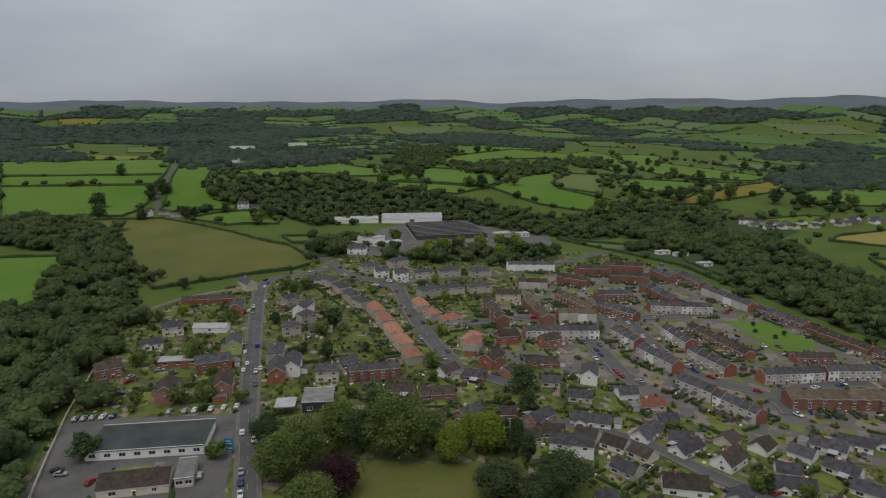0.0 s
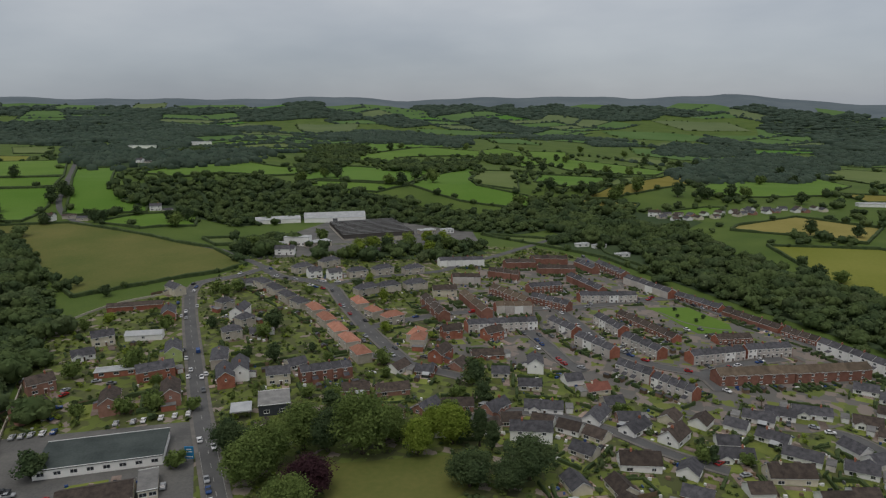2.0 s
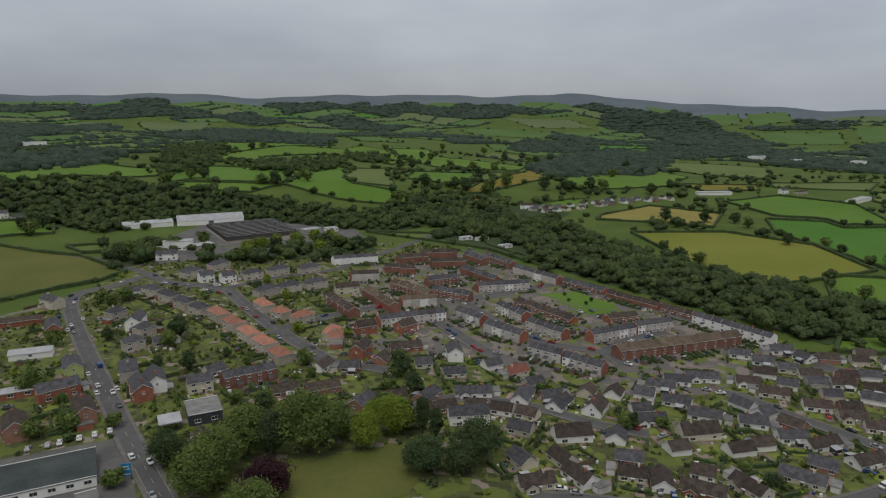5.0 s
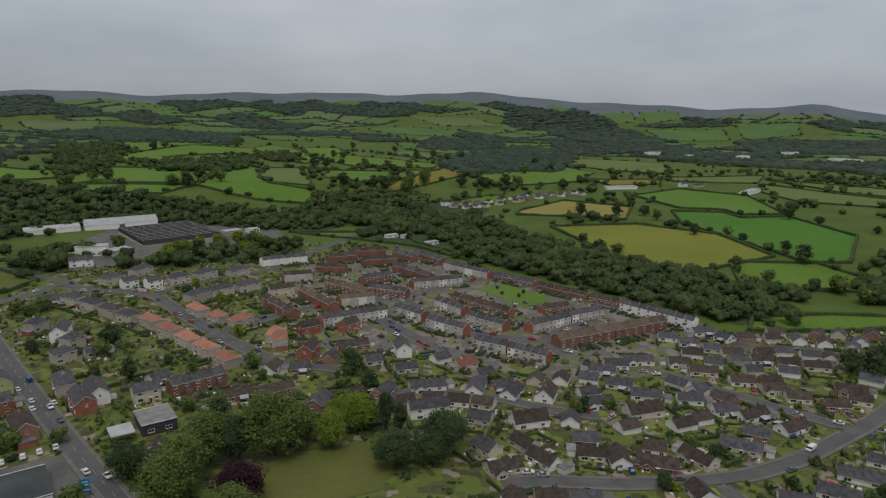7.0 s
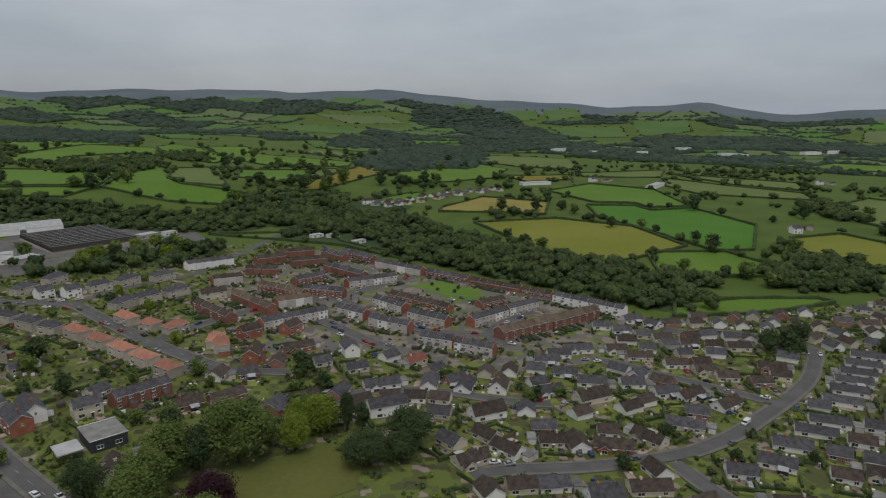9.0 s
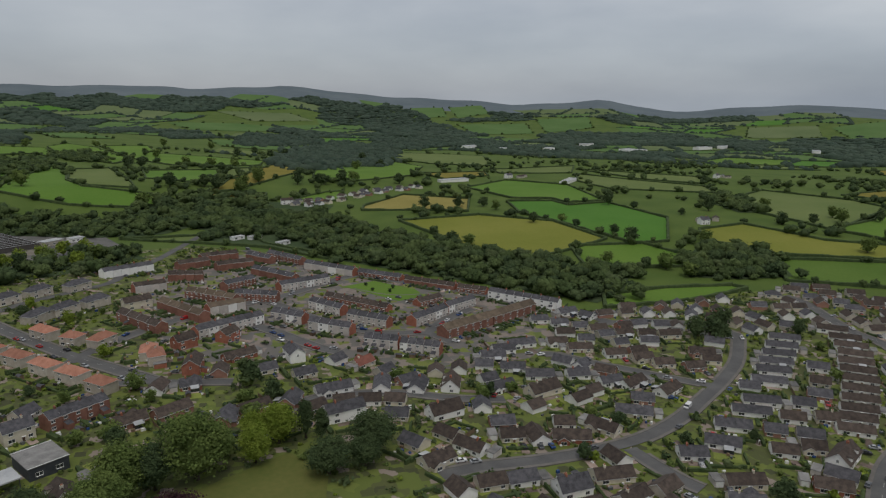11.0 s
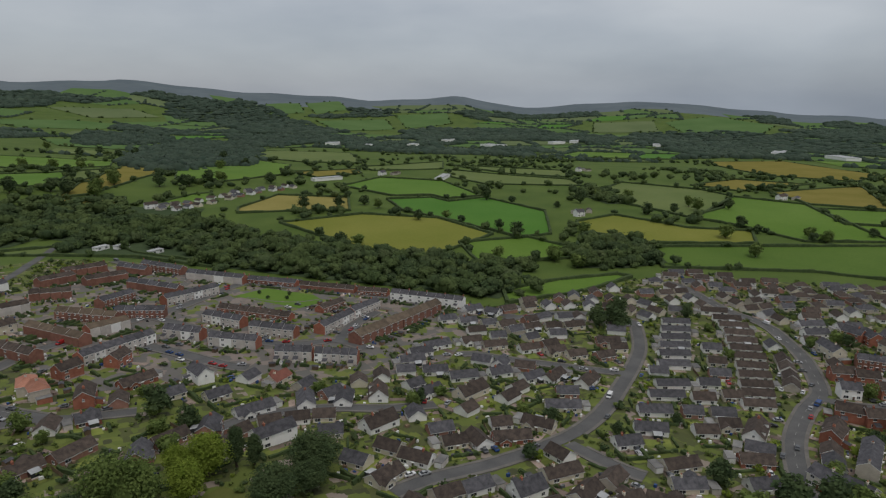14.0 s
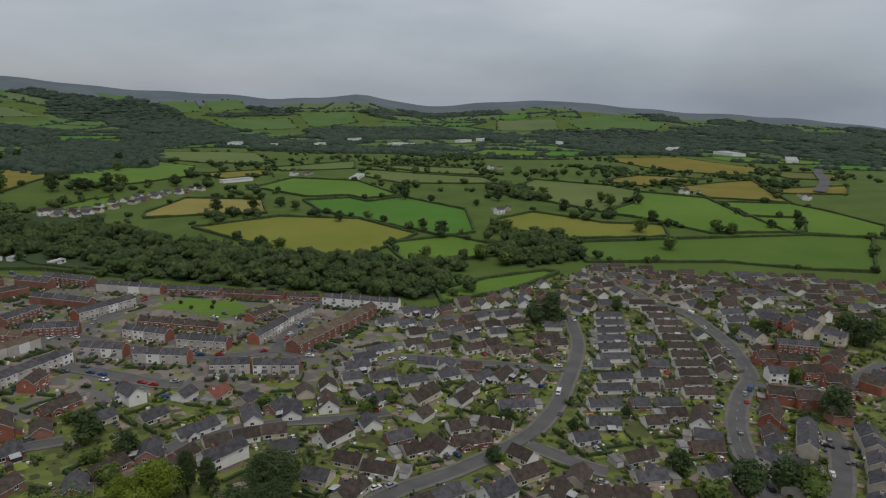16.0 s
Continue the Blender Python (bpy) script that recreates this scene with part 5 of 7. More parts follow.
FV, FF, FI = [], [], []
hedge_runs, tree_places, far_places = [], [], []
for (i, j), p00 in node.items():
    if (i + 1, j) not in node or (i, j + 1) not in node or (i + 1, j + 1) not in node:
        continue
    q = [p00, node[i + 1, j], node[i + 1, j + 1], node[i, j + 1]]
    cx, cy = sum(p[0] for p in q) / 4, sum(p[1] for p in q) / 4
    if not in_view(cx, cy):
        continue
    spots = np.array(q + [(cx, cy)])
    if any(inside(p, spots[:, 0], spots[:, 1]).any() for _, p in FAR_FIELDS) or any(inside(w[1], [cx], [cy])[0] for w in WOODS):
        continue
    d = math.hypot(cx, cy)
    wooded = noise.noise((cx / 420, cy / 420, 3.1)) + 0.25 * noise.noise((cx / 150, cy / 150, 1.0))
    wood_cell = wooded > (0.10 if d < 2400 else -0.02) or (d > 2700 and 22 < math.degrees(math.atan2(cx, cy)) < 47 and wooded > -0.08)
    r = rg.random() if d < 2000 else 0.24 + 0.68 * rg.random()
    kind = 8 if wood_cell else (0 if r < 0.30 else 1 if r < 0.60 else 2 if r < 0.66 else 3 if r < 0.92 else 4 if r < 0.97 else 7)
    # far cells switch to the fields with haze in their colour
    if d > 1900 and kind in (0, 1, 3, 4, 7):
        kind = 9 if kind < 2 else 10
    n = 5 if d < 1500 else 3
    base = len(FV)
    for a in range(n + 1):
        for b in range(n + 1):
            s, t = a / n, b / n
            x = (q[0][0] * (1 - s) + q[1][0] * s) * (1 - t) + (q[3][0] * (1 - s) + q[2][0] * s) * t
            y = (q[0][1] * (1 - s) + q[1][1] * s) * (1 - t) + (q[3][1] * (1 - s) + q[2][1] * s) * t
            FV.append((x, y, gz(x, y) + (0.3 if d < 1000 else 1.0)))
    for a in range(n):
        for b in range(n):
            k = base + a * (n + 1) + b
            FF.append((k, k + n + 1, k + n + 2, k + 1))
            FI.append(kind)
    if wood_cell:
        gap = 24 if d < 2400 else 32
        xs, ys, _ = spread(q, gap, i * 100 + j + 100000)
        for x, y, s in zip(xs, ys, rg.uniform(0.9, 1.5, len(xs))):
            far_places.append((x, y, gz(x, y), s * gap / (10.5 if d < 1500 else 6.5), s * rg.uniform(1.0, 1.35) * 1.15, rg.integers(0, 4), 0))
    for p1, p2 in ((q[0], q[1]), (q[0], q[3])):
        L = math.dist(p1, p2)
        hedge_runs.append((p1, p2, d))
        lively = rg.random()
        count = int(L / 12 * (0.3 if lively < 0.4 else 1.0 if lively < 0.8 else 2.2))
        for _ in range(count):
            t = rg.random()
            x, y = p1[0] + (p2[0] - p1[0]) * t + rg.normal(0, 1.5), p1[1] + (p2[1] - p1[1]) * t + rg.normal(0, 1.5)
            s = rg.uniform(0.65, 1.5)
            far_places.append((x, y, gz(x, y) - 0.4, s * 1.9, s * rg.uniform(0.8, 1.15), rg.integers(0, 4), 0))
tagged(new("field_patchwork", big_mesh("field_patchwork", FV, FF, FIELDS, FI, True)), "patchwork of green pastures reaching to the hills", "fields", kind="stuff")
AREA = [(-700, 560), (-1000, 1400), (-300, 1620), (400, 1620), (900, 1450), (1400, 900), (1600, 300), (1500, -150), (700, -120), (480, 60), (430, 230), (380, 330), (330, 560), (230, 700), (-120, 720), (-300, 680)]
xs, ys, _ = spread(AREA, 17, 404)
open_land = np.ones(len(xs), bool)
for _, poly in NEAR_FIELDS + FAR_FIELDS:
    open_land &= ~inside(poly, xs, ys)
for w in WOODS:
    open_land &= ~inside(w[1], xs, ys)
open_land &= ~inside(FACTORY_YARD, xs, ys)
for x, y in zip(xs[open_land], ys[open_land]):
    if rg.random() < 0.20 + 0.9 * noise.noise((x / 130, y / 130, 7.7)) and road_gap(x, y) > 6:
        s = rg.uniform(0.6, 1.6)
        tree_places.append((x, y, gz(x, y) - 0.4, s * 1.2, s * rg.uniform(0.75, 1.1), rg.integers(0, 4), rg.integers(0, 2)))
tagged(new("hedgerow_trees", scatter_mesh("hedgerow_trees", SMALL, cleared(tree_places), [LEAF, LEAF_DARK])), "scattered dark hedgerow trees between pastures", "trees", kind="stuff")
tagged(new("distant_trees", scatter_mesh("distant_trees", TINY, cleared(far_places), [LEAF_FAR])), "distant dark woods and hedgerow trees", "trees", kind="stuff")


def hedge_strip(bm, p1, p2, h, w, step=9.0):
    """A hedge between two places, uneven in height and width."""
    L = math.dist(p1, p2)
    n = max(1, int(L / step))
    ux, uy = (p2[0] - p1[0]) / max(L, 1e-6), (p2[1] - p1[1]) / max(L, 1e-6)
    prev = None
    for k in range(n + 1):
        x, y = p1[0] + ux * L * k / n, p1[1] + uy * L * k / n
        hh, ww, z = h * random.uniform(0.75, 1.25), w * random.uniform(0.8, 1.2), gz(x, y)
        ring = [bm.verts.new((x - uy * o * ww, y + ux * o * ww, z + zz)) for o, zz in ((-0.5, -0.2), (-0.42, hh * 0.85), (0, hh), (0.42, hh * 0.85), (0.5, -0.2))]
        if prev:
            for i in range(4):
                bm.faces.new((prev[i], prev[i + 1], ring[i + 1], ring[i]))
        else:
            bm.faces.new(ring)
        prev = ring
    bm.faces.new(prev[::-1])


bm = bmesh.new()
for p1, p2, d in hedge_runs:
    if d < 3600:
        hedge_strip(bm, p1, p2, 3.0, 5.0, 60)
tagged(new("far_hedgerows", bm_mesh("far_hedgerows", bm, HEDGE)), "dark clipped hedgerows dividing the pastures", "hedge", kind="stuff")
bm = bmesh.new()
for kind, poly in NEAR_FIELDS:
    for p1, p2 in zip(poly, poly[1:] + poly[:1]):
        hedge_strip(bm, p1, p2, 2.6, 2.8)
for kind, poly in FAR_FIELDS:
    for p1, p2 in zip(poly, poly[1:] + poly[:1]):
        if math.hypot(*p1) < 1900:
            hedge_strip(bm, p1, p2, 2.4, 2.8, 14)
hedge_trees, far_hedge_trees = [], []
for kind, poly in FAR_FIELDS:
    for p1, p2 in zip(poly, poly[1:] + poly[:1]):
        for _ in range(int(math.dist(p1, p2) / 16 + 0.5)):
            if rg.random() < 0.30:
                t, s = rg.random(), rg.uniform(0.4, 1.4)
                x, y = p1[0] + (p2[0] - p1[0]) * t + rg.normal(0, 3), p1[1] + (p2[1] - p1[1]) * t + rg.normal(0, 3)
                if road_gap(x, y) > 5:
                    far_hedge_trees.append((x, y, gz(x, y) - 0.3, s * 1.15, s * rg.uniform(0.8, 1.15), rg.integers(0, 4), rg.integers(0, 2)))
for kind, poly in NEAR_FIELDS:
    for p1, p2 in zip(poly, poly[1:] + poly[:1]):
        for _ in range(int(math.dist(p1, p2) / 17)):
            if rg.random() < 0.32:
                t, s = rg.random(), rg.uniform(0.4, 1.15)
                x, y = p1[0] + (p2[0] - p1[0]) * t + rg.normal(0, 1), p1[1] + (p2[1] - p1[1]) * t + rg.normal(0, 1)
                if road_gap(x, y) > 3:
                    hedge_trees.append((x, y, gz(x, y) - 0.3, s, s * rg.uniform(0.9, 1.3), rg.integers(0, 4), rg.integers(0, 2)))
tagged(new("field_edge_trees", scatter_mesh("field_edge_trees", MODELS, hedge_trees, [LEAF, LEAF_DARK])), "scattered trees and bushes along the field hedges", "trees", kind="stuff")
tagged(new("far_field_trees", scatter_mesh("far_field_trees", SMALL, cleared(far_hedge_trees), [LEAF, LEAF_DARK])), "oaks and bushes standing in the hedges of the far pastures", "trees", kind="stuff")
tagged(new("field_hedges", bm_mesh("field_hedges", bm, HEDGE)), "dark overgrown field hedges beside the village", "hedge", kind="stuff")


# single trees
def trunk_mesh(h, r):
    bm = bmesh.new()
    rings = []
    for k, (z, q) in enumerate(((0, 1.25), (0.15 * h, 0.85), (0.6 * h, 0.65), (h, 0.3))):
        rings.append([bm.verts.new((r * q * math.cos(a) + 0.05 * k, r * q * math.sin(a), z)) for a in np.linspace(0, 2 * math.pi, 8)[:-1]])
    for a, b in zip(rings, rings[1:]):
        for i in range(7):
            bm.faces.new((a[i], a[(i + 1) % 7], b[(i + 1) % 7], b[i]))
    for ang in (0.4, 2.4, 4.5):
        ca, sa = math.cos(ang), math.sin(ang)
        foot, tip = Vector((0, 0, 0.45 * h)), Vector((ca * h * 0.42, sa * h * 0.42, h * 1.02))
        side, up = Vector((-sa, ca, 0)) * r * 0.35, Vector((0, 0, r * 0.35))
        a = [bm.verts.new(foot + o) for o in (side, up, -side, -up)]
        b = [bm.verts.new(tip + o * 0.35) for o in (side, up, -side, -up)]
        for i in range(4):
            bm.faces.new((a[i], a[(i + 1) % 4], b[(i + 1) % 4], b[i]))
    return bm_mesh("trunk", bm, BARK)


TREE_KIND = {
    "broad": ("broad spreading green tree with a dense leafy crown", LEAF_PARK, 4.0, 4.4, 0.0),
    "dark": ("dark green broadleaved tree with a full crown", LEAF_DARK, 4.0, 4.6, 0.0),
    "light": ("light yellow-green weeping tree", LEAF_LIGHT, 3.8, 4.6, 0.1),
    "copper": ("dark purple copper-leaved tree", LEAF_COPPER, 4.2, 4.2, 0.0),
    "conifer": ("tall dark evergreen conifer", LEAF_DARK, 2.6, 6.0, 0.75),
}
tree_cache = {}


def tree(kind, x, y, size, fine=True):
    """A trunk with limbs and a crown; size: half the crown's width in metres."""
    label, leaf, rx, rz, cone = TREE_KIND[kind]
    v = int(abs(x * 7 + y * 3)) % 3
    key = (kind, v, fine)
    if key not in tree_cache:
        cv, cf = crown(v * 13 + len(kind), 9500 if fine else 950, rx, rz, 0.145 if fine else 0.38, 60 if fine else 26, cone)
        cv[:, 2] += 0.35
        tree_cache[key] = (big_mesh("crown", cv, cf, [leaf]), trunk_mesh(4.0, 0.32))
    s = size / rx
    e = tagged(new("tree"), label, "tree", "trees")
    e.matrix_world = pose(x, y, gz(x, y) - 0.1, 0, 0, (x * 37 + y * 11) % 360) @ Matrix.Diagonal((s, s, s * (0.80 + 0.12 * math.sin(x)), 1))
    part("crown", tree_cache[key][0], e)
    part("trunk", tree_cache[key][1], e)
    return e


for kind, x, y, s in PARK_TREES:
    tree(kind, x, y, s)
for group in (GARDEN_TREES, FIELD_TREES, FIELD_TREES_B, FIELD_TREES_C, FIELD_TREES_D, FIELD_TREES_E):
    for kind, x, y, s in group:
        tree(kind, x, y, s, False)

# ---- houses ----
#        depth eaves ridge storeys
SHAPE = {"B": (7.2, 2.3, 4.6, 1), "D": (8.0, 3.0, 6.2, 1), "H": (7.4, 4.8, 7.3, 2), "T": (7.2, 4.8, 6.9, 2), "F": (8.2, 5.2, 7.6, 2), "R": (6.8, 2.9, 5.0, 1), "L": (6.5, 2.8, 4.3, 1), "S": (6.8, 2.2, 4.2, 1), "G": (11.5, 2.7, 5.2, 1)}
KIND_WORD = {"B": "bungalow", "D": "chalet bungalow", "H": "two-storey house", "T": "terraced house", "F": "block of flats", "R": "low terraced bungalow", "L": "low outbuilding", "S": "long low bungalow", "G": "broad low hall"}
mesh_cache = {}


def cached(key, make):
    if key not in mesh_cache:
        mesh_cache[key] = make()
    return mesh_cache[key]


def window_mesh(w, h):
    """A casement in one piece: white frame with a mullion and a sill, panes set back; it stands in the plane y = 0 and looks to -y."""
    bm = bmesh.new()
    t = 0.09
    xs, zs = (-w / 2, -w / 2 + t, -t / 2, t / 2, w / 2 - t, w / 2), (-0.08, 0.0, t, h - t, h)
    grid = [[bm.verts.new((x, -0.14 if k == 0 else -0.05, z)) for x in xs] for k, z in enumerate(zs)]
    for k in range(4):
        for i in range(5):
            q = [grid[k][i], grid[k][i + 1], grid[k + 1][i + 1], grid[k + 1][i]]
            if k == 2 and i in (1, 3):
                back = [bm.verts.new((v.co.x, 0.0, v.co.z)) for v in q]
                bm.faces.new(back).material_index = 1
                for a in range(4):
                    b = (a + 1) % 4
                    bm.faces.new((q[a], q[b], back[b], back[a]))
            else:
                bm.faces.new(q)
    rim = grid[0] + [r[-1] for r in grid[1:]] + grid[-1][-2::-1] + [r[0] for r in grid[-2:0:-1]]
    back = [bm.verts.new((v.co.x, 0.06, v.co.z)) for v in rim]
    for a in range(len(rim)):
        b = (a + 1) % len(rim)
        bm.faces.new((rim[b], rim[a], back[a], back[b]))
    return bm_mesh("window", bm, FRAME, GLASS)


def door_mesh():
    bm = bmesh.new()
    box(bm, -0.52, -0.05, 0, -0.45, 0.06, 2.1, 1)
    box(bm, 0.45, -0.05, 0, 0.52, 0.06, 2.1, 1)
    box(bm, -0.45, -0.05, 2.02, 0.45, 0.06, 2.1, 1)
    box(bm, -0.45, -0.02, 0, 0.45, 0.04, 2.02, 0)
    box(bm, -0.7, -0.7, 2.2, 0.7, 0.0, 2.3, 1)
    return bm_mesh("door", bm, DOOR, FRAME)


def wall_mesh(L, W, eave, ridge, hip, wall, panelled=False):
    bm = bmesh.new()
    if hip:
        box(bm, -L / 2, -W / 2, -1.5, L / 2, W / 2, eave)
    else:
        prism(bm, [(-W / 2, -1.5), (W / 2, -1.5), (W / 2, eave), (0, ridge - 0.12), (-W / 2, eave)], -L / 2, L / 2)
        bmesh.ops.rotate(bm, verts=bm.verts, matrix=Matrix.Rotation(radians(90), 3, "Z"))
    if panelled:
        for s in (-1, 1):
            for k in range(5):
                y = -W / 2 + 0.5 + k * (W - 1) / 4
                box(bm, s * L / 2 - 0.03, y - 0.08, eave - 0.2, s * L / 2 + 0.03, y + 0.08, eave + (ridge - eave) * (1 - abs(y) / (W / 2)) - 0.1, 1)
            box(bm, s * L / 2 - 0.04, -W / 2, eave - 0.3, s * L / 2 + 0.04, W / 2, eave - 0.1, 1)
    return bm_mesh("wall", bm, WALL[wall], BLACK)


def roof_mesh(L, W, eave, ridge, hip, roof, over=0.3):
    """A pitched roof in one shell, or a hipped one, with white fascias and bargeboards."""
    bm = bmesh.new()
    t = 0.17
    lx, wy = L / 2 + over, W / 2 + over
    ze = eave - (ridge - eave) / (W / 2) * over
    if hip:
        rx = max(0.6, lx - wy)
        lo = [bm.verts.new(p) for p in ((-lx, -wy, ze), (lx, -wy, ze), (lx, wy, ze), (-lx, wy, ze))]
        hi = [bm.verts.new((v.co.x, v.co.y, ze + t)) for v in lo]
        a, b = bm.verts.new((-rx, 0, ridge + t)), bm.verts.new((rx, 0, ridge + t))
        bm.faces.new(lo[::-1])
        for i in range(4):
            bm.faces.new((lo[i], lo[(i + 1) % 4], hi[(i + 1) % 4], hi[i])).material_index = 1
        for f in ((hi[0], hi[1], b, a), (hi[1], hi[2], b), (hi[2], hi[3], a, b), (hi[3], hi[0], a)):
            bm.faces.new(f)
    else:
        pts = [(-wy, ze), (0, ridge), (wy, ze), (wy, ze + t), (0.12, ridge + t), (0.1, ridge + t + 0.1), (-0.1, ridge + t + 0.1), (-0.12, ridge + t), (-wy, ze + t)]
        a, b = [bm.verts.new((-lx, y, z)) for y, z in pts], [bm.verts.new((lx, y, z)) for y, z in pts]
        for q, flip in ((a, False), (b, True)):
            for f in ((0, 1, 7, 8), (1, 2, 3, 4), (1, 4, 5, 6, 7)):
                bm.faces.new([q[i] for i in (f if flip else f[::-1])]).material_index = 1
        for i in range(9):
            j = (i + 1) % 9
            bm.faces.new((a[i], a[j], b[j], b[i])).material_index = 1 if i in (2, 8) else 0
        bmesh.ops.recalc_face_normals(bm, faces=bm.faces[:])
    return bm_mesh("roof", bm, ROOF[roof], FRAME)


def gable_mesh(W, eave, ridge):
    bm = bmesh.new()
    prism(bm, [(-W / 2, -1.5), (W / 2, -1.5), (W / 2, eave - 0.05), (0, ridge - 0.18), (-W / 2, eave - 0.05)], -0.1, 0.1)
    bmesh.ops.rotate(bm, verts=bm.verts, matrix=Matrix.Rotation(radians(90), 3, "Z"))
    return bm_mesh("gable_wall", bm, WALL["brick"])


def chimney_mesh(ridge, wall):
    """A stack with a ledge and a pair of pots, in one piece."""
    bm = bmesh.new()
    prev = None
    for z, x, y, m in ((-1, .3, .45, 0), (.8, .3, .45, 0), (.8, .36, .51, 0), (.92, .36, .51, 0), (.92, .13, .32, 0), (1.35, .11, .28, 1)):
        ring = [bm.verts.new((a * x, b * y, ridge + z)) for a, b in ((-1, -1), (1, -1), (1, 1), (-1, 1))]
        if prev:
            for i in range(4):
                bm.faces.new((prev[i], prev[(i + 1) % 4], ring[(i + 1) % 4], ring[i])).material_index = m
        prev = ring
    bm.faces.new(prev).material_index = 1
    return bm_mesh("chimney", bm, WALL[wall], POT)


HOUSES = []
FOOT = []  # footprints: x, y, half length, half depth, angle


def house(kind, roof, wall, x, y, L, ang, hip=False, rich=True, end=0, group="", gable=0):
    """One house with its walls, roof, chimney, windows and doors, built once for each size and then shared."""
    W, eave, ridge, storeys = SHAPE[kind]
    L = round(L * 2) / 2
    q = [(x + a * L / 2 * math.cos(radians(ang)) - b * W / 2 * math.sin(radians(ang)), y + a * L / 2 * math.sin(radians(ang)) + b * W / 2 * math.cos(radians(ang))) for a in (-1, 1) for b in (-1, 1)]
    z = min(gz(*p) for p in q) + 0.2
    FOOT.append((x, y, L / 2 + 0.6, W / 2 + 0.6, radians(ang)))
    wing = kind == "B" and rich and int(x * 5 + y * 3) % 5 < 3
    HOUSES.append((kind, x, y, L, W, ang))
    words = f"{WALL_WORD[wall]} {KIND_WORD[kind]} with a {'hipped ' if hip else ''}{ROOF_WORD[roof]} roof"
    e = tagged(new({"B": "bungalow", "D": "chalet_bungalow", "H": "house", "T": "terraced_house", "F": "flats", "R": "terraced_bungalow", "L": "outbuilding", "S": "bungalow", "G": "hall"}[kind]), words, "house" if kind not in "FL" else ("flats" if kind == "F" else "outbuilding"), group)
    e.matrix_world = pose(x, y, z, 0, 0, ang)
    part("wall", cached(("w", L, W, eave, hip, wall), lambda: wall_mesh(L, W, eave, ridge, hip, wall, wall == "timber")), e)
    part("roof", cached(("r", L, W, eave, hip, roof, kind in "TR"), lambda: roof_mesh(L, W, eave, ridge, hip, roof, 0.3 if kind not in "TR" else 0.02)), e)
    if kind not in "LSGF" and (kind not in "TR" or end) and (kind != "B" or (rich and int(x + y) % 5 < 3)):
        cw = "brick" if wall in ("brick", "white", "render", "pink") else wall
        cx = {0: L * 0.22, 1: -L / 2 + 0.35, 2: L / 2 - 0.35}[end if kind in "TR" else 0] if not hip else L * 0.12
        part("chimney", cached(("c", ridge, cw), lambda: chimney_mesh(ridge, cw)), e, pose(cx, 0, 0))
    if gable:
        g = part("gable_wall", cached(("g", W, eave), lambda: gable_mesh(W, eave, ridge)), e, pose(gable * L / 2, 0, 0), "red brick gable end")
    win, wide, small = cached(("win", 1.5), lambda: window_mesh(1.5, 1.2)), cached(("win", 2.2), lambda: window_mesh(2.2, 1.35)), cached(("win", 0.9), lambda: window_mesh(0.9, 1.1))
    door = cached(("door",), door_mesh)
    for side, rz in ((-1, 0), (1, 180)):
        if not rich and side > 0:
            continue
        def put(name, me, u, h):
            part(name, me, e, pose(u if side < 0 else -u, side * (W / 2 + 0.012), h, 0, 0, rz))
        front = side < 0
        if kind in "TFR":
            put("window", win, -L * 0.22, 0.9)
            if storeys == 2:
                put("window", win, -L * 0.22, 3.45)
            if front:
                put("door", door, L * 0.26, -0.25)
                if storeys == 2:
                    put("window", small, L * 0.26, 3.55)
        elif kind == "H":
            put("window", wide, -L * 0.27, 0.8)
            put("window", win, -L * 0.27, 3.4)
            put("window", win, L * 0.30, 3.4)
            if front:
                put("door", door, 0.1 * L, -0.25)
                put("window", win, L * 0.33, 0.9)
        elif kind == "L":
            put("window", win, 0, 1.0)
        else:
            if front and wing:
                walls, tiles = cached(("wing", W, eave, wall, roof), lambda: wing_meshes(W, eave, ridge, wall, roof))
                part("wing_wall", walls, e, pose(-L * 0.24, 0, 0), "gabled front wing")
                part("wing_roof", tiles, e, pose(-L * 0.24, 0, 0))
                part("window", wide, e, pose(-L * 0.24, -W / 2 - 1.812, 0.75))
            else:
                put("window", wide, -L * 0.28, 0.75)
            put("window", win, L * 0.3, 0.85)
            if front and rich:
                put("door", door, 0.02 * L, -0.25)
    if not hip and (kind not in "TFLSR") and rich:
        for s, rz in ((-1, -90), (1, 90)):
            if storeys == 1:
                part("window", win, e, pose(s * (L / 2 + 0.012), 0.6, 0.9, 0, 0, rz))
            if storeys == 2 or kind == "D":
                part("window", small, e, pose(s * (L / 2 + 0.012), 0, 3.3 if storeys == 2 else 3.0, 0, 0, rz))
    if kind in "TH" and rich and not hip and int(x * 3 + y) % 2:
        part("extension", cached(("ext", wall), lambda: lean_to_mesh(wall)), e, pose(L * 0.2, W / 2, 0))
    if kind in "BS" and rich and not hip and int(x * 3 + y * 7) % 5 < 2:
        part("conservatory", cached(("conservatory",), conservatory_mesh), e, pose(-L * 0.15, W / 2 + 0.01, 0), "white glazed conservatory")
    if kind == "D" and rich:
        for u in (-L * 0.25, L * 0.25):
            d = part("dormer", cached(("dormer", wall, roof), lambda: dormer_mesh(wall, roof)), e, pose(u, -W / 2 + 1.1, 3.3))
            part("window", win, d, pose(0, -0.712, 0.25))
    return e


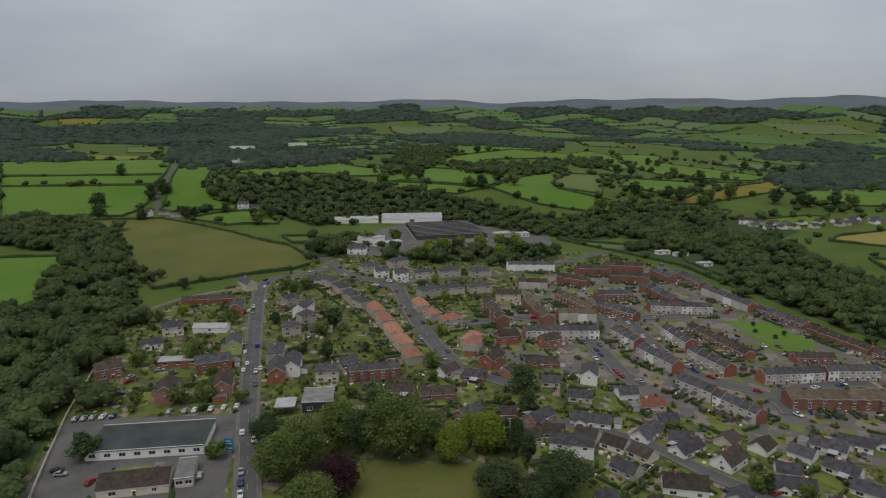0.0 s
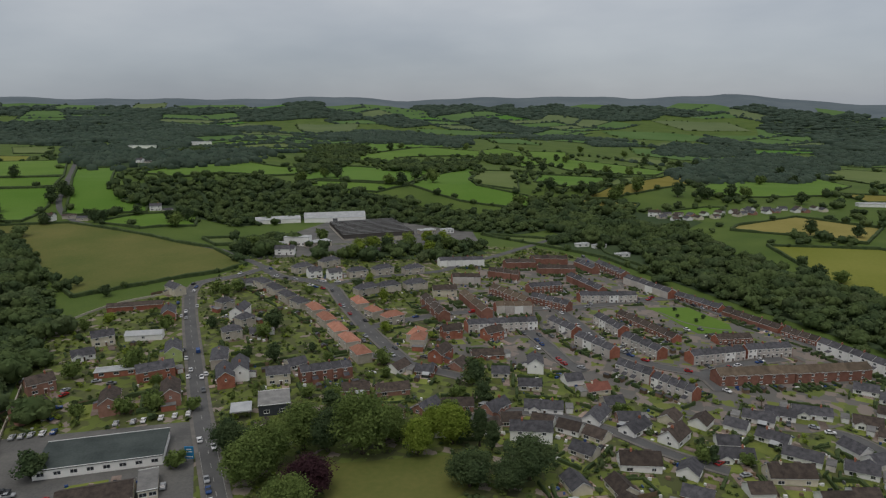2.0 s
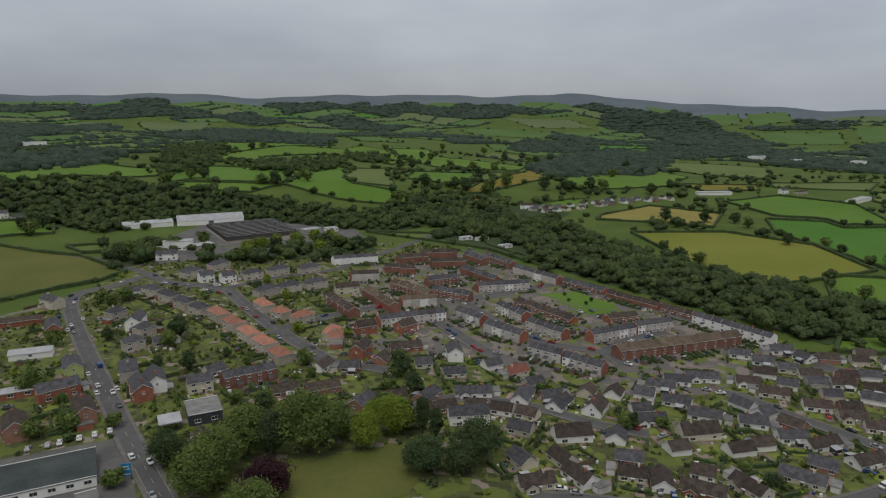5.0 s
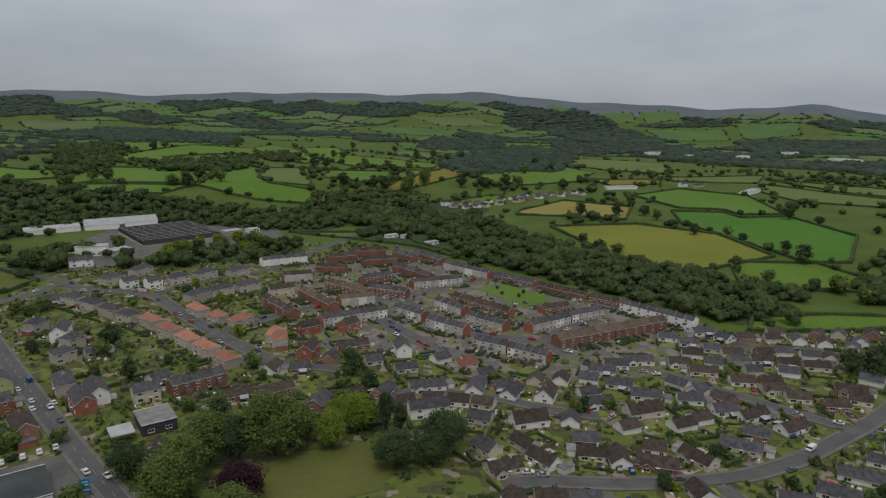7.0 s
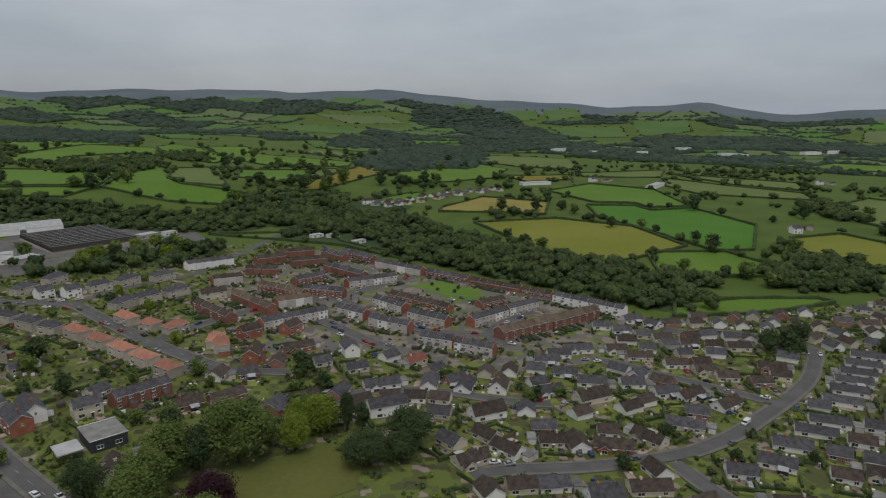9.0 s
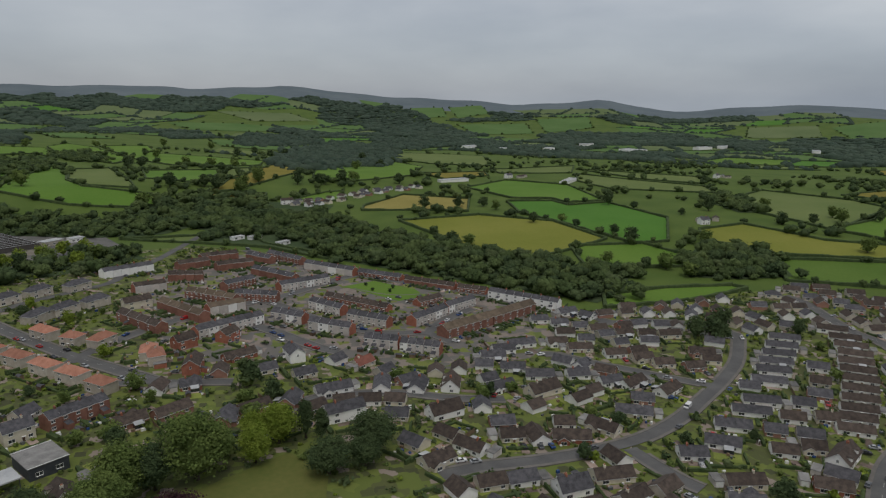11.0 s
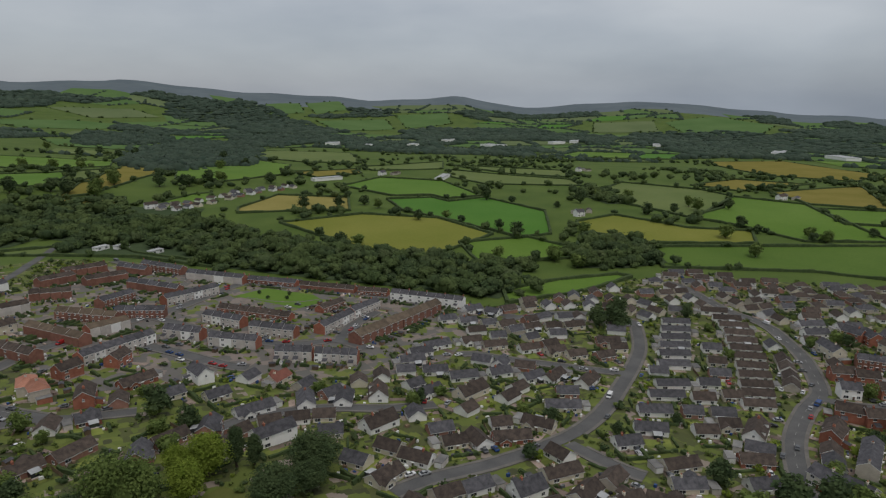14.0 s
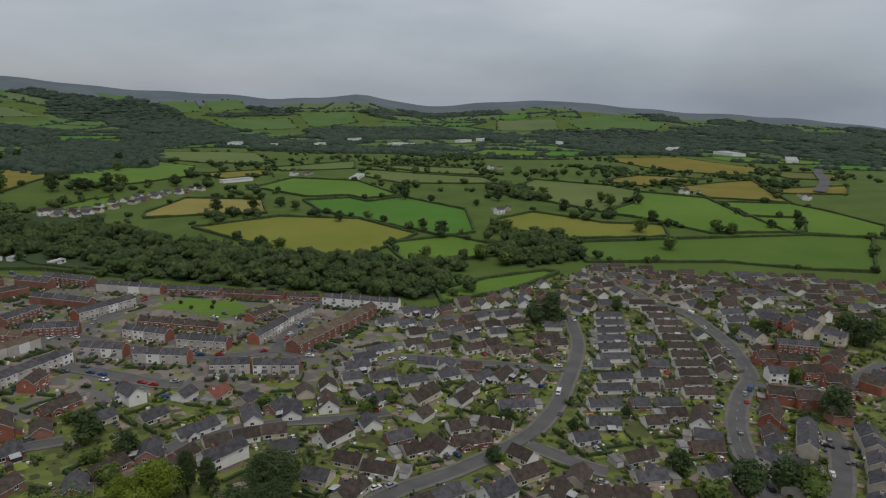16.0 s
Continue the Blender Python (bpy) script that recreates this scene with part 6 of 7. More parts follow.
def wing_meshes(W, eave, ridge, wall, roof):
    """A short front wing whose gable looks to -y."""
    w, out = 2.2, W / 2 + 1.8
    top = eave + w * (ridge - eave) / (W / 2)
    bm = bmesh.new()
    prism(bm, [(-w, -1.5), (w, -1.5), (w, eave - 0.02), (0, top - 0.12), (-w, eave - 0.02)], -out, -W / 2 + 0.3)
    walls = bm_mesh("wing_wall", bm, WALL[wall])
    bm = bmesh.new()
    k = (top - eave) / w
    o = w + 0.3
    prism(bm, [(-o, eave - 0.3 * k), (0, top), (o, eave - 0.3 * k), (o, eave - 0.3 * k + 0.17), (0, top + 0.18), (-o, eave - 0.3 * k + 0.17)], -out - 0.3, -0.4)
    for f in bm.faces:
        if abs(f.calc_center_median().y + out + 0.3) < 0.02:
            f.material_index = 1
    return walls, bm_mesh("wing_roof", bm, ROOF[roof], FRAME)


def conservatory_mesh():
    """A glazed lean-to with white bars and a pale sheet roof."""
    bm = bmesh.new()
    prism(bm, [(0, -0.6), (2.5, -0.6), (2.5, 0.45), (2.5, 2.0), (2.7, 2.0), (2.7, 2.1), (0, 2.55)], -1.7, 1.7, 1)
    for f in bm.faces:
        f.normal_update()
        z = f.calc_center_median().z
        f.material_index = 2 if z > 2.15 and abs(f.normal.y) < 0.5 else 0 if z < 0.0 or 1.98 < z < 2.1 else 1
    bmesh.ops.rotate(bm, verts=bm.verts, matrix=Matrix.Rotation(radians(90), 3, "Z"))
    return bm_mesh("conservatory", bm, FRAME, GLASS, ROOF["white"])


def lean_to_mesh(wall):
    """A small rear extension under a single slope."""
    bm = bmesh.new()
    prism(bm, [(0, -1.5), (2.8, -1.5), (2.8, 2.1), (0, 2.8)], -1.3, 1.3)
    bmesh.ops.rotate(bm, verts=bm.verts, matrix=Matrix.Rotation(radians(90), 3, "Z"))
    for f in bm.faces:
        if f.normal.z > 0.5 or f.calc_center_median().z > 2.3:
            f.material_index = 1
    return bm_mesh("extension", bm, WALL[wall], ROOF["slate"])


def dormer_mesh(wall, roof):
    bm = bmesh.new()
    box(bm, -1.1, -0.7, -0.2, 1.1, 2.2, 1.6, 0)
    box(bm, -1.25, -0.9, 1.6, 1.25, 2.4, 1.75, 1)
    return bm_mesh("dormer", bm, WALL[wall], ROOF[roof])


def clear(x, y, r=1.0):
    """Whether a place lies off all houses and roads."""
    for fx, fy, a, b, th in FOOT:
        dx, dy = x - fx, y - fy
        if abs(dx) + abs(dy) > a + b + r + 12:
            continue
        c, s = math.cos(th), math.sin(th)
        if abs(dx * c + dy * s) < a + r and abs(-dx * s + dy * c) < b + r:
            return False
    return True


for group, rows in STREETS:
    for kind, roof, wall, x, y, L, ang, n in rows:
        fx, fy = -math.sin(radians(ang)) * 9, math.cos(radians(ang)) * 9
        if road_gap(x + fx, y + fy) < road_gap(x - fx, y - fy):
            ang += 180
        if kind in "TFR":
            u = L / n
            for k in range(n):
                o = (k + 0.5) * u - L / 2
                w = "white" if (wall == "render" and (k * 7 + int(x)) % 5 == 0) else wall
                house(kind, roof, w, x + o * math.cos(radians(ang)), y + o * math.sin(radians(ang)), u, ang, False, math.hypot(x, y) < 390, 1 if k % 2 == 0 else 0, group + " terrace", {0: -1, n - 1: 1}.get(k, 0) if wall == "render" or kind == "R" else 0)
        else:
            hip = roof == "orange" or (kind == "H" and wall == "stone")
            house(kind, roof, wall, x, y, L + (-1.0 if roof == "orange" else 0.6), ang, hip, True, 0, group + " houses")

# far rows of bungalows on the slope to the east
rr = random.Random(4)
for row in range(11):
    for k in range(22):
        s, t = (k + rr.uniform(-0.12, 0.12)) / 21, row / 10
        x0, y0 = 372 + 38 * t, 182 - 6 * t
        x1, y1 = 360 + 110 * t, -15 - 40 * t
        x, y = x0 + (x1 - x0) * s, y0 + (y1 - y0) * s
        x += 8 * math.sin(s * 4 + row)
        if inside(VILLAGE, x, y) and road_gap(x, y) > 5 and clear(x, y, 5.2):
            house("B", rr.choice(["slate", "brown", "brown", "brown"]), rr.choice(["white", "stone", "stone", "cream", "pink"]), x, y, rr.uniform(9, 11.5), rr.choice([-60, -66, 28, -62]) + rr.uniform(-4, 4), rr.random() < 0.45, False, 0, "eastern bungalows")

# houses that fill the gaps along the streets
for name, kinds, set_back in (("lane", "B", 10), ("close", "B", 11), ("curve_road", "B", 12), ("brick_close_road", "H", 11), ("brick_lane", "B", 10), ("yard_road", "H", 11), ("east_road", "B", 12), ("short_close", "B", 11)):
    line = smooth_line(ROADS[name][1], 13.0)
    for p, q in zip(line, line[1:]):
        dx, dy = (q - p) / max(1e-6, math.dist(p, q))
        for s in (-1, 1):
            x, y = p[0] - dy * s * set_back, p[1] + dx * s * set_back
            if not inside(VILLAGE, x, y) or inside(CAR_PARK, x, y) or inside(FACTORY_YARD, x, y) or any(inside(g, x, y) for g in GREENS) or inside(PARK, x, y):
                continue
            if road_gap(x, y) > 4.5 and clear(x, y, 5.0):
                wall, roof = rr.choice({"B": [("white", "slate"), ("cream", "brown"), ("white", "brown"), ("stone", "brown"), ("pink", "brown")], "H": [("brick", "brown"), ("stone", "slate"), ("white", "slate")], "T": [("brown", "brown"), ("render", "slate")]}[kinds])
                house("H" if kinds == "T" else kinds, roof, wall, x, y, rr.uniform(8, 10), math.degrees(math.atan2(dy, dx)) + rr.choice([0, 0, 90]), False, False, 0, name.replace("_", " ") + " houses")


# bungalows and houses in the remaining plots
tries = random.Random(31)
added = 0
for _ in range(5000):
    x, y = tries.uniform(30, 380), tries.uniform(20, 290)
    if added >= 72 or not inside(VILLAGE, x, y) or inside(PARK, x, y) or inside(ESTATE_PLOT, x, y) or road_gap(x, y) < 5.5 or not clear(x, y, 5.4) or (y < 60 and x < 100):
        continue
    near = min(HOUSES, key=lambda h: (h[1] - x) ** 2 + (h[2] - y) ** 2)
    if math.dist(near[1:3], (x, y)) > 26 or near[0] in "LTFR":
        continue
    house("B" if near[0] != "H" else "H", tries.choice(["slate", "brown"]), tries.choice(["white", "cream", "white", "stone", "pink"]), x, y, tries.uniform(8, 10), near[5] + tries.uniform(-4, 4), False, False, 0, "infill houses")
    added += 1


# ---- halls, works and shop buildings ----
def slab_building(name, label, category, x, y, L, W, h, ang, roof, wall, windows=4, over=0.25, lift=0.0):
    """A flat-roofed building with a parapet edge, windows and a door."""
    e = tagged(new(name), label, category)
    e.matrix_world = pose(x, y, gz(x, y) + 0.3, 0, 0, ang)
    FOOT.append((x, y, L / 2 + 0.6, W / 2 + 0.6, radians(ang)))
    bm = bmesh.new()
    box(bm, -L / 2, -W / 2, -1.5 if not lift else lift, L / 2, W / 2, h - 0.2)
    part("wall", bm_mesh("wall", bm, WALL[wall]), e)
    bm = bmesh.new()
    box(bm, -L / 2 - over, -W / 2 - over, h - 0.2, L / 2 + over, W / 2 + over, h + 0.1, 0)
    part("roof", bm_mesh("roof", bm, ROOF[roof], FRAME), e)
    for s in (-1, 1):
        bm = bmesh.new()
        box(bm, -L / 2 - over, s * (W / 2 + over) - 0.12, h + 0.1, L / 2 + over, s * (W / 2 + over) + 0.12, h + 0.25, 0)
        part("parapet", bm_mesh("parapet", bm, FRAME), e)
    win = cached(("win", 2.2), lambda: window_mesh(2.2, 1.35))
    for k in range(windows):
        u = (k + 0.5) / windows * L - L / 2
        for s, rz in ((-1, 0), (1, 180)):
            part("window", win, e, pose(u, s * (W / 2 + 0.012), 0.9, 0, 0, rz))
    return e


slab_building("hall", "long low building with a flat green felt roof and white walls", "hall", -103.5, 223.0, 39, 20, 3.2, 7, "green", "white", 8)
house("G", "brown", "cream", -97.0, 195.0, 21, 11, False, True, 0, "")
slab_building("annexe", "small flat-roofed cream annexe with wide windows", "annexe", -83.4, 200.5, 5.5, 13, 3.0, 13, "felt", "cream", 2)
slab_building("workshop", "dark clad workshop with a flat pale roof", "workshop", -50.5, 256.0, 12, 14, 4.2, 6, "felt", "dark", 2)
slab_building("garage_block", "row of lock-up garages with a flat roof", "garages", -123.6, 301.2, 18, 6, 2.6, 8, "white", "brick", 3)

# forecourt canopy on posts
e = tagged(new("forecourt_canopy"), "flat pale canopy on steel posts beside the road", "canopy")
e.matrix_world = pose(-62.4, 250.0, gz(-62.4, 250.0) + 0.1, 0, 0, 6)
bm = bmesh.new()
box(bm, -4, -4.5, 3.4, 4, 4.5, 3.8)
part("roof", bm_mesh("roof", bm, ROOF["white"]), e)
for sx in (-3.4, 3.4):
    for sy in (-3.8, 3.8):
        bm = bmesh.new()
        box(bm, sx - 0.1, sy - 0.1, -0.3, sx + 0.1, sy + 0.1, 3.4)
        part("post", bm_mesh("post", bm, WALL["dark"]), e)

# blue roadside sign
e = tagged(new("roadside_sign"), "tall blue roadside sign with pale panels on two posts", "sign")
e.matrix_world = pose(-74.4, 216.0, gz(-74.4, 216.0) + 0.1, 0, 0, -8)
SIGN = surf("blue_sign_panel", (0.02, 0.17, 0.36), (0.03, 0.22, 0.44), 0.5, 4, 0.4)
bm = bmesh.new()
box(bm, -1.5, -0.1, 1.2, 1.5, 0.1, 5.6)
part("panel", bm_mesh("panel", bm, SIGN), e)
for z, w in ((4.4, 0.9), (3.5, 1.1), (1.8, 1.2)):
    bm = bmesh.new()
    box(bm, -w, -0.13, z, w, -0.104, z + 0.35)
    part("lettering_bar", bm_mesh("lettering_bar", bm, FRAME), e)
for s in (-1.2, 1.2):
    bm = bmesh.new()
    box(bm, s - 0.08, -0.08, -0.3, s + 0.08, 0.08, 1.2)
    part("post", bm_mesh("post", bm, WALL["dark"]), e)


def shed(name, label, x, y, L, W, eave, ridge, ang, roof, wall, ribs=True, skylights=0):
    """A works building with a shallow ribbed roof."""
    e = tagged(new(name), label, "factory")
    e.matrix_world = pose(x, y, gz(x, y) + 0.2, 0, 0, ang)
    FOOT.append((x, y, L / 2 + 1, W / 2 + 1, radians(ang)))
    part("wall", wall_mesh(L, W, eave, ridge, False, wall), e)
    part("roof", roof_mesh(L, W, eave, ridge, False, roof, 0.2), e)
    slope = math.degrees(math.atan2(ridge - eave, W / 2))
    n = int(L / 6)
    for k in range(n):
        u = (k + 0.5) / n * L - L / 2
        for s in (-1, 1):
            bm = bmesh.new()
            box(bm, -0.12 if not skylights else -0.6, -W / 4 * 0.9, 0, 0.12 if not skylights else 0.6, W / 4 * 0.9, 0.12)
            part("rooflight" if skylights else "rib", bm_mesh("rooflight", bm, FRAME if not skylights else ROOF["white"]), e, pose(u, s * W / 4, (eave + ridge) / 2 + 0.18, -s * slope))
    bm = bmesh.new()
    box(bm, -2.5, -W / 2 - 0.06, 0, 2.5, -W / 2 + 0.05, 4.2)
    part("roller_door", bm_mesh("roller_door", bm, PAINTS["grey"]), e)
    return e


shed("factory_shed", "large white factory shed with a pale sheet roof and rooflights", -33, 726, 64, 26, 5.0, 9.2, 2, "white", "white", True, 1)
shed("factory_shed", "low white factory shed with a pale sheet roof", -92, 718, 46, 17, 4, 6.2, 8, "white", "white", True, 1)
e = tagged(new("north_light_factory"), "old factory with a long saw-tooth roof of dark glazed ridges", "factory")
e.matrix_world = pose(2, 650, gz(2, 650) + 0.2, 0, 0, 10)
FOOT.append((2, 650, 35, 43, radians(10)))
bm = bmesh.new()
box(bm, -33, -42, -1.5, 33, 42, 3.6)
part("wall", bm_mesh("wall", bm, WALL["stone"]), e)
for k in range(12):
    y0 = -42 + k * 7.0
    bm = bmesh.new()
    prism(bm, [(y0, 3.6), (y0 + 6.95, 3.6), (y0 + 5.2, 7.0)], -33, 33)
    bmesh.ops.rotate(bm, verts=bm.verts, matrix=Matrix.Rotation(radians(90), 3, "Z"))
    bay = part("roof_bay", bm_mesh("roof_bay", bm, BLACK), e)
    bm = bmesh.new()
    box(bm, -33, y0 + 5.0, 6.96, 33, y0 + 5.5, 7.16)
    part("ridge_flashing", bm_mesh("ridge_flashing", bm, ROOF["white"]), bay)
    bm = bmesh.new()
    box(bm, -33.0, y0 - 0.2, 3.6, 33.0, y0 + 0.5, 3.9)
    part("gutter", bm_mesh("gutter", bm, PAVING), bay)
slab_building("workshop", "low workshop with a blue sheet roof", "workshop", -75, 612, 20, 10, 4, 22, "blue", "stone", 3)
slab_building("works_office", "white three-storey works office with bands of windows", "offices", -62, 578, 22, 9, 7.5, -12, "white", "white", 6)
for x, y, L, W, h, a, c in ((-68.4, 600.0, 16.8, 9.6, 4, 20, "white"), (-45.6, 573.6, 21.6, 10.8, 4, 25, "stone"), (-79.2, 564.0, 14.4, 9.6, 4.5, 15, "brick"), (57.6, 654.0, 16.8, 8.4, 4, 20, "stone"), (79.2, 662.4, 12.0, 7.2, 3.5, 15, "white")):
    slab_building("workshop", "low works building with a pale flat roof", "workshop", x, y, L, W, h, a, "white", c, 3)

# barns, farmsteads and works across the valley
far_r = random.Random(8)
for x, y in FARMS:
    for k in range(3):
        house("H" if k == 0 else "L", far_r.choice(["slate", "brown"]), "white" if k == 0 else "stone", x + k * far_r.uniform(12, 16), y + far_r.uniform(-8, 8), far_r.uniform(9, 14), far_r.uniform(-30, 30), False, False, 0, "farm buildings")
for p, q in zip(HAMLET_LINE, HAMLET_LINE[1:]):
    dx, dy = (q - p) / math.dist(p, q)
    for side in (-9, 9):
        x, y = p[0] - dy * side + dx * far_r.uniform(-5, 5), p[1] + dx * side + dy * far_r.uniform(-5, 5) + far_r.uniform(-3, 3)
        house("B", far_r.choice(["slate", "brown"]), far_r.choice(["white", "white", "cream", "pink"]), x, y, far_r.uniform(8, 10.5), math.degrees(math.atan2(dy, dx)) + far_r.choice([0, 90]), False, False, 0, "hamlet houses")
for x, y in HUTS:
    slab_building("site_hut", "low white flat-roofed hut beside the lane", "hut", x, y, 13, 5, 3.0, 10, "white", "white", 2)
for x, y, L, W in WORKS:
    slab_building("industrial_shed", "distant industrial shed with a pale roof", "industrial unit", x, y, L, W, 9 if math.hypot(x, y) > 1500 else 4, far_r.uniform(-20, 40), "white", "white", 0)


# ---- vehicles ----
def car_meshes(paint, van=False):
    key = ("car", paint, van)
    if key in mesh_cache:
        return mesh_cache[key]
    L, H, W = (5.0, 2.0, 1.9) if van else (4.2, 1.45, 1.76)
    bm = bmesh.new()
    if van:
        pts = [(-2.5, 0.35), (2.45, 0.35), (2.5, 0.9), (1.9, 1.15), (1.35, 1.95), (-2.45, 2.0)]
    else:
        pts = [(-2.1, 0.32), (2.05, 0.32), (2.1, 0.68), (1.95, 0.84), (1.0, 0.95), (-1.75, 0.98), (-2.08, 0.9)]
    prism(bm, pts, -W / 2, W / 2)
    bmesh.ops.bevel(bm, geom=bm.edges[:], offset=0.06, segments=1, affect="EDGES")
    if not van:
        prism(bm, [(-1.1, 1.44), (0.1, 1.46), (0.05, 1.40), (-1.05, 1.38)], -W * 0.36, W * 0.36)
    body = bm_mesh("body", bm, PAINTS[paint])
    bm = bmesh.new()
    if van:
        prism(bm, [(1.0, 1.2), (1.93, 1.2), (1.45, 1.86), (1.0, 1.86)], -W / 2 - 0.01, W / 2 + 0.01)
    else:
        prism(bm, [(-1.72, 0.94), (0.98, 0.92), (0.2, 1.40), (-1.2, 1.39)], -W * 0.41, W * 0.41)
    glass = bm_mesh("glazing", bm, GLASS)
    bm = bmesh.new()
    bmesh.ops.create_cone(bm, cap_ends=True, segments=10, radius1=0.32, radius2=0.32, depth=0.2, matrix=Matrix.Rotation(radians(90), 4, "X"))
    mesh_cache[key] = (body, glass, bm_mesh("wheel", bm, TYRE), W)
    return mesh_cache[key]


def car(paint, x, y, ang, van=False, lift=0.27):
    body, glass, wheel, W = car_meshes(paint, van)
    e = tagged(new("van" if van else "car"), f"{paint} parked {'van' if van else 'hatchback car'} on the tarmac", "van" if van else "car", "parked vehicles")
    e.matrix_world = pose(x, y, gz(x, y) + lift, 0, 0, ang)
    part("body", body, e)
    part("glazing", glass, e)
    for u in (-1.3, 1.35):
        for s in (-1, 1):
            part("wheel", wheel, e, pose(u, s * (W / 2 - 0.1), 0.32))
    FOOT.append((x, y, 2.4, 1.2, radians(ang)))


for rows in (CARS_A, CARS_B, CARS_C, CARS_D):
    for paint, x, y, ang in rows:
        car(paint.replace("_van", ""), x, y, ang, paint.endswith("_van"))

# ---- gardens: drives, lawns, fences, sheds, hedges and shrubs ----
gr = random.Random(21)


def at_house(h, u, v):
    """A place beside a house: u along it, v away from its front."""
    a = radians(h[5])
    return h[1] + u * math.cos(a) - v * math.sin(a), h[2] + u * math.sin(a) + v * math.cos(a)


def plot_patch(bm, h, u0, v0, u1, v1, lift):
    q = [at_house(h, u, v) for u, v in ((u0, v0), (u1, v0), (u1, v1), (u0, v1))]
    f = bm.faces.new([bm.verts.new((x, y, gz(x, y) + lift)) for x, y in q])
    f.normal_update()
    if f.normal.z < 0:
        f.normal_flip()


def shed_mesh():
    bm = bmesh.new()
    prism(bm, [(-1.0, 0), (1.0, 0), (1.0, 1.8), (0, 2.25), (-1.0, 1.8)], -1.4, 1.4)
    return bm_mesh("wall", bm, TIMBER)


def shed_roof_mesh():
    bm = bmesh.new()
    prism(bm, [(-1.15, 1.76), (0, 2.28), (1.15, 1.76), (1.15, 1.83), (0, 2.36), (-1.15, 1.83)], -1.55, 1.55)
    return bm_mesh("roof", bm, ROOF["slate"])


def panel_mesh():
    bm = bmesh.new()
    prism(bm, [(0, -0.2), (8, -0.2), (8, 1.65), (0, 1.65)], -0.03, 0.03)
    return bm_mesh("panel_run", bm, TIMBER)


def post_mesh():
    bm = bmesh.new()
    box(bm, -0.07, -0.07, -0.3, 0.07, 0.07, 1.8)
    return bm_mesh("post", bm, TIMBER)


def fence(p1, p2):
    """A run of close-boarded panels between two posts."""
    a = math.degrees(math.atan2(p2[1] - p1[1], p2[0] - p1[0]))
    e = tagged(new("garden_fence"), "weathered brown timber garden fence", "fence", "garden fences")
    e.matrix_world = pose(*p1, gz(*p1), 0, 0, a)
    part("panel_run", cached(("panel",), panel_mesh), e)
    for u in (0, 8):
        part("post", cached(("post",), post_mesh), e, pose(u, 0, 0))


def garage_meshes(wall):
    bm = bmesh.new()
    box(bm, -1.5, -2.7, -0.8, 1.5, 2.7, 2.2)
    w = bm_mesh("wall", bm, WALL[wall])
    bm = bmesh.new()
    box(bm, -1.65, -2.85, 2.2, 1.65, 2.85, 2.38)
    r = bm_mesh("roof", bm, ROOF["felt"])
    bm = bmesh.new()
    box(bm, -1.2, -2.74, 0, 1.2, -2.66, 2.0)
    return w, r, bm_mesh("garage_door", bm, FRAME)


def near_ok(x, y, r):
    return clear(x, y, r) and road_gap(x, y) > r + 1.9


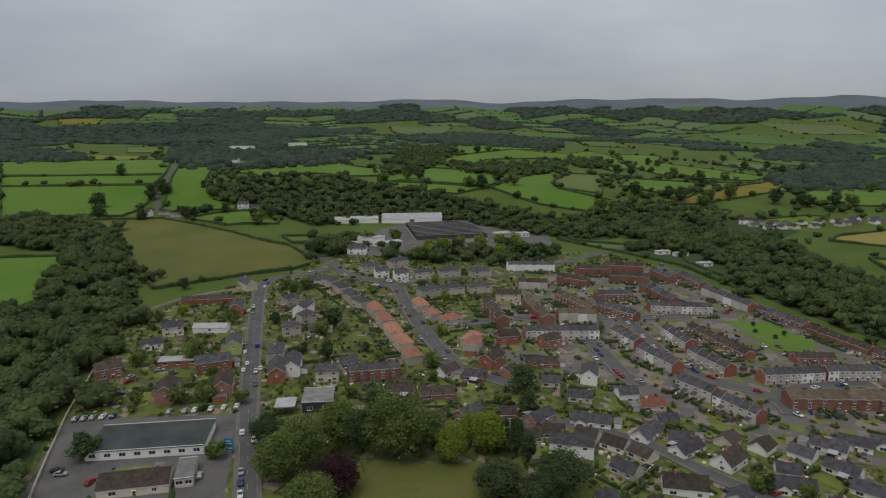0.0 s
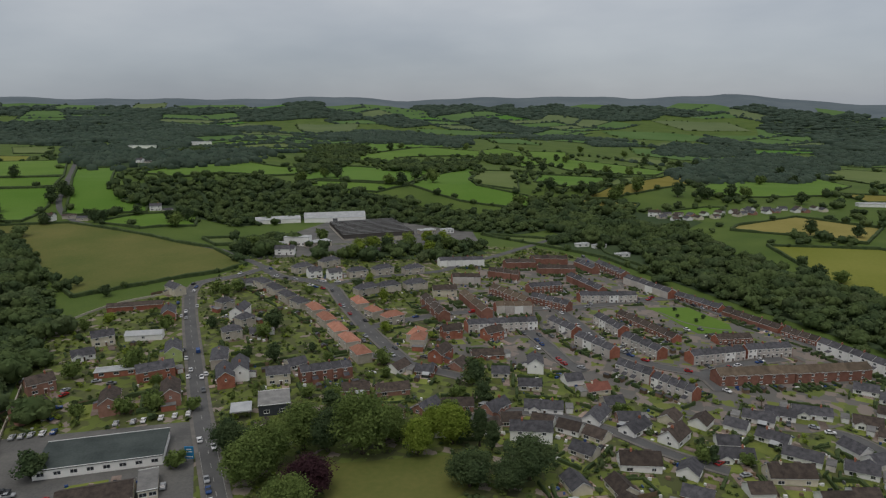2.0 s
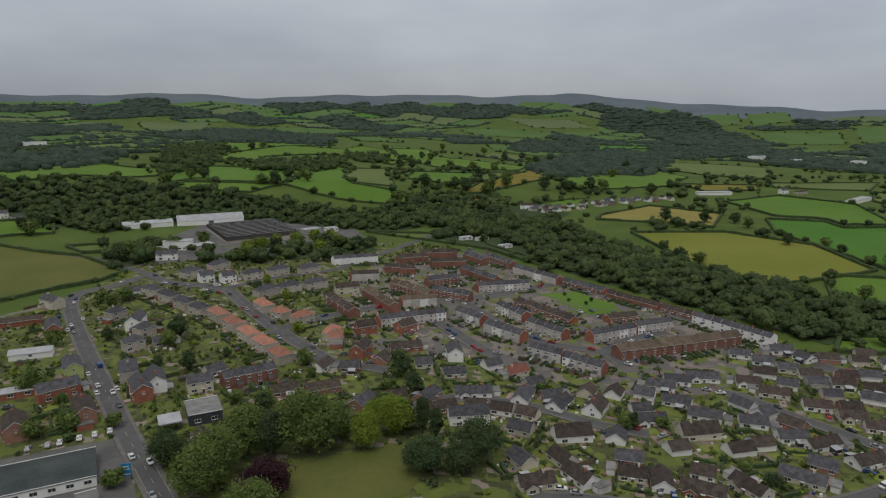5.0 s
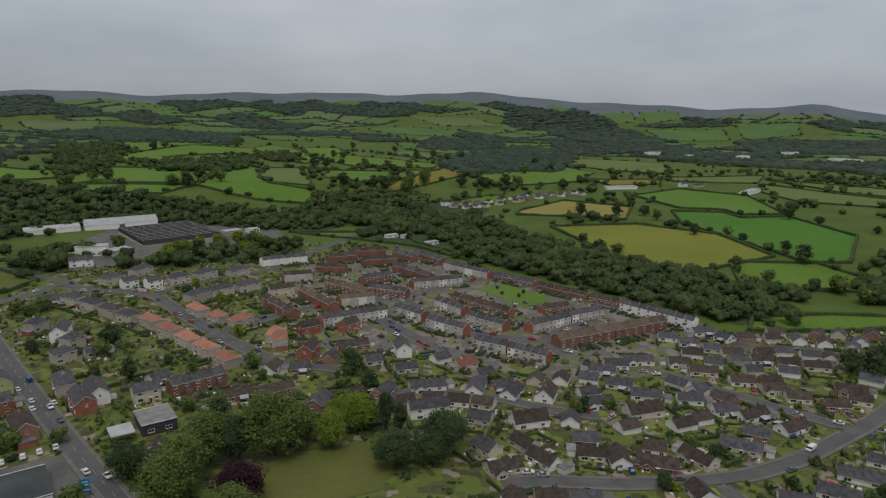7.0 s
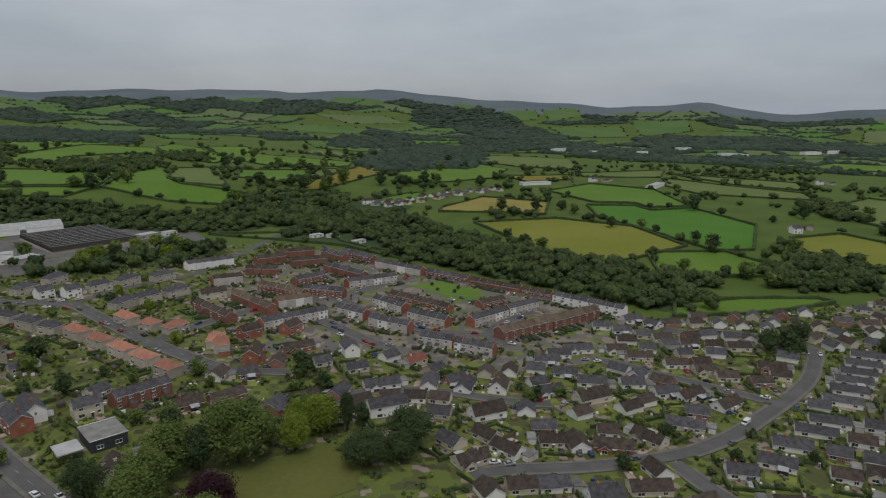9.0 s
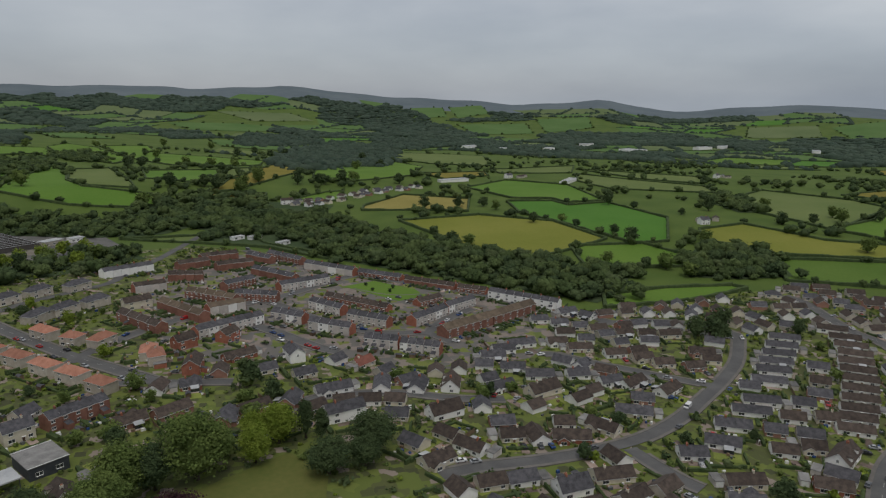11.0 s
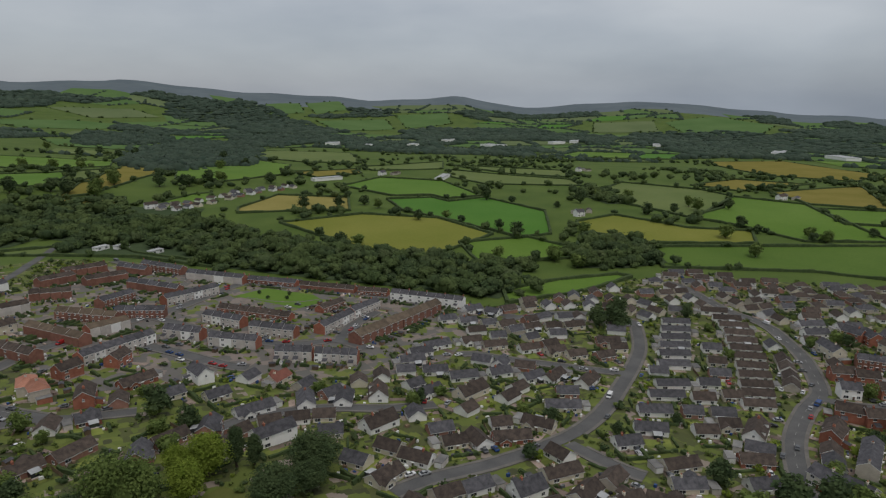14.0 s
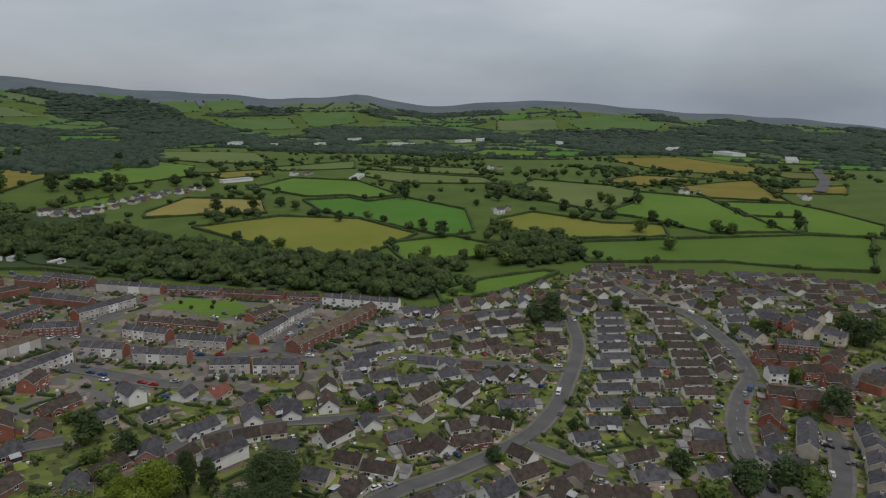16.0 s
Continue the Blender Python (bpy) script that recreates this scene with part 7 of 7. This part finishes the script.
drives, lawns = bmesh.new(), bmesh.new()
counts = {"fence": 0, "shed": 0, "garage": 0, "greenhouse": 0}
for h in list(HOUSES):
    kind, x, y, L, W, ang = h
    if math.hypot(x - 72, y - 204) > 340 or not inside(VILLAGE, x, y):
        continue
    front = min((-1, 1), key=lambda s: road_gap(*at_house(h, 0, s * (W / 2 + 6))))
    back = -front
    fv, bv = front * (W / 2 + 0.7), back * (W / 2 + 0.7)
    plot_patch(drives, h, L * 0.12, fv, L * 0.12 + 3.0, fv + front * 8.0, 0.18 + gr.uniform(0, 0.02))
    plot_patch(lawns, h, -L * 0.5, fv + front * 0.6, L * 0.09, fv + front * 6.5, 0.15 + gr.uniform(0, 0.02))
    if kind in "BDHS":
        if gr.random() < 0.9:
            plot_patch(lawns, h, -L * gr.uniform(0.3, 0.52), bv + back * gr.uniform(1, 3), L * gr.uniform(0.25, 0.52), bv + back * gr.uniform(6, 9.5), 0.15 + gr.uniform(0, 0.02))
        if gr.random() < 0.55:
            plot_patch(drives, h, -L * 0.3, bv, L * 0.3, bv + back * 2.6, 0.19)
    # fences between plots
    if gr.random() < 0.62 and counts["fence"] < 55 and kind in "BDHS":
        s = gr.choice([-1, 1])
        p1, p2 = at_house(h, s * (L / 2 + 1.0), bv), at_house(h, s * (L / 2 + 1.0), bv + back * 8)
        if near_ok(*p2, 0.4) and near_ok((p1[0] + p2[0]) / 2, (p1[1] + p2[1]) / 2, 0.3):
            fence(p1, p2)
            counts["fence"] += 1
    sx, sy = at_house(h, gr.uniform(-0.4, 0.4) * L, bv + back * gr.uniform(5, 8.5))
    if gr.random() < 0.6 and near_ok(sx, sy, 1.8) and counts["shed"] < 64:
        counts["shed"] += 1
        e = tagged(new("garden_shed"), "small timber garden shed with a felt roof", "shed", "garden sheds")
        e.matrix_world = pose(sx, sy, gz(sx, sy) + 0.02, 0, 0, ang + gr.choice([0, 90]))
        part("wall", cached(("shedw",), shed_mesh), e)
        part("roof", cached(("shedr",), shed_roof_mesh), e)
        FOOT.append((sx, sy, 1.5, 1.5, 0))
    s = gr.choice([-1, 1])
    sx, sy = at_house(h, s * (L / 2 + 2.6), gr.uniform(-1, 1) + back * 1.5)
    if kind in "BDHS" and gr.random() < 0.6 and near_ok(sx, sy, 1.7) and counts["garage"] < 75:
        counts["garage"] += 1
        e = tagged(new("garage"), "single flat-roofed garage with a white door", "garage", "garages")
        e.matrix_world = pose(sx, sy, gz(sx, sy) + 0.1, 0, 0, ang + (180 if front > 0 else 0))
        w, r, d = cached(("garage", kind), lambda: garage_meshes({"B": "render", "D": "cream", "H": "brick", "S": "render"}[kind]))
        part("wall", w, e)
        part("roof", r, e)
        part("garage_door", d, e, label="white up-and-over door")
        FOOT.append((sx, sy, 1.7, 2.9, radians(ang)))
    # a car on some drives
    cx, cy = at_house(h, L * 0.12 + 1.5, fv + front * 3.2)
    if gr.random() < 0.22 and clear(cx, cy, 0.2) and road_gap(cx, cy) > 0.5:
        car(gr.choice(["white", "silver", "black", "blue", "red", "grey", "silver", "grey"]), cx, cy, ang + 90 * front, False, 0.22)

tagged(new("driveways", bm_mesh("driveways", drives, DRIVE)), "pale paved drives and patios beside the houses", "driveway", kind="stuff")
tagged(new("garden_lawns", bm_mesh("garden_lawns", lawns, LAWN)), "small mown lawns in the gardens", "lawn", kind="stuff")

# cars parked at the kerbs
for name, chance in (("high_street", 0.4), ("estate_road", 0.5), ("estate_road_c", 0.6), ("edge_road", 0.4), ("estate_road_d", 0.6), ("north_street", 0.5), ("car_park_lane", 0.5), ("curve_road", 0.06), ("east_road", 0.08), ("close", 0.15), ("brick_close_road", 0.2)):
    w, _ = LINES[name]
    line = smooth_line(ROADS[name][1], 6.5)
    for p, q in zip(line, line[1:]):
        dx, dy = (q - p) / max(1e-6, math.dist(p, q))
        s = gr.choice([-1, 1])
        x, y = p[0] - dy * s * (w / 2 - 1.0), p[1] + dx * s * (w / 2 - 1.0)
        if gr.random() < chance and clear(x, y, 0.3) and road_gap(x, y, name) > 0.5:
            car(gr.choice(["white", "silver", "black", "blue", "red", "grey", "white", "silver"]), x, y, math.degrees(math.atan2(dy, dx)) + gr.choice([0, 180]), gr.random() < 0.12, 0.3)

# hedges along plots and shrubs in every garden
bm = bmesh.new()
for h in HOUSES:
    kind, x, y, L, W, ang = h
    if math.hypot(x - 72, y - 204) > 380 or kind == "L":
        continue
    for _ in range(4):
        s, v0 = gr.choice([-1, 1]), gr.choice([-1, 1])
        p1 = at_house(h, s * (L / 2 + gr.uniform(0.8, 2.2)), v0 * (W / 2 + gr.uniform(0.5, 2)))
        p2 = at_house(h, s * (L / 2 + gr.uniform(0.8, 2.2)), v0 * (W / 2 + gr.uniform(6, 10)))
        if near_ok(*p1, 0.2) and near_ok(*p2, 0.3):
            hedge_strip(bm, p1, p2, gr.uniform(1.0, 2.0), gr.uniform(0.8, 1.5), 1.6)
    v0 = gr.choice([-1, 1])
    p1, p2 = at_house(h, -L / 2, v0 * (W / 2 + 7.5)), at_house(h, L / 2, v0 * (W / 2 + 7.5))
    if near_ok(*p1, 0.2) and near_ok(*p2, 0.3):
        hedge_strip(bm, p1, p2, gr.uniform(1.0, 1.8), gr.uniform(0.8, 1.4), 1.6)
tagged(new("garden_hedges", bm_mesh("garden_hedges", bm, HEDGE)), "clipped green hedges between the gardens", "hedge", kind="stuff")

shrub = [crown(s + 60, 24, 1.0, 0.62, 0.26, 7, 0.0, (2, 5)) for s in range(4)]
xs, ys, sr = spread(VILLAGE, 4.0, 77)
pl = []
for x, y in zip(xs, ys):
    if inside(ESTATE_PLOT, x, y) and sr.random() < 0.72 or math.hypot(x - 72, y - 204) > 380 or y < 24 and x < 72 or inside(CAR_PARK, x, y) or inside(FACTORY_YARD, x, y) or any(inside(g, x, y) for g in GREENS):
        continue
    lush = noise.noise((x / 26, y / 26, 5.0))
    if sr.random() < 0.55 + 0.9 * lush and near_ok(x, y, 0.5):
        s = sr.uniform(0.55, 1.7) + (sr.uniform(0.5, 1.8) if sr.random() < 0.14 else 0)
        pl.append((x, y, gz(x, y) - 0.1, s, s * sr.uniform(0.6, 1.0), sr.integers(0, 4), sr.choice([0, 0, 0, 1, 3, 2])))
tagged(new("garden_shrubs", scatter_mesh("garden_shrubs", shrub, pl, [SHRUB, LEAF_DARK, LEAF_LIGHT, LEAF_WILLOW])), "leafy shrubs and small trees filling the gardens", "shrubs", kind="stuff")

# bins, planters, benches and other small things in the gardens
V, Q, K = [], [], []
cr = random.Random(55)
cube = ((0, 3, 2, 1), (4, 5, 6, 7), (0, 1, 5, 4), (1, 2, 6, 5), (2, 3, 7, 6), (3, 0, 4, 7))
for h in HOUSES:
    if math.hypot(h[1] - 72, h[2] - 204) > 330 or not inside(VILLAGE, h[1], h[2]):
        continue
    for _ in range(7):
        x, y = at_house(h, cr.uniform(-0.6, 0.6) * h[3], cr.choice([-1, 1]) * (h[4] / 2 + cr.uniform(0.8, 8)))
        if not near_ok(x, y, 0.5):
            continue
        a, w, d, t, z = radians(h[5]) + cr.uniform(-0.3, 0.3), cr.uniform(0.3, 0.9), cr.uniform(0.25, 0.6), cr.uniform(0.5, 1.3), gz(x, y)
        ca, sa, n0 = math.cos(a), math.sin(a), len(V)
        for k, q in ((0, 1.0), (t, 0.9)):
            V += [(x + (u * ca - v * sa) * q, y + (u * sa + v * ca) * q, z + k) for u, v in ((-w, -d), (w, -d), (w, d), (-w, d))]
        Q += [tuple(n0 + i for i in f) for f in cube]
        K += [cr.choice([0, 0, 1, 2, 2, 3, 4, 5])] * 6
tagged(new("garden_clutter", big_mesh("garden_clutter", V, Q, [FRAME, PAINTS["blue"], TIMBER, PAINTS["grey"], DRIVE, PAINTS["black"]], K)), "bins, planters, benches and small clutter in the gardens", "garden clutter", kind="stuff")

# stone wall beside the river path
bm = bmesh.new()
wall_line = smooth_line([(-124, 180), (-145, 240), (-154, 272), (-168, 322), (-178, 374), (-163, 416), (-134, 439)], 5)
d = np.gradient(wall_line, axis=0)
n = np.stack([-d[:, 1], d[:, 0]], 1) / np.hypot(d[:, 0], d[:, 1])[:, None]
prev = None
for p, q in zip(wall_line, n):
    ring = [bm.verts.new((p[0] + q[0] * o, p[1] + q[1] * o, gz(*p) + z)) for o, z in ((-0.22, -0.5), (-0.2, 1.3), (0.2, 1.3), (0.22, -0.5))]
    if prev:
        for i in range(3):
            bm.faces.new((prev[i], prev[i + 1], ring[i + 1], ring[i]))
    prev = ring
tagged(new("river_wall", bm_mesh("river_wall", bm, WALL["stone"])), "low stone wall between the village and the wooded river", "wall", kind="structure")

# trees in the older gardens and in the eastern closes
tg = random.Random(12)
planted = 0
for _ in range(900):
    x, y = (tg.uniform(-135, 60), tg.uniform(215, 460)) if planted % 3 else (tg.uniform(120, 400), tg.uniform(-20, 200))
    if planted >= 42 or not inside(VILLAGE, x, y) or inside(CAR_PARK, x, y) or inside(ESTATE_PLOT, x, y) or not near_ok(x, y, 2.6):
        continue
    tree(tg.choice(["broad", "broad", "dark", "dark", "light"]), x, y, tg.uniform(2.2, 4.4), False)
    FOOT.append((x, y, 3, 3, 0))
    planted += 1

# path and young trees on the village green
bm = bmesh.new()
ribbon(smooth_line([(174, 388), (180, 366), (190, 354), (203, 349)], 3), -0.7, 0.7, 0.26, bm)
tagged(new("green_path", bm_mesh("green_path", bm, PAVING)), "narrow paved path curving over the village green", "path", kind="structure")
for x, y in ((181, 376), (188, 366), (196, 372), (186, 390)):
    tree("dark", x, y, 1.5, False)
